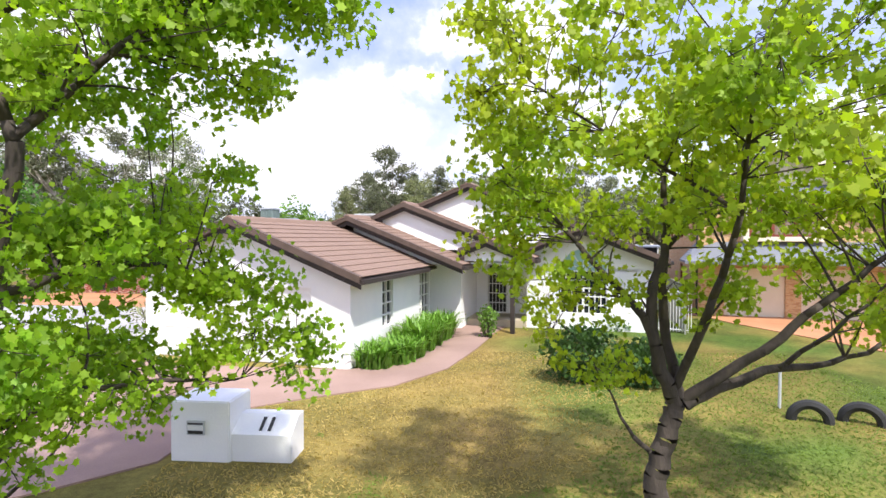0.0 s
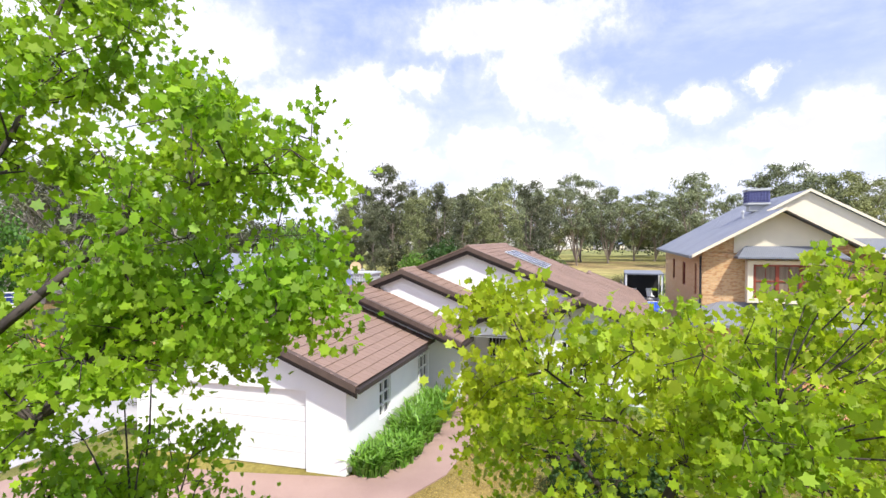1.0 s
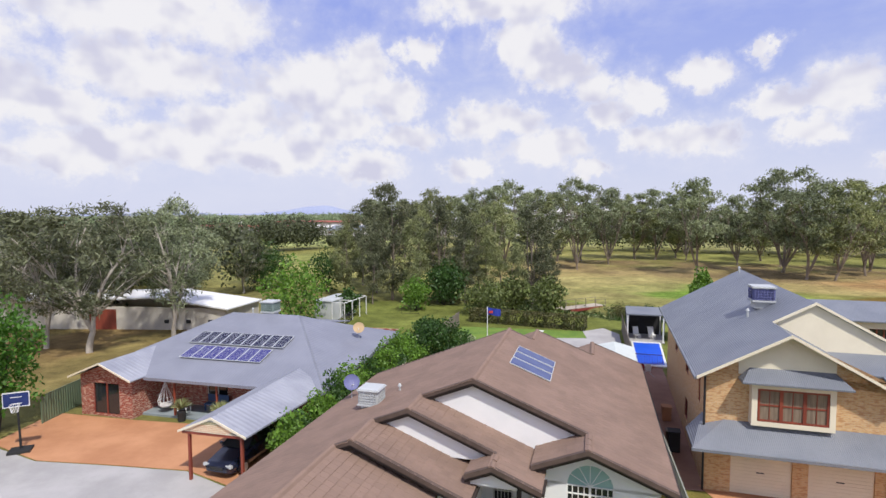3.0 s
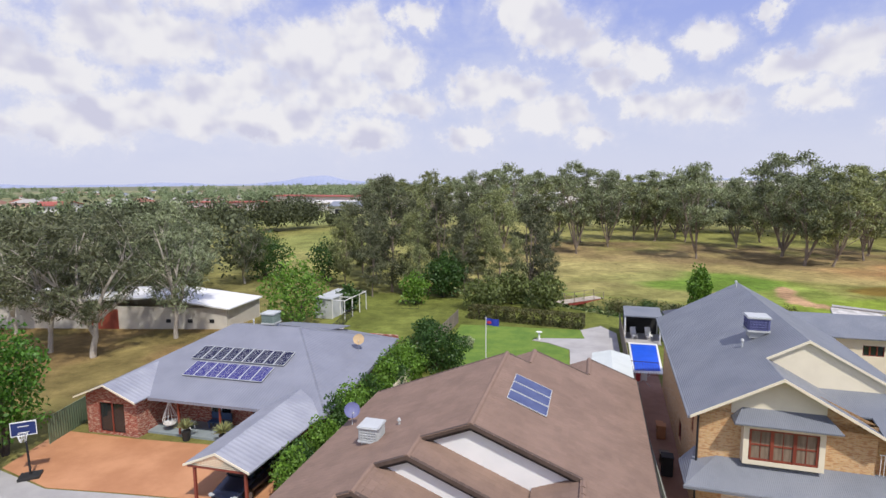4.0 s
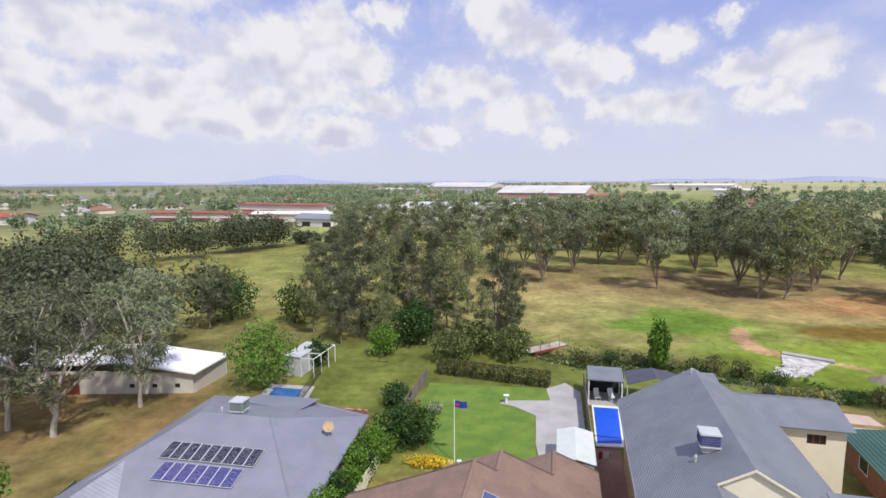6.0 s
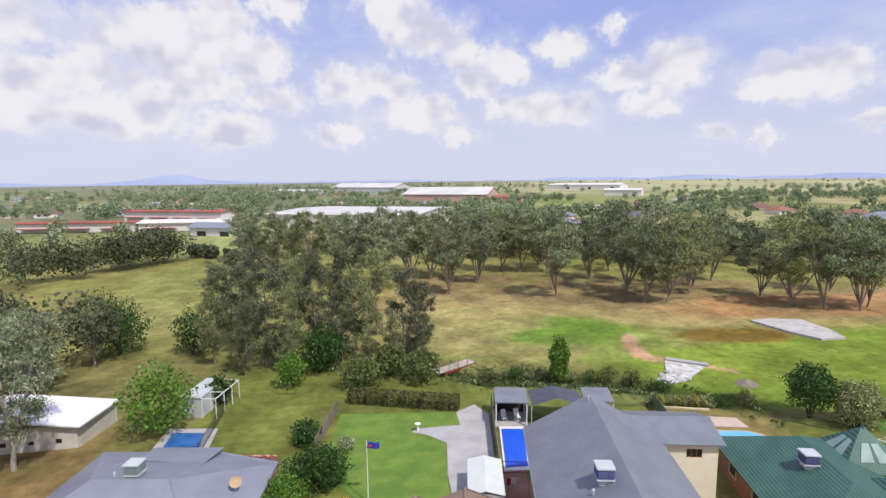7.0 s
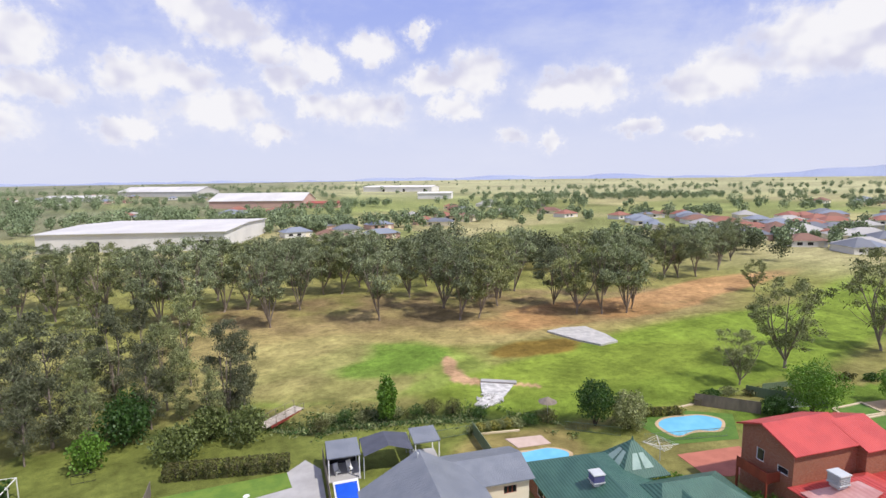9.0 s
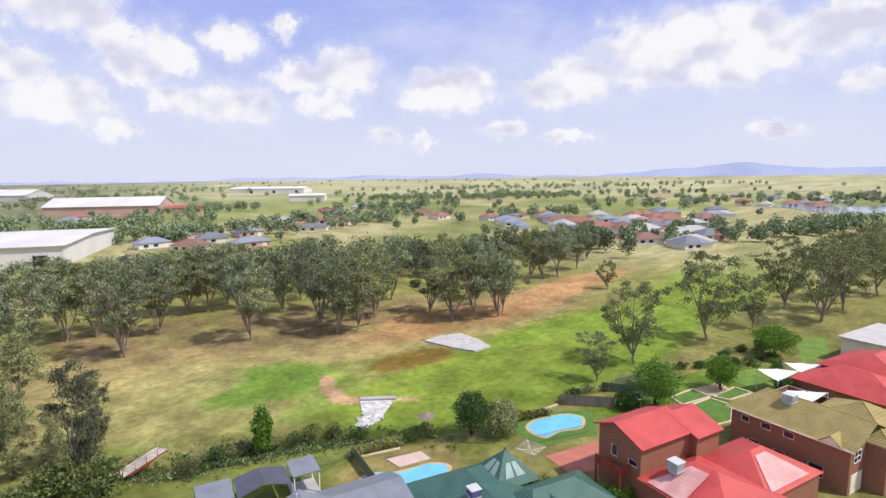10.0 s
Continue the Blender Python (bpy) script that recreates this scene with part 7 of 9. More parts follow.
dish(*(HOUSE_A.matrix_world @ Vector((-6.5, 13.4, 2.75))), 20, M_LOUVRE, "dark grey satellite dish at the edge of the tiled roof")
dish(*(HOUSE_B.matrix_world @ Vector((10.2, 10.4, 3.05))), 10, M_SAND, "sand-coloured satellite dish on the steel roof")
for hx, hy, hz_, par in ((1.9, 9.4, 4.95, HOUSE_B), (-3.0, 11.3, 4.15, HOUSE_A), (5.0, 16.6, 8.3, HOUSE_C), (3.1, 5.2, 7.2, HOUSE_C)):
    t = thing("roof_vent", par.matrix_world @ pose(hx, hy, hz_), "small pale metal vent pipe on the roof", "roof vent", "roof vents")
    part("pipe", tubes(((0, 0, -0.25), (0, 0, 0.22), 0.055, 0.055, 10)), M_GALV, t)
    part("cowl", tubes(((0, 0, 0.22), (0, 0, 0.34), 0.10, 0.05, 10)), M_GALV, t)

# ---- letterbox and tyres on the front lawn ----
LETTERBOX = thing("letterbox", pose(-3.25, 8.0, 0, 0, 0, -3), "white rendered masonry letterbox with a low side wall", "letterbox")
bm = bmesh.new()
box(bm, 0, 0.95, 0, 0.75, -0.1, 0.94, 0.02)
part("pillar", bm, M_WHITE, LETTERBOX)
bm = bmesh.new()
solid(bm, [(0.95, 0.06, -0.1), (0.95, 0.06, 0.42), (0.95, 0.40, 0.64), (0.95, 0.62, 0.64), (0.95, 0.62, -0.1)], (0.95, 0, 0))
part("side_wall", bm, M_WHITE, LETTERBOX)
slot = part("slot", boxes((0.28, 0.56, -0.03, 0.02, 0.42, 0.64)), M_GALV, LETTERBOX, "metal letter slot")
part("flap", boxes((0.30, 0.54, -0.045, -0.03, 0.5, 0.57)), M_WHITEPAINT, slot)
part("opening", boxes((0.30, 0.54, -0.036, -0.03, 0.44, 0.49), (0.30, 0.54, -0.036, -0.03, 0.585, 0.61)), M_DARK, slot)
# the number as plain dark bars
for x in (1.36, 1.50):
    nb = part("number_bar", boxes((x, x + 0.05, -0.13, 0.13, 0.0, 0.012)), M_DARK, LETTERBOX)
    nb.matrix_basis = Matrix.Translation((0, 0.23, 0.535)) @ Matrix.Rotation(math.atan2(0.22, 0.34), 4, "X")


def half_tyre(x, y, turn):
    t = thing("half_buried_tyre", pose(x, y, 0, 0, 0, turn), "black rubber tyre half sunk in the lawn", "tyre", "lawn tyres")
    n, k = 22, 8
    v = []
    for i in range(n + 1):
        a = math.pi * (i / n * 1.2 - 0.1)
        for j in range(k):
            b = 6.283 * j / k
            r = 0.30 + 0.095 * math.cos(b)
            v.append((r * math.cos(a), 0.105 * math.sin(b), r * math.sin(a) + 0.02))
    f = [(i * k + j, (i + 1) * k + j, (i + 1) * k + (j + 1) % k, i * k + (j + 1) % k) for i in range(n) for j in range(k)]
    piece("tread", mesh_of("tread", v, f, M_RUBBER), t)


half_tyre(7.85, 10.2, -25)
half_tyre(8.75, 10.1, -35)
t = thing("garden_stake", pose(7.75, 11.0, 0), "thin grey steel stake in the lawn", "stake")
part("rod", tubes(((0, 0, 0), (0, 0, 0.85), 0.03, 0.03)), M_GALV, t)


# ---- fences and gates ----
def fence(p, q, h, mat, label, panel=2.35, capped=True, group=""):
    p, q = Vector((*p, 0)), Vector((*q, 0))
    n = max(1, round((q - p).length / panel))
    turn = math.degrees(math.atan2(q.y - p.y, q.x - p.x))
    t = thing("fence", pose(p.x, p.y, 0, 0, 0, turn), label, "fence", group)
    l = (q - p).length / n
    for i in range(n):
        part("panel", boxes((i * l + 0.02, (i + 1) * l - 0.02, -0.012, 0.012, 0.05, h)), mat, t)
        part("post", boxes((i * l - 0.03, i * l + 0.03, -0.03, 0.03, 0, h + 0.03)), mat, t)
    if capped:
        part("rail", boxes((0, n * l, -0.028, 0.028, h, h + 0.035)), mat, t)
    return t


M_SAGE = ribbed("sage_steel_fence", (0.30, 0.31, 0.26), (0.25, 0.26, 0.22), "X", 0.2, depth=0.8)
a_at = lambda x, y: (HOUSE_A.matrix_world @ Vector((x, y, 0))).to_2d()
fence(a_at(9.3, 8.2), a_at(8.75, 24.5), 1.75, M_SAGE, "sage green steel fence beside the white house")
fence(a_at(8.75, 24.5), a_at(8.6, 46.8), 1.75, M_TIMBERGREY, "weathered boundary fence between the back gardens")
fence((-24.0, 31.4), (-23.9, 37.5), 1.7, M_FENCEGREEN, "green steel panel fence beside the brick house")
fence((-1.3, 51.0), (0.95, 60.0), 1.5, M_TIMBERGREY, "weathered timber garden fence")
fence((33.8, 45.4), (36.0, 53.4), 1.6, M_FENCEGREEN, "green steel fence between the pool gardens")
fence((66.8, 44.0), (71.5, 37.5), 1.7, M_TIMBERGREY, "dark timber fence behind the pool terrace")
fence((76, 42.2), (80.5, 33.5), 1.5, M_FENCEGREEN, "green steel fence between the back lawns")
fence((80, 42), (90, 38.5), 0.9, M_FENCEGREEN, "low green fence on the golf boundary")
fence((-7.9, 18.5), (-2.6, 43.0), 1.2, M_CREAM, "cream boundary fence behind the shrubs")


def bar_fence(p, q, h, mat, label, gap=0.12, name="fence"):
    p, q = Vector((*p, 0)), Vector((*q, 0))
    L = (q - p).length
    t = thing(name, pose(p.x, p.y, 0, 0, 0, math.degrees(math.atan2(q.y - p.y, q.x - p.x))), label, "fence")
    for z in (0.12, h - 0.05):
        part("rail", boxes((0, L, -0.02, 0.02, z, z + 0.04)), mat, t)
    n = min(60, int(L / gap))
    me = mesh_of("bar", *box_lists(-0.009, 0.009, -0.009, 0.009, 0.05, h), mat)
    for i in range(n + 1):
        piece("bar", me, t, Matrix.Translation((L * i / n, 0, 0)))
    return t


def box_lists(x0, x1, y0, y1, z0, z1):
    v = [(x0, y0, z0), (x1, y0, z0), (x1, y1, z0), (x0, y1, z0), (x0, y0, z1), (x1, y0, z1), (x1, y1, z1), (x0, y1, z1)]
    return v, [(3, 2, 1, 0), (4, 5, 6, 7), (0, 1, 5, 4), (1, 2, 6, 5), (2, 3, 7, 6), (3, 0, 4, 7)]


bar_fence(a_at(8.25, 8.6), a_at(9.5, 8.2), 1.55, M_WHITEPAINT, "white steel bar gate beside the white house", 0.1, "gate")
bar_fence((-16.4, 53.0), (-12.2, 52.5), 1.2, M_DARK, "black pool fence of thin bars")
bar_fence((-12.2, 52.5), (-11.6, 63.0), 1.2, M_DARK, "black pool fence of thin bars")
bar_fence((52, 40.6), (62, 36.3), 1.2, M_FENCEGREEN, "pale green pool fence", 0.18)
bar_fence((46.5, 48.2), (51.0, 43.2), 1.2, M_FENCEGREEN, "pale green pool fence", 0.18)
bar_fence((27.0, 55.5), (35.8, 53.6), 1.2, M_FENCEGREEN, "pale green garden fence", 0.18)
bar_fence((-6.2, 66.5), (-6.2 + 2.2, 66.2), 1.1, M_DARK, "small dark metal goal on the grass", 1.0, "soccer_goal")


# ---- pools ----
def pool(pts, water, coping, label, z=0.05, wide=0.45):
    cx, cy = sum(p[0] for p in pts) / len(pts), sum(p[1] for p in pts) / len(pts)
    t = thing("swimming_pool", pose(cx, cy, 0), label, "pool", "swimming pools")
    loc = [Vector((x - cx, y - cy, 0)) for x, y in pts]
    part("coping", solids(([p + p.normalized() * wide + Vector((0, 0, z)) for p in loc], (0, 0, -0.1))), coping, t)
    part("water", solids(([p + Vector((0, 0, z + 0.02)) for p in loc], (0, 0, -0.02))), water, t)


def rounded(pts, n=6):
    """A closed smooth outline through the given corners."""
    out, k = [], len(pts)
    for i in range(k):
        p0, p1, p2, p3 = (Vector(pts[(i + j - 1) % k]) for j in range(4))
        for s in range(n):
            u = s / n
            out.append(tuple(0.5 * (2 * p1 + (p2 - p0) * u + (2 * p0 - 5 * p1 + 4 * p2 - p3) * u * u + (3 * p1 - p0 - 3 * p2 + p3) * u**3)))
    return out


pool([(15.6, 44.4), (17.65, 44.2), (19.75, 51.2), (17.5, 51.7)], M_BLUETARP, M_WHITEPAINT, "narrow pool under a bright blue cover", 0.1, 0.6)
slab("pavement", [(-17.2, 52.6), (-11.6, 51.8), (-11.5, 58.6), (-16.6, 59.6)], 0.03, M_CONC, "grey paving round the rectangular pool")
pool([(-16.1, 53.7), (-12.4, 53.1), (-12.7, 57.7), (-15.8, 58.5)], M_POOLB, M_CONC, "rectangular blue pool beside the brick house")
pool(rounded([(33.4, 48.0), (35.4, 49.0), (38.0, 46.7), (41.6, 45.7), (42.8, 43.6), (40.2, 42.6), (36.8, 44.2), (34.4, 45.6)]), M_POOL, M_SAND, "free-form pale blue pool with sandstone coping")
pool(rounded([(57.4, 42.6), (59.6, 43.4), (62.2, 42.6), (64.6, 41.4), (65.3, 39.3), (62.5, 37.9), (60.0, 39.3), (57.0, 39.6)]), M_POOL, M_SAND, "kidney-shaped pale blue pool with stone coping")
slab("pavement", [(53.0, 36.8), (60.8, 34.2), (59.0, 29.6), (53.8, 31.0), (51.8, 32.6)], 0.04, material("terracotta_paving", (0.45, 0.16, 0.11), (0.37, 0.125, 0.085), 0.5, 0.8, 0.2), "terracotta paved terrace beside the red-roofed house")
slab("pavement", [(38.6, 50.2), (42.9, 48.6), (42.6, 46.4), (38.6, 47.6)], 0.09, material("pink_deck", (0.55, 0.42, 0.36), (0.48, 0.36, 0.3), 0.8, 0.8, 0.2), "pinkish paved pool deck")
M_SANDSTONE = material("pale_sandstone", (0.62, 0.52, 0.36), (0.54, 0.44, 0.30), 1.2, 0.85, 0.15)
M_LUSH = material("lush_lawn", (0.155, 0.235, 0.035), (0.09, 0.17, 0.025), 0.45, 0.95, 0.5, 30, fleck=0.25)
M_DARKLAWN = material("dark_lush_lawn", (0.105, 0.19, 0.03), (0.065, 0.14, 0.022), 0.6, 0.95, 0.5, 30, fleck=0.25)
BACK_LAWNS = [[(81.1, 33.2), (86.6, 32.1), (85.4, 29.0), (79.5, 30.8)],
              [(77.4, 30.6), (84.8, 28.8), (84.4, 25.5), (78.8, 23.8), (73.9, 25.8)],
              [(85.8, 28.7), (92.0, 27.6), (91.5, 24.9), (86.3, 26.4)]]
for ring in BACK_LAWNS:
    slab("lawn", ring, 0.035, M_DARKLAWN, "square of lush dark green lawn with cream edging", "lawn")
slab("garden_bed", [(86.9, 32.1), (92.6, 30.2), (90.6, 27.6), (86.0, 29.0)], 0.05, M_SAND, "sandy garden bed between the lawns", "garden bed")
slab("lawn", [(99.1, 29.9), (109.8, 25.7), (100.7, 22.7), (93.4, 24.0), (94.7, 29.2)], 0.03, M_LUSH, "bright green back lawn beside the rockery", "lawn")
slab("lawn", [(126.5, 26.7), (133.8, 23.9), (121.8, 19.9), (112.1, 22.7)], 0.03, M_LUSH, "bright green back lawn behind the hedge", "lawn")
slab("lawn", [(55.6, 45.6), (62.5, 45.2), (68.5, 39.6), (62.6, 35.2), (54.6, 38.6)], 0.015, M_DARKLAWN, "lush green lawn round the pool", "lawn")
slab("lawn", [(-0.5, 47.5), (1.2, 59.2), (14.0, 56.9), (13.6, 53.8), (8.8, 54.0), (8.2, 53.0), (9.6, 52.3), (11.3, 50.2), (10.8, 47.5), (10.2, 44.6), (9.5, 38.5), (3.5, 40.0)], 0.018, M_LUSH, "mown green back lawn with a curved edge", "lawn")
for p, q in [(ring[i - 1], ring[i]) for ring in BACK_LAWNS for i in range(len(ring))] + [((66.8, 44.2), (54.4, 46.2)), ((35.9, 53.2), (41.5, 51.0))]:
    d = Vector(q) - Vector(p)
    t = thing("garden_edging", pose(*p, 0, 0, 0, math.degrees(math.atan2(d.y, d.x))), "low cream masonry garden edging", "edging", "garden edgings")
    part("kerb", boxes((0, d.length, -0.14, 0.14, 0, 0.18)), M_SANDSTONE, t)


# ---- shade structures ----
def pavilion(m, w, d, h, rise, roof, label, dark_back=False, wall=M_CREAM):
    t = thing("pavilion", m, label, "pavilion", "garden pavilions")
    part("roof", solids(([(0, 0, h), (w, 0, h), (w, d, h + rise), (0, d, h + rise)], (0, 0, -0.12))), roof, t)
    for x in (0.15, w - 0.15):
        for y in (0.15, d - 0.15):
            part("post", boxes((x - 0.06, x + 0.06, y - 0.06, y + 0.06, 0, h + rise * y / d - 0.1)), M_WHITEPAINT, t)
    part("floor", boxes((0, w, 0, d, 0, 0.08)), M_CONC, t)
    if dark_back:
        part("back_wall", boxes((0, w, d - 0.1, d, 0.08, h + rise - 0.15)), M_DARK, t)
    return t


HC = HOUSE_C.matrix_world
pavilion(HC @ pose(-2.1, 28.6, 0), 3.5, 3.8, 2.75, 0.1, M_TANROOF, "grey-roofed pavilion at the end of the covered pool", True)
pavilion(HC @ pose(7.4, 29.3, 0), 3.0, 3.4, 2.7, 0.2, M_TANROOF, "small grey-roofed garden pavilion")
for x, y in ((-1.2, 29.6), (0.2, 29.9)):
    t = thing("sun_chair", HC @ pose(x, y, 0.08, 0, 0, 20), "white outdoor chair under the pavilion", "chair", "pavilion chairs")
    part("seat", boxes((0, 0.55, 0, 0.5, 0.35, 0.42)), M_WHITEPAINT, t)
    part("backrest", solids(([(0, 0.5, 0.4), (0.55, 0.5, 0.4), (0.55, 0.75, 1.1), (0, 0.75, 1.1)], (0, 0.04, 0))), M_WHITEPAINT, t)
    for lx in (0.03, 0.48):
        for ly in (0.03, 0.43):
            part("leg", boxes((lx, lx + 0.04, ly, ly + 0.04, 0, 0.35)), M_WHITEPAINT, t)
t = thing("shade_sail", HC @ pose(1.7, 28.4, 0), "dark grey shade sail between the pavilions", "shade sail")
v, fcs, n = [], [], 8
for i in range(n + 1):
    for j in range(n + 1):
        u, q = i / n, j / n
        v.append((u * 5.4, q * 4.2, 2.5 + 0.9 * (1 - abs(2 * u - 1)) * (1 - q * 0.4)))
for i in range(n):
    for j in range(n):
        a = i * (n + 1) + j
        fcs.append((a, a + 1, a + n + 2, a + n + 1))
piece("sail", mesh_of("sail", v, fcs, material("charcoal_shade_cloth", (0.085, 0.09, 0.12), (0.07, 0.075, 0.1), 1.0, 0.9, 0.05)), t)
for x, y in ((0, 0), (5.4, 0), (0, 4.2), (5.4, 4.2)):
    part("post", tubes(((x, y, 0), (x, y, 2.5), 0.05, 0.05)), M_GALV, t)
t = thing("beach_umbrella", pose(47.2, 52.2, 0), "thatched umbrella on a white pole by the golf course", "umbrella")
part("pole", tubes(((0, 0, 0), (0, 0, 2.5), 0.05, 0.05)), M_WHITEPAINT, t)
part("canopy", tubes(((0, 0, 2.1), (0, 0, 2.75), 1.25, 0.08, 14)), M_TIMBERGREY, t, "grey thatch canopy")

# ---- clothes hoists, barbecue and cooling unit behind the far houses ----
def clothes_hoist(x, y, turn):
    """A rotary clothes hoist: a post with four arms and square rings of line."""
    t = thing("clothes_hoist", pose(x, y, 0, 0, 0, turn), "white steel rotary clothes hoist on the lawn", "clothes hoist", "clothes hoists")
    part("post", tubes(((0, 0, 0), (0, 0, 1.9), 0.04, 0.035)), M_GALV, t)
    for k in range(4):
        a = radians(90 * k)
        part("arm", tubes(((0, 0, 1.75), (1.9 * math.cos(a), 1.9 * math.sin(a), 2.15), 0.03, 0.025, 6)), M_WHITEPAINT, t)
    for r in (0.7, 1.1, 1.5, 1.85):
        z = 1.75 + 0.4 * r / 1.9
        ring = [(r * math.cos(radians(90 * k)), r * math.sin(radians(90 * k)), z) for k in range(4)]
        part("line", tubes(*((ring[k], ring[k - 1], 0.014, 0.014, 4) for k in range(4))), M_WHITEPAINT, t)


clothes_hoist(73.9, 34.7, 20)
clothes_hoist(50.2, 37.0, 50)
t = thing("barbecue", HOUSE_F.matrix_world @ pose(-0.9, -4.6, 0, 0, 0, 90), "black barbecue with a rounded hood beside the brick wall", "barbecue")
part("cabinet", boxes((-0.7, 0.7, -0.3, 0.3, 0.1, 0.85)), M_DARK, t)
part("hood", solids(([(-0.5, -0.3, 0.9), (-0.5, 0.3, 0.9), (-0.5, 0.25, 1.2), (-0.5, 0.0, 1.32), (-0.5, -0.25, 1.2)], (1.0, 0, 0))), M_DARK, t)
part("side_shelf", boxes((-1.1, -0.7, -0.28, 0.28, 0.8, 0.85), (0.7, 1.1, -0.28, 0.28, 0.8, 0.85)), M_DARK, t)
part("handle", tubes(((-0.35, -0.34, 1.05), (0.35, -0.34, 1.05), 0.02, 0.02)), M_GALV, t)
for x in (-0.6, 0.6):
    part("wheel", tubes(((x, -0.3, 0.09), (x, 0.3, 0.09), 0.09, 0.09, 12)), M_RUBBER, t)
t = thing("cooling_unit", HOUSE_F.matrix_world @ pose(-0.5, -2.2, 0, 0, 0, 90), "pale grey outdoor cooling unit against the brick wall", "air conditioner")
part("case", boxes((-0.5, 0.5, -0.2, 0.2, 0.05, 0.95)), M_GALV, t)
part("fan_grille", tubes(((-0.1, 0.2, 0.5), (-0.1, 0.22, 0.5), 0.33, 0.33, 20)), M_DARK, t)

# ---- garden sheds, flag, bridge ----
t = thing("garden_shed", pose(10.6, 38.2, 0, 0, 0, -14), "small pale steel garden shed", "shed")
part("body", boxes((0, 2.7, 0, 5.2, 0, 1.95)), material("pale_green_steel", (0.5, 0.53, 0.5), (0.45, 0.48, 0.45), 1, 0.5, 0.05), t)
part("roof", solids(([(-0.1, -0.1, 1.95), (1.35, -0.1, 2.3), (1.35, 5.3, 2.3), (-0.1, 5.3, 1.95)], (0, 0, -0.05)), ([(1.35, -0.1, 2.3), (2.8, -0.1, 1.95), (2.8, 5.3, 1.95), (1.35, 5.3, 2.3)], (0, 0, -0.05))), material("pale_shed_roof", (0.62, 0.66, 0.64), (0.56, 0.6, 0.58), 1, 0.45, 0.05), t)
t = thing("chicken_shed", pose(-15.9, 62.3, 0, 0, 0, -16), "grey steel shed with a wire run", "shed")
part("body", boxes((0, 2.2, 0, 5.6, 0, 2.3)), M_GALV, t)
part("roof", boxes((-0.1, 2.3, -0.1, 5.7, 2.3, 2.4)), M_GALV, t)
bm = bmesh.new()
for x in (2.3, 3.9):
    for y in (0, 1.9, 3.8, 5.6):
        box(bm, x - 0.04, x + 0.04, y - 0.04, y + 0.04, 0, 2.3)
for y in (0, 1.9, 3.8, 5.6):
    box(bm, 2.34, 3.86, y - 0.03, y + 0.03, 2.22, 2.3)
box(bm, 3.86, 3.94, 0.04, 5.56, 2.22, 2.3)
part("run_frame", bm, M_WHITEPAINT, t)
t = thing("flagpole", pose(3.15, 41.9, 0), "white flagpole with a blue flag in the breeze", "flagpole")
part("pole", tubes(((0, 0, 0), (0, 0, 5.3), 0.045, 0.03)), M_WHITEPAINT, t)
v = [(0.04 + i * 0.14, 0.07 * math.sin(i * 1.1), 5.2 - j * 0.11 - i * 0.02) for i in range(8) for j in range(6)]
fl = piece("flag", mesh_of("flag", v, [(i * 6 + j, i * 6 + j + 1, i * 6 + j + 7, i * 6 + j + 6) for i in range(7) for j in range(5)], material("blue_flag_cloth", (0.02, 0.04, 0.30), (0.03, 0.05, 0.36), 2, 0.8, 0.0)), t)
part("canton", boxes((0.1, 0.42, -0.012, -0.002, 4.75, 4.95)), material("red_flag_cloth", (0.45, 0.05, 0.06), (0.4, 0.04, 0.05), 2, 0.8, 0.0), fl)
for dx in (-0.35, 0.35):
    q = thing("white_pot", pose(3.15 + dx, 41.4, 0), "white garden pot beside the flagpole", "pot", "white pots")
    part("body", tubes(((0, 0, 0), (0, 0, 0.4), 0.14, 0.2, 12)), M_WHITEPAINT, q)
t = thing("bird_bath", pose(9.0, 53.3, 0.03), "white pedestal bird bath on the garden path", "bird bath")
part("pedestal", tubes(((0, 0, 0), (0, 0, 0.7), 0.14, 0.08, 10)), M_WHITEPAINT, t)
part("bowl", tubes(((0, 0, 0.7), (0, 0, 0.82), 0.1, 0.32, 14)), M_WHITEPAINT, t)

t = thing("footbridge", pose(14.3, 68.6, 0, 0, 0, 30), "narrow plank footbridge with red steel edges over the creek", "bridge")
M_DECK = material("weathered_pale_deck", (0.50, 0.44, 0.37), (0.38, 0.33, 0.28), 1.5, 0.9, 0.3, objrand=0.2)
for i in range(24):
    part("plank", boxes((i * 0.29, i * 0.29 + 0.26, 0, 1.8, 0.12, 0.17)), M_DECK, t)
for y in (-0.06, 1.8):
    part("beam", boxes((0.9, 6.3, y, y + 0.06, -0.22, 0.1)), material("dull_red_steel", (0.26, 0.05, 0.035), (0.2, 0.04, 0.03), 1, 0.6, 0.1), t)
    part("rail", tubes(((0, y + 0.03, 1.0), (7.0, y + 0.03, 1.0), 0.025, 0.025)), M_TIMBERGREY, t)
    for x in (0.05, 1.8, 3.5, 5.2, 6.9):
        part("post", boxes((x - 0.03, x + 0.03, y, y + 0.05, 0.0, 1.0)), M_TIMBERGREY, t)

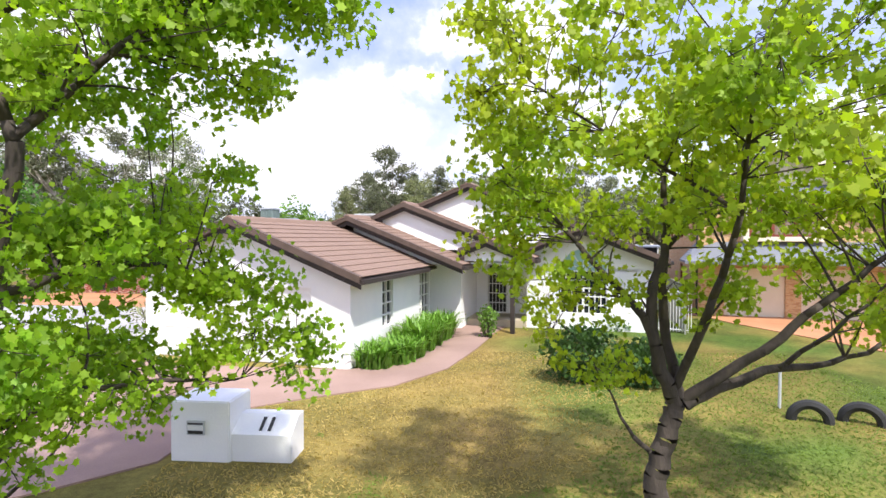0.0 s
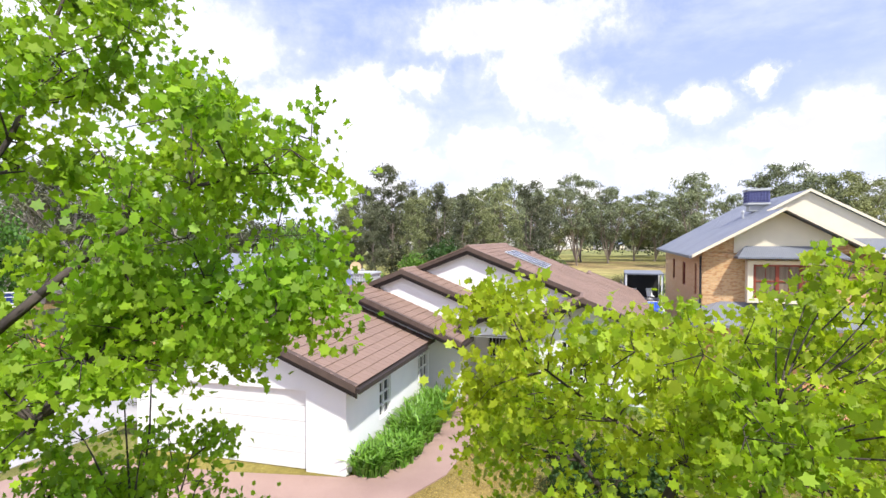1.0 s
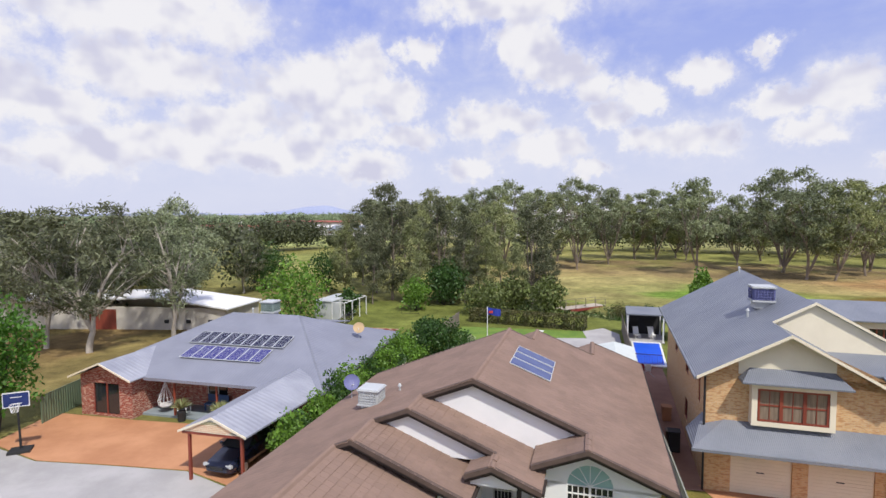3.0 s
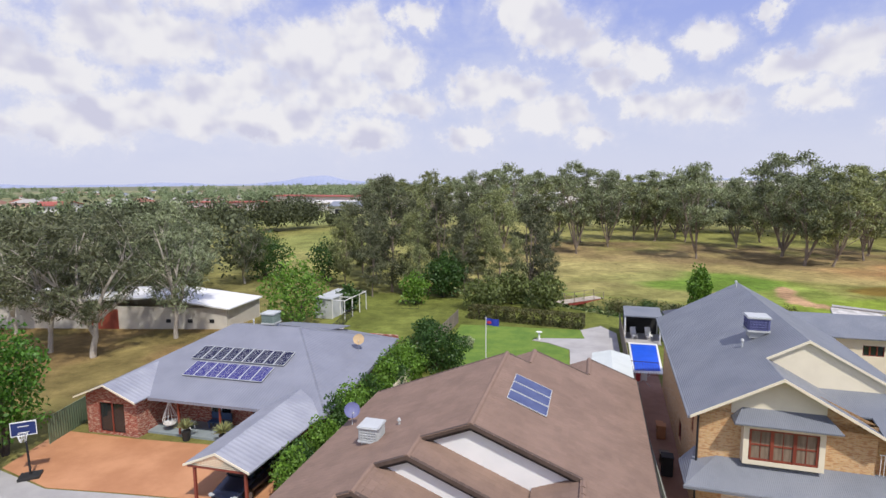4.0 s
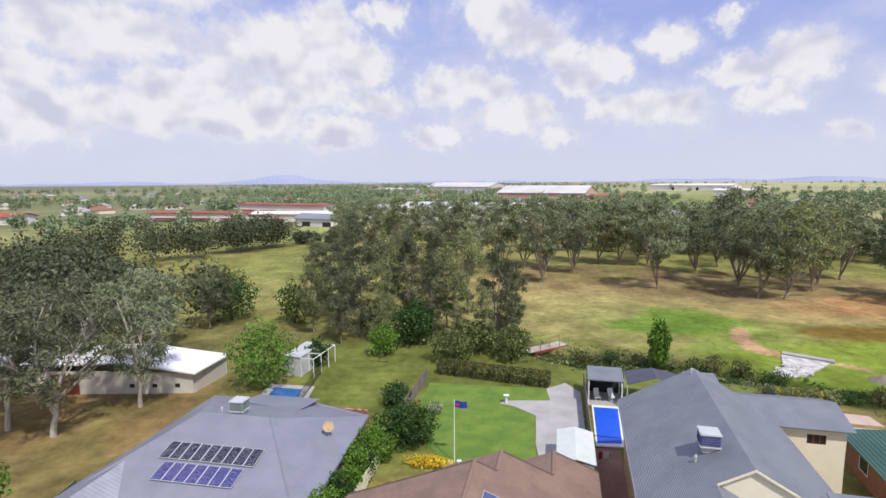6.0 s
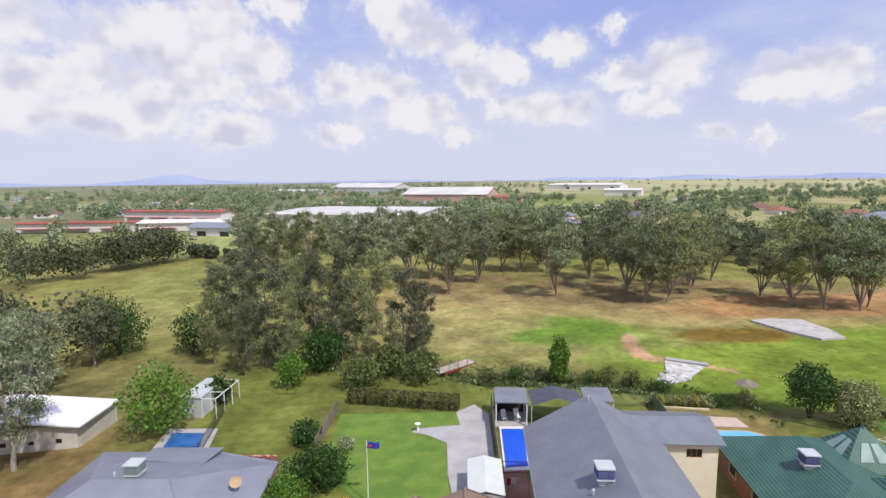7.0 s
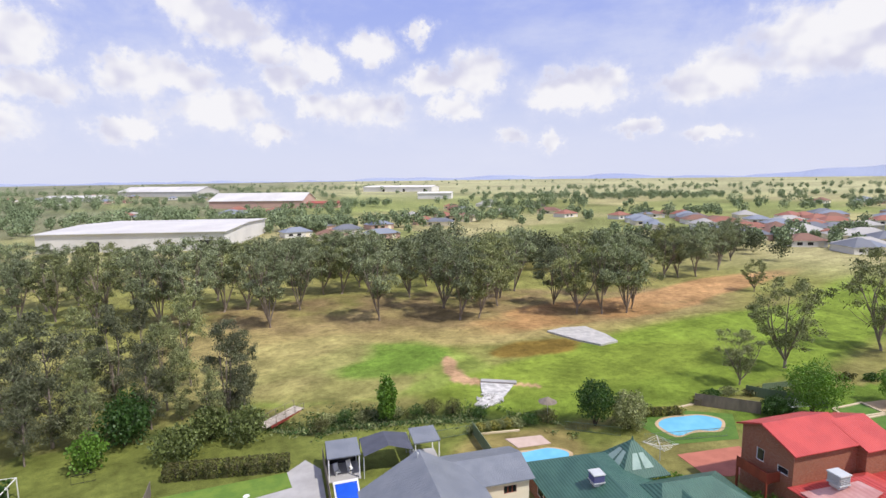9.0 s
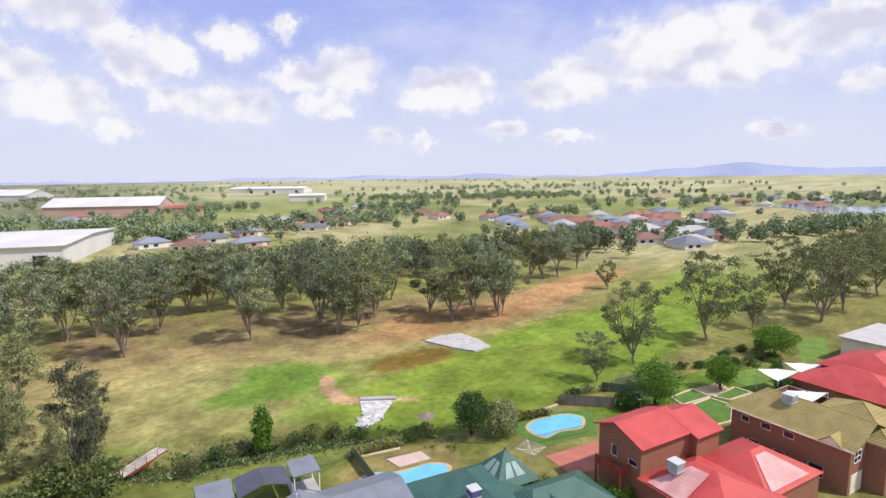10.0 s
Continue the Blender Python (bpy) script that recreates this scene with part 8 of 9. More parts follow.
slab("culvert", [(47.2, 67.6), (51.4, 64.0), (50.8, 63.2), (46.6, 66.8)], 0.25, M_CONC, "concrete culvert slab on the golf path", depth=0.6)
M_RUBBLE = material("white_rock_rubble", (0.62, 0.60, 0.58), (0.34, 0.33, 0.315), 1.2, 0.9, 0.8, 8, fleck=0.3)
slab("rock_apron", [(46.4, 66.6), (50.2, 63.2), (48.0, 61.6), (44.4, 59.2), (41.4, 58.6), (41.0, 60.4), (43.8, 62.0), (45.0, 64.4)], 0.12, M_RUBBLE, "spread of white rock rubble below the culvert", depth=0.8)
slab("gravel_bunker", [(73.6, 81.8), (78, 82.0), (82.6, 80.0), (82.0, 74), (80.4, 69.4), (76, 69.6), (74.6, 74)], 0.28, material("grey_gravel", (0.5, 0.48, 0.46), (0.36, 0.35, 0.34), 0.8, 0.95, 0.6, 6, fleck=0.3), "pale grey gravel patch beside the fairway", depth=1.5)


def rocks(cx, cy, r, n, mat, name, label):
    rs = random.Random(n)
    bm = bmesh.new()
    for i in range(n):
        a, d = rs.uniform(0, 6.28), rs.random() ** 0.5 * r
        s = rs.uniform(0.08, 0.24)
        q = bmesh.ops.create_icosphere(bm, subdivisions=1, radius=s)
        for w in q["verts"]:
            w.co = w.co * rs.uniform(0.7, 1.2) + Vector((cx + d * math.cos(a), cy + d * math.sin(a), 0.12))
    ob = part(name, bm, mat, None)
    return tagged(ob, label, "rocks", kind="stuff")


rocks(44.2, 60.9, 2.0, 45, M_RUBBLE, "rubble", "loose white rocks below the culvert")
rocks(105, 27, 6, 60, M_SAND, "rockery_stone", "sandstone rocks in the garden bank")


# ---- forecourt of the brick house ----
def car(m, paint, label):
    """A dark sedan: body lofted from cross sections, glass, wheels, lamps and mirrors; nose towards -y."""
    t = thing("sedan_car", m, label, "car")
    rows = [(-2.3, 0.62, 0.35, 0.62), (-2.1, 0.78, 0.25, 0.74), (-1.2, 0.86, 0.22, 0.88), (-0.75, 0.88, 0.22, 0.95), (0.9, 0.88, 0.22, 0.98), (1.7, 0.86, 0.22, 1.0), (2.15, 0.80, 0.26, 0.96), (2.3, 0.66, 0.38, 0.8)]
    v, f = [], []
    for y, w, z0, z1 in rows:
        v += [(-w * 0.9, y, z0), (-w, y, z0 + 0.25), (-w * 0.97, y, z1 - 0.12), (-w * 0.8, y, z1), (w * 0.8, y, z1), (w * 0.97, y, z1 - 0.12), (w, y, z0 + 0.25), (w * 0.9, y, z0)]
    k = 8
    for i in range(len(rows) - 1):
        f += [(i * k + j, i * k + (j + 1) % k, (i + 1) * k + (j + 1) % k, (i + 1) * k + j) for j in range(k)]
    f += [tuple(range(k))[::-1], tuple(range((len(rows) - 1) * k, len(rows) * k))]
    body = piece("body", mesh_of("body", v, f, paint), t)
    cab = [(-0.95, 0.76, 0.95), (-0.25, 0.62, 1.42), (0.95, 0.62, 1.44), (1.75, 0.74, 1.0)]
    v = []
    for y, w, z in cab:
        v += [(-w, y, z), (w, y, z)]
    for y, w in ((-0.95, 0.8), (1.75, 0.8)):
        v += [(-w, y, 0.93), (w, y, 0.93)]
    glass = piece("glasshouse", mesh_of("glasshouse", v, [(0, 1, 3, 2), (4, 5, 7, 6), (0, 2, 4, 6), (1, 7, 5, 3)], M_GLASS), t)
    part("roof_panel", solids(([(-0.62, -0.25, 1.43), (0.62, -0.25, 1.43), (0.62, 0.95, 1.45), (-0.62, 0.95, 1.45)], (0, 0, 0.03))), paint, t)
    for s in (-1, 1):
        for w0, y0, z0, y1 in ((0.68, 0.35, 0.95, 0.35), (0.76, -0.95, 0.95, -0.25), (0.74, 1.75, 1.0, 0.95)):
            part("pillar", tubes(((s * w0, y0, z0), (s * 0.62, y1, 1.43), 0.03, 0.03, 5)), paint, t)
        bm = bmesh.new()
        box(bm, s * 0.98 - 0.09, s * 0.98 + 0.09, -0.72, -0.6, 0.92, 1.04, 0.02)
        part("mirror", bm, paint, t)
        part("headlight", boxes((s * 0.62 - 0.16, s * 0.62 + 0.16, -2.26, -2.12, 0.55, 0.68)), M_GALV, t)
        for y in (-1.4, 1.4):
            w = part("wheel", tubes(((s * 0.74, y, 0.31), (s * 0.92, y, 0.31), 0.31, 0.31, 20)), M_RUBBER, t)
            part("rim", tubes(((s * 0.8, y, 0.31), (s * 0.935, y, 0.31), 0.2, 0.2, 16)), M_GALV, w, "silver alloy rim")
    part("grille", boxes((-0.35, 0.35, -2.33, -2.25, 0.45, 0.58)), M_DARK, t)


car(HOUSE_B.matrix_world @ pose(9.85, -3.3, 0.03, 0, 0, -2), material("dark_navy_paint", (0.012, 0.016, 0.035), (0.015, 0.02, 0.045), 1, 0.15, 0.0, spec=0.8), "dark navy sedan parked under the carport")


def yucca(x, y, label):
    t = thing("potted_yucca", HOUSE_B.matrix_world @ pose(x, y, 0), label, "potted plant", "verandah pots")
    part("pot", tubes(((0, 0, 0), (0, 0, 0.6), 0.2, 0.27, 14)), M_DARK, t, "black square-shouldered pot")
    bm = bmesh.new()
    rs = random.Random(int(x * 10))
    for i in range(70):
        a, e = rs.uniform(0, 6.28), rs.uniform(0.1, 1.4)
        d = Vector((math.cos(a) * math.cos(e), math.sin(a) * math.cos(e), math.sin(e)))
        s = d.orthogonal().normalized() * 0.03
        o = Vector((0, 0, 0.75))
        q = [bm.verts.new(p) for p in (o - s, o + s, o + d * 0.45 + s, o + d * 0.8 - Vector((0, 0, 0.08)), o + d * 0.45 - s)]
        bm.faces.new(q)
    me = bpy.data.meshes.new("fronds")
    bm.to_mesh(me)
    bm.free()
    me.materials.append(M_OLIVELEAF)
    piece("fronds", me, t)


yucca(3.0, 0.15, "spiky yucca in a black pot before the verandah")
yucca(5.6, 0.25, "spiky yucca in a black pot before the verandah")
t = thing("hanging_egg_chair", HOUSE_B.matrix_world @ pose(1.2, 0.9, 0.14), "white macrame hanging chair on the verandah", "hanging chair")
bm = bmesh.new()
for i in range(12):
    a = 6.283 * i / 12
    for r0, z0, r1, z1 in ((0.12, 0.35, 0.4, 0.5), (0.4, 0.5, 0.45, 0.75), (0.45, 0.75, 0.02, 1.9)):
        tube(bm, (r0 * math.cos(a), r0 * math.sin(a), z0), (r1 * math.cos(a), r1 * math.sin(a), z1), 0.012, 0.012, 4)
    b = 6.283 * (i + 1) / 12
    for r, z in ((0.4, 0.5), (0.45, 0.75), (0.2, 0.38)):
        tube(bm, (r * math.cos(a), r * math.sin(a), z), (r * math.cos(b), r * math.sin(b), z), 0.016, 0.016, 4)
part("basket", bm, M_WHITEPAINT, t)
part("cushion", tubes(((0, 0, 0.38), (0, 0, 0.5), 0.3, 0.36, 14)), M_WHITEPAINT, t)
t = thing("garden_bench", HOUSE_B.matrix_world @ pose(3.4, 1.6, 0.14), "blue painted bench against the verandah wall", "bench")
M_BENCH = material("blue_bench_paint", (0.04, 0.09, 0.2), (0.03, 0.07, 0.16), 1, 0.6, 0.0)
part("seat", boxes((0, 1.5, 0, 0.5, 0.4, 0.46)), M_BENCH, t)
part("backrest", boxes((0, 1.5, 0.46, 0.5, 0.5, 0.95)), M_BENCH, t)
for x in (0.05, 1.38):
    for y in (0.03, 0.42):
        part("leg", boxes((x, x + 0.07, y, y + 0.06, 0, 0.4)), M_BENCH, t)
t = thing("white_side_table", HOUSE_B.matrix_world @ pose(1.9, 1.0, 0.14), "small white slatted table on the verandah", "table")
part("top", boxes((0, 0.7, 0, 0.5, 0.42, 0.46)), M_WHITEPAINT, t)
for x in (0.02, 0.63):
    for y in (0.02, 0.43):
        part("leg", boxes((x, x + 0.05, y, y + 0.05, 0, 0.42)), M_WHITEPAINT, t)
t = thing("basketball_hoop", pose(-22.2, 27.6, 0, 0, 0, 25), "freestanding basketball hoop with a blue backboard", "basketball hoop")
part("base", boxes((-0.5, 0.5, -0.3, 0.5, 0, 0.16)), M_DARK, t)
part("pole", tubes(((0, 0.2, 0.1), (0, 0.0, 2.7), 0.06, 0.05)), M_DARK, t)
bb = part("backboard", boxes((-0.55, 0.55, -0.16, -0.12, 2.55, 3.25)), material("navy_backboard", (0.012, 0.025, 0.11), (0.02, 0.035, 0.14), 1, 0.4, 0.0), t, "blue backboard with a white edge")
part("edge", boxes((-0.58, 0.58, -0.17, -0.11, 3.25, 3.29), (-0.58, 0.58, -0.17, -0.11, 2.51, 2.55), (-0.58, -0.55, -0.17, -0.11, 2.55, 3.25), (0.55, 0.58, -0.17, -0.11, 2.55, 3.25), (-0.25, 0.25, -0.18, -0.16, 2.68, 2.71), (-0.25, 0.25, -0.18, -0.16, 3.02, 3.05)), M_WHITEPAINT, bb)
bm = bmesh.new()
for i in range(16):
    a, b = 6.283 * i / 16, 6.283 * (i + 1) / 16
    tube(bm, (0.23 * math.cos(a), -0.42 + 0.23 * math.sin(a), 2.68), (0.23 * math.cos(b), -0.42 + 0.23 * math.sin(b), 2.68), 0.012, 0.012, 4)
    tube(bm, (0.23 * math.cos(a), -0.42 + 0.23 * math.sin(a), 2.68), (0.14 * math.cos(b), -0.42 + 0.14 * math.sin(b), 2.3), 0.008, 0.008, 3)
part("ring", bm, M_WHITEPAINT, t)

# ---- side passage of the tan brick house ----
for x, y, w, h, mat, label in ((-0.35, 4.2, 0.55, 1.05, M_DARK, "dark wheeled rubbish bin against the side wall"), (-0.35, 5.6, 0.5, 0.5, M_TIMBERGREY, "low grey storage box in the passage"), (-0.3, 8.6, 0.5, 0.8, M_ORANGE, "terracotta planter in the side passage"), (-0.3, 9.6, 0.4, 0.5, M_ORANGE, "terracotta planter in the side passage")):
    t = thing("passage_box" if mat is not M_DARK else "wheelie_bin", HC @ pose(x, y, 0.03), label, "container", "passage clutter")
    bm = bmesh.new()
    box(bm, -w / 2, w / 2, -w / 2, w / 2, 0, h, 0.03)
    part("body", bm, mat, t)
    part("lid", boxes((-w / 2 - 0.03, w / 2 + 0.03, -w / 2 - 0.03, w / 2 + 0.03, h, h + 0.05)), mat, t)
t = thing("clothes_airer", HC @ pose(-0.9, 17.2, 0.03), "folding clothes airer with red and white washing", "clothes airer")
part("frame", tubes(((-0.6, 0, 0), (0.6, 0, 1.0), 0.015, 0.015), ((0.6, 0, 0), (-0.6, 0, 1.0), 0.015, 0.015), ((-0.6, 0, 1.0), (0.6, 0, 1.0), 0.015, 0.015)), M_GALV, t)
part("cloth", boxes((-0.5, -0.2, -0.02, 0.02, 0.35, 1.0)), bpy.data.materials["red_flag_cloth"], t)
part("cloth", boxes((-0.1, 0.3, -0.02, 0.02, 0.45, 1.0)), M_WHITEPAINT, t)
bar_fence((HC @ Vector((-1.9, 19.6, 0))).to_2d(), (HC @ Vector((0.4, 19.6, 0))).to_2d(), 1.2, M_TIMBER, "dark slatted pool gate")

# ---- distance: town, sheds, trees, hills ----
M_FARWHITE = material("far_white_wall", (0.72, 0.70, 0.68), (0.62, 0.60, 0.58), 0.05, 0.8, 0.0)
M_FARROOF = material("far_pale_roof", (0.62, 0.60, 0.58), (0.52, 0.5, 0.49), 0.05, 0.6, 0.0)
M_FARRED = material("far_red_roof", (0.36, 0.10, 0.075), (0.28, 0.075, 0.06), 0.05, 0.8, 0.0)
M_FARBRICK = material("far_pink_brick", (0.55, 0.37, 0.32), (0.48, 0.31, 0.26), 0.05, 0.9, 0.0)
FAR_ROOFS = [material("far_grey_roof", (0.40, 0.385, 0.37), (0.33, 0.32, 0.31), 0.05, 0.8, 0.0), material("far_terracotta_roof", (0.30, 0.13, 0.095), (0.24, 0.10, 0.075), 0.05, 0.8, 0.0), material("far_slate_roof", (0.16, 0.17, 0.2), (0.12, 0.13, 0.15), 0.05, 0.7, 0.0), material("far_blue_roof", (0.22, 0.245, 0.30), (0.19, 0.21, 0.26), 0.05, 0.8, 0.0), material("far_brown_roof", (0.22, 0.12, 0.09), (0.18, 0.1, 0.075), 0.05, 0.8, 0.0)]


def big_shed(p, q, depth, h, rise, wall, roof, label, doors=0, bands=0):
    """A long industrial shed whose near wall runs from p to q."""
    d = Vector(q) - Vector(p)
    L = d.length
    t = thing("industrial_shed", pose(*p, 0, 0, 0, math.degrees(math.atan2(d.y, d.x))), label, "shed", "industrial sheds")
    part("wall", boxes((0, L, 0, depth, 0, h)), wall, t)
    part("roof", solids(([(-1, -1, h), (L + 1, -1, h), (L + 1, depth / 2, h + rise), (-1, depth / 2, h + rise)], (0, 0, -0.3)), ([(-1, depth / 2, h + rise), (L + 1, depth / 2, h + rise), (L + 1, depth + 1, h), (-1, depth + 1, h)], (0, 0, -0.3))), roof, t)
    for x in (0.0, L - 0.3):
        part("gable_end", solids(([(x, 0, h), (x, depth, h), (x, depth / 2, h + rise - 0.3)], (0.3, 0, 0))), wall, t)
    for i in range(doors):
        x = L * (0.3 + 0.6 * i / max(1, doors - 1))
        part("door", boxes((x - 2.5, x + 2.5, -0.2, 0.0, 0, h * 0.55)), M_DARK, t, "dark open loading door")
    for i in range(bands):
        x = L * (i + 0.5) / bands
        part("awning", boxes((x - L / bands * 0.35, x + L / bands * 0.35, -2.5, 0, h * 0.35, h * 0.42)), M_FARRED, t)


big_shed((-33, 296), (40, 260), 75, 8.5, 1.2, M_FARWHITE, M_FARROOF, "large white warehouse beyond the gum trees", 2)
big_shed((-135, 395), (-68, 361), 14, 6.5, 0.8, M_FARWHITE, M_FARRED, "long white building with a red roof", 0, 4)
big_shed((-160, 318), (-100, 308), 9, 5.0, 0.6, M_FARWHITE, M_FARRED, "white building with a red roof edge", 0, 3)
big_shed((-98, 306), (-53, 300), 16, 4.6, 1.2, M_FARWHITE, M_FARWHITE, "low white building by the playing field", 0, 2)
big_shed((-240, 297), (-219, 294), 14, 4.5, 2.0, M_FARWHITE, M_FARRED, "white house with a red roof in the distance")
big_shed((-1, 1212), (125, 1102), 70, 9, 9, M_FARROOF, M_FARROOF, "arched pale arena roof in the distance")
big_shed((83, 631), (168, 574), 50, 8, 8, M_FARBRICK, M_FARROOF, "large pale-roofed hall with pink brick walls")
big_shed((172, 571), (200, 552), 20, 5, 2, M_FARBRICK, M_FARRED, "low brick wing with a red roof")
big_shed((464, 1116), (573, 1004), 60, 10, 3, M_FARWHITE, M_FARWHITE, "long white building on the plain", 3)
big_shed((369, 687), (407, 657), 25, 8, 2, M_FARWHITE, M_FARWHITE, "white sheds on the plain")
big_shed((-104, 1025), (-31, 969), 40, 6, 3, M_FARWHITE, M_FARROOF, "pale shed roofs in the distance")
big_shed((-66, 277), (-47, 267), 10, 4, 2.2, M_FARWHITE, FAR_ROOFS[3], "white clubhouse with a grey roof", 2)


def far_house(x, y, turn, k):
    """A suburban house: walls, hipped roof, openings and a garage door."""
    r = random.Random(k)
    w, d, h = r.uniform(13, 18), r.uniform(9, 13), 2.9
    t = thing("distant_house", pose(x, y, 0, 0, 0, turn), "low suburban house with a hipped roof among gardens", "house", "distant houses")
    part("wall", boxes((0, w, 0, d, 0, h)), (M_FARWHITE, M_FARBRICK, M_FARWHITE, M_CREAM)[r.randrange(4)], t)
    zr, a = h + d * 0.24, d * 0.5
    roof = FAR_ROOFS[r.randrange(5)]
    b = [(-0.6, -0.6, h), (w + 0.6, -0.6, h), (w + 0.6, d + 0.6, h), (-0.6, d + 0.6, h)]
    p, q = (a, d / 2, zr), (w - a, d / 2, zr)
    me = mesh_of("roof", b + [p, q], [(0, 1, 5, 4), (1, 2, 5), (2, 3, 4, 5), (3, 0, 4), (3, 2, 1, 0)], roof)
    piece("roof", me, t)
    for i in range(3):
        xx = w * (0.14 + 0.3 * i)
        part("garage_door" if i == 2 else "window", boxes((xx, xx + 2.2, -0.06, 0.0, 0.0 if i == 2 else 0.9, 2.2)), M_CREAM if i == 2 else M_DARK, t)


rng = random.Random(4)
k = 0
for cx, cy, rx, ry, n in ((262, 118, 30, 26, 9), (300, 150, 35, 35, 9), (330, 200, 40, 50, 8), (400, 160, 40, 30, 4), (330, 280, 30, 25, 4), (640, 150, 80, 40, 8), (820, 130, 120, 60, 8), (150, 290, 60, 40, 6), (240, 330, 60, 40, 5), (85, 270, 30, 25, 4), (700, 230, 90, 60, 6), (-160, 470, 90, 50, 8), (40, 480, 90, 60, 8), (-260, 620, 140, 90, 10), (40, 850, 180, 120, 8), (-420, 900, 200, 120, 8), (300, 450, 60, 50, 6), (-330, 430, 110, 60, 12), (-560, 760, 180, 140, 12), (-200, 1150, 220, 120, 8)):
    for i in range(n):
        far_house(cx + rng.uniform(-rx, rx), cy + rng.uniform(-ry, ry), rng.uniform(-60, 20), k)
        k += 1
# the estate beyond the fairway: short rows of close-set houses
for i in range(5):
    for j in range(5):
        u, v = (i + rng.uniform(-0.25, 0.25)) / 4, (j + rng.uniform(-0.2, 0.2)) / 4
        x = (252.1 * (1 - u) + 294.8 * u) * (1 - v) + (284.1 * (1 - u) + 461.2 * u) * v
        y = (143.8 * (1 - u) + 116.1 * u) * (1 - v) + (245 * (1 - u) + 171.4 * u) * v
        far_house(x, y, rng.choice((-42, -35, 48)), k)
        k += 1


def far_trees():
    """Scattered trees and tree belts over the plain, too many to count."""
    rs = np.random.RandomState(77)
    pts = []

    def scatter(n, x0, x1, y0, y1, lo, hi):
        for _ in range(n):
            pts.append((rs.uniform(x0, x1), rs.uniform(y0, y1), rs.uniform(lo, hi)))

    def belt(n, p, q, wide, lo, hi):
        for _ in range(n):
            u = rs.rand()
            pts.append((p[0] + (q[0] - p[0]) * u + rs.randn() * wide, p[1] + (q[1] - p[1]) * u + rs.randn() * wide, rs.uniform(lo, hi)))

    belt(46, (-95, 120), (-51, 192), 3, 9, 13)
    belt(14, (-47, 196), (-36, 194), 2, 3, 5)
    belt(34, (-150, 120), (-75, 105), 10, 9, 13)
    belt(50, (-70, 90), (-48, 80), 8, 8, 13)
    belt(24, (-200, 260), (-100, 230), 12, 6, 10)
    belt(70, (40, 175), (130, 150), 8, 9, 14)
    belt(70, (130, 150), (215, 130), 8, 7, 12)
    belt(70, (60, 330), (320, 330), 25, 5, 9)
    belt(60, (215, 160), (330, 110), 22, 5, 9)
    belt(60, (225, 30), (420, 10), 14, 8, 15)
    belt(50, (300, 85), (420, 60), 8, 5, 10)
    belt(140, (-300, 480), (60, 420), 30, 7, 12)
    belt(160, (-350, 800), (200, 760), 60, 7, 13)
    belt(120, (-500, 1400), (600, 1250), 60, 10, 18)
    belt(80, (430, 620), (900, 330), 8, 6, 11)
    belt(60, (420, 560), (640, 420), 14, 8, 13)
    belt(90, (700, 900), (1500, 500), 60, 8, 14)
    belt(80, (500, 250), (900, 80), 50, 6, 12)
    belt(90, (-800, 620), (-120, 560), 40, 6, 11)
    belt(110, (-1200, 1100), (-200, 1000), 80, 8, 14)
    belt(46, (-266, 1092), (4, 963), 14, 7, 12)
    belt(34, (-171, 698), (-64, 584), 8, 7, 12)
    belt(12, (-77, 429), (-58, 515), 4, 7, 12)
    belt(24, (64, 403), (179, 449), 6, 7, 12)
    belt(26, (60, 336), (161, 305), 6, 7, 12)
    belt(24, (161, 528), (252, 547), 8, 7, 12)
    belt(20, (185, 370), (249, 315), 6, 7, 12)
    belt(24, (251, 433), (437, 407), 8, 7, 12)
    belt(60, (-362, 1489), (115, 1376), 40, 7, 12)
    belt(40, (108, 973), (325, 1061), 20, 7, 12)
    belt(20, (1, 552), (61, 472), 5, 7, 12)
    belt(14, (300, 268), (416, 247), 6, 7, 12)
    belt(16, (453, 623), (805, 640), 10, 7, 12)
    scatter(80, -400, 700, 260, 900, 5, 11)
    scatter(120, -900, 2200, 900, 2600, 8, 16)
    scatter(60, 400, 1700, 60, 900, 5, 12)
    centres = []
    for x, y, h in pts:
        n = 520 if math.hypot(x, y) < 260 else 220
        d = rs.randn(n, 3)
        d /= np.linalg.norm(d, axis=1)[:, None]
        lump = 1 + 0.3 * np.sin(d[:, 0] * 4 + x) * np.sin(d[:, 1] * 5 + y)
        c = d * (rs.rand(n) ** 0.4 * lump)[:, None] * np.array((h * 0.42, h * 0.42, h * 0.42)) + np.array((x, y, h * 0.56))
        centres.append(c)
    return np.concatenate(centres), rs


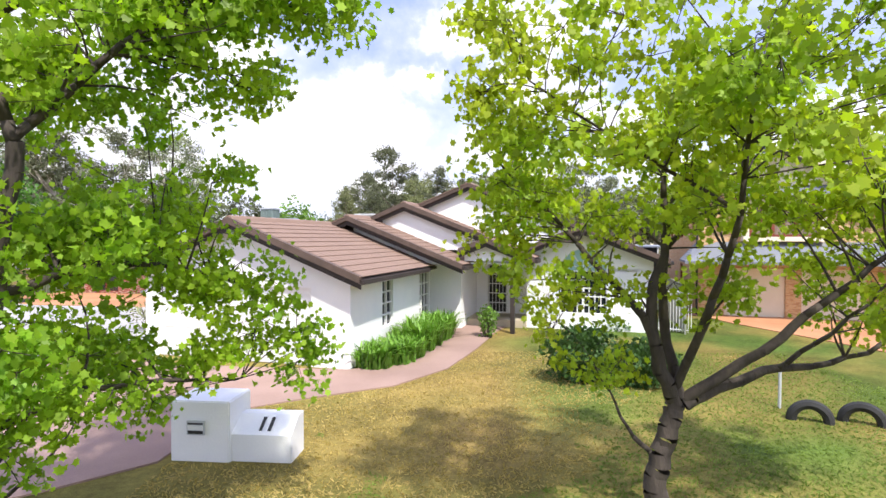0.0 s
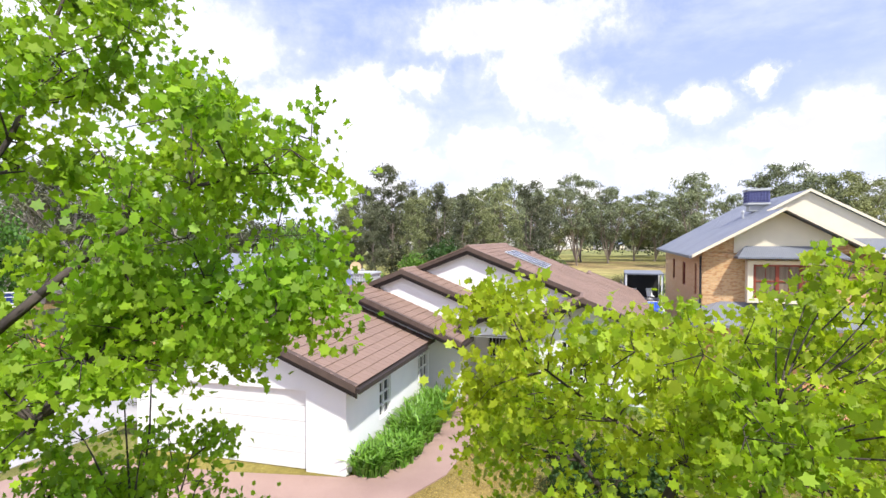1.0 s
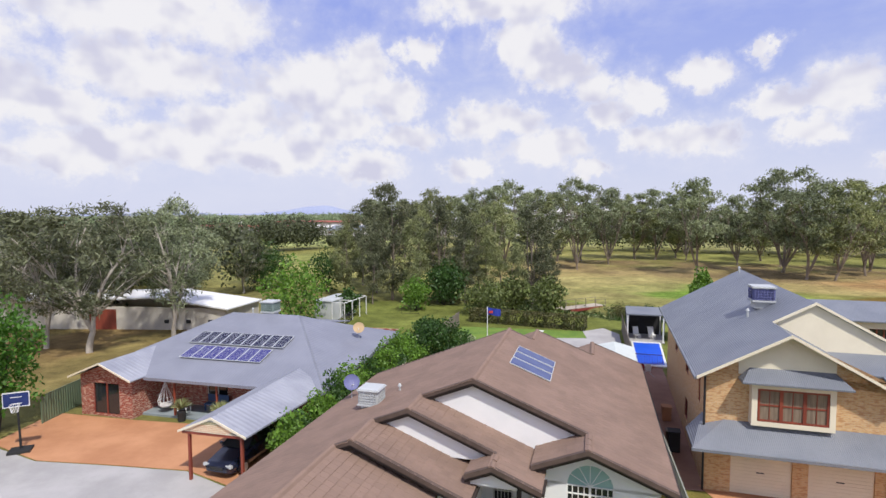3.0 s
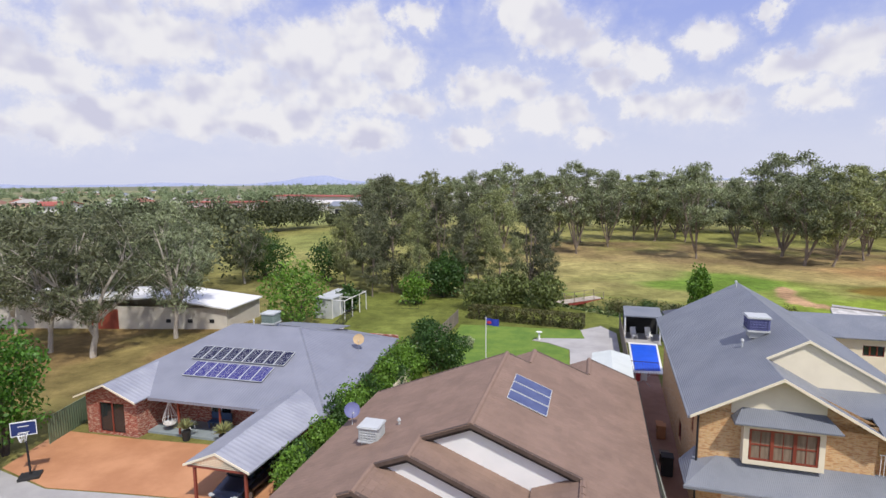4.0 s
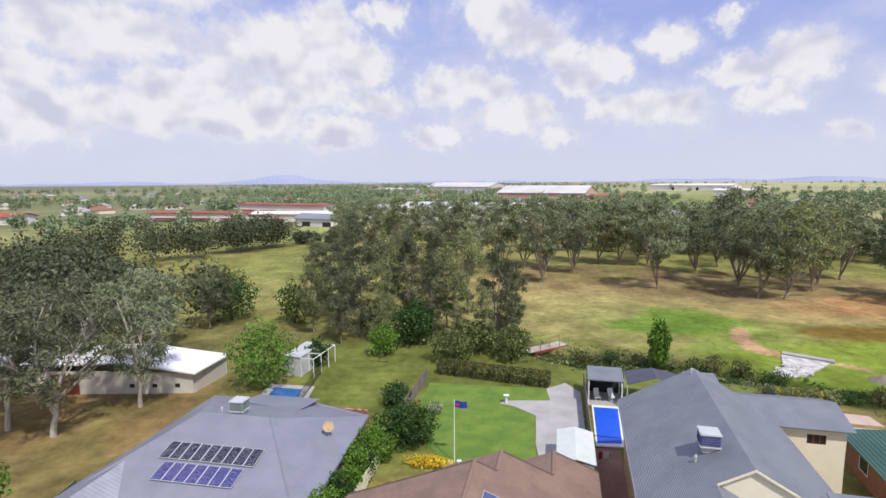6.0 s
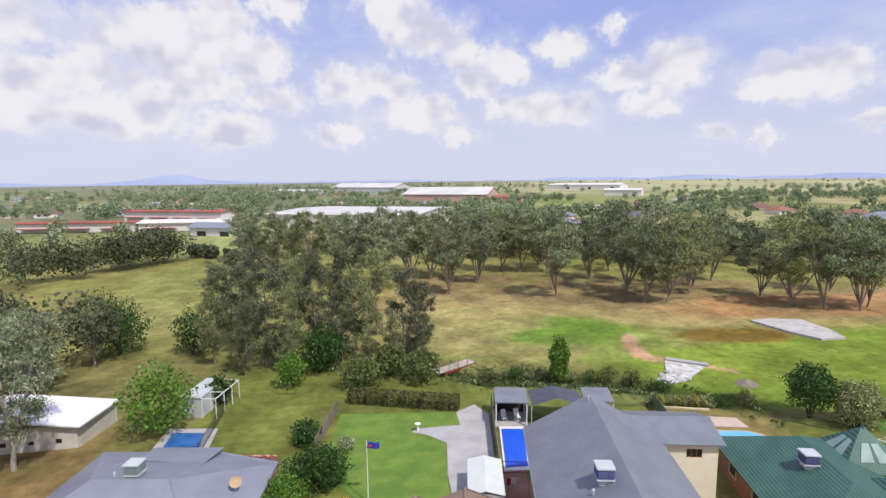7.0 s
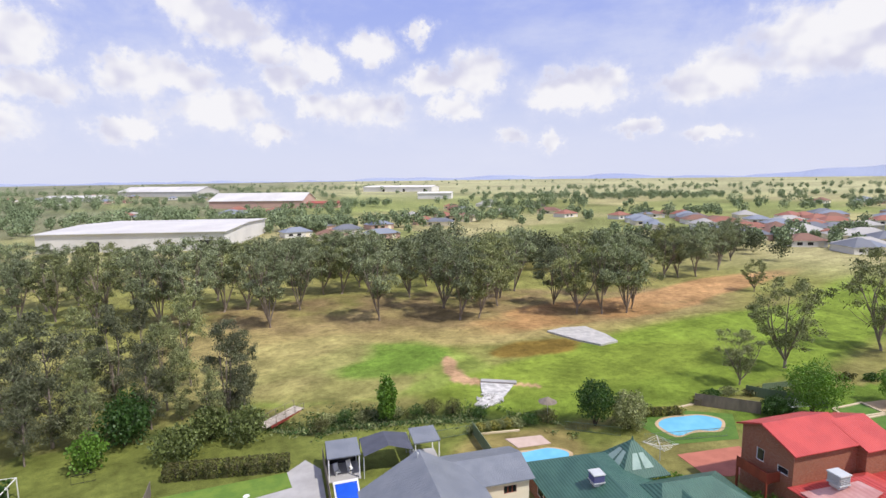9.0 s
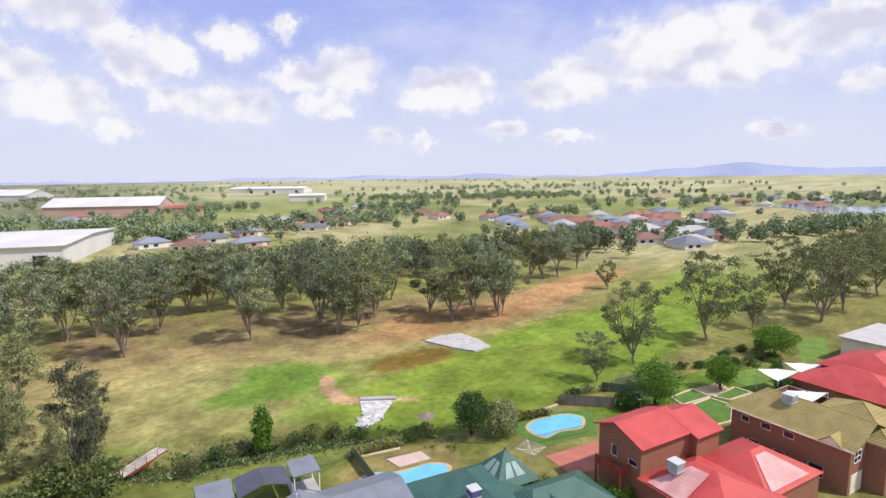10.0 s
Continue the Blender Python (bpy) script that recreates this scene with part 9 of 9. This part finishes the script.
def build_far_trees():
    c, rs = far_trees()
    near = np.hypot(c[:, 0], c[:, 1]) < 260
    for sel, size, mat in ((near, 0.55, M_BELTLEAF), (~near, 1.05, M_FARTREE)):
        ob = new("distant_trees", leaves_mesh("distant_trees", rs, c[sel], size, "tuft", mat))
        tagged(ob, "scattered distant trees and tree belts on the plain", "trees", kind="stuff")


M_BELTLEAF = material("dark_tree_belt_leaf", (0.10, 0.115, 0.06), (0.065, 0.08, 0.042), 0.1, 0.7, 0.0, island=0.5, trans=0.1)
# haze is put into this leaf colour, paler than the nearer belts
M_FARTREE = material("hazed_tree_leaf", (0.25, 0.31, 0.17), (0.18, 0.235, 0.125), 0.02, 0.8, 0.0, island=0.35)
build_far_trees()


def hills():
    """Low ranges along the horizon; the blue of haze is put into their base colour."""
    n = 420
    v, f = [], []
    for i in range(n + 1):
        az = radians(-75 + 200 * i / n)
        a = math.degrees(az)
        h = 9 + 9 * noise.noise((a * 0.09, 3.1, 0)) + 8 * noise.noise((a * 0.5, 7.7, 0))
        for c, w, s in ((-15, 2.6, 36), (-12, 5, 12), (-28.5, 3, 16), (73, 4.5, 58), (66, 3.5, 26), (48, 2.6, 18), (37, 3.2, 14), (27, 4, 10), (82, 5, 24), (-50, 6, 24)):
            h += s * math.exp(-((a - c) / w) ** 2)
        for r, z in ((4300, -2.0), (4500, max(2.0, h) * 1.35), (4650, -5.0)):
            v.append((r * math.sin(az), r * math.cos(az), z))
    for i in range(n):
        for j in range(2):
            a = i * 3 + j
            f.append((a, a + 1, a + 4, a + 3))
    ob = new("backdrop_hills", mesh_of("hills", v, f, material("haze_tinted_hills", (0.27, 0.31, 0.46), (0.32, 0.36, 0.48), 0.002, 1.0, 0.0)))
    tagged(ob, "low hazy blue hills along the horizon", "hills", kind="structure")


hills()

slab("river", [(519, 97), (545, 64), (640, 40), (900, 20), (900, 60), (640, 80), (580, 183), (610, 192), (590, 150)], 0.4, material("pale_river_water", (0.3, 0.33, 0.36), (0.26, 0.29, 0.32), 0.05, 0.1, 0.05), "pale bend of river beyond the golf course", "water", 1.0)

# ---- roof tiles last: the garage slope tile by tile, the rest joined ----
lay_tiles(HOUSE_A, A_NEAR + A_REST, min(300, len(A_NEAR)))
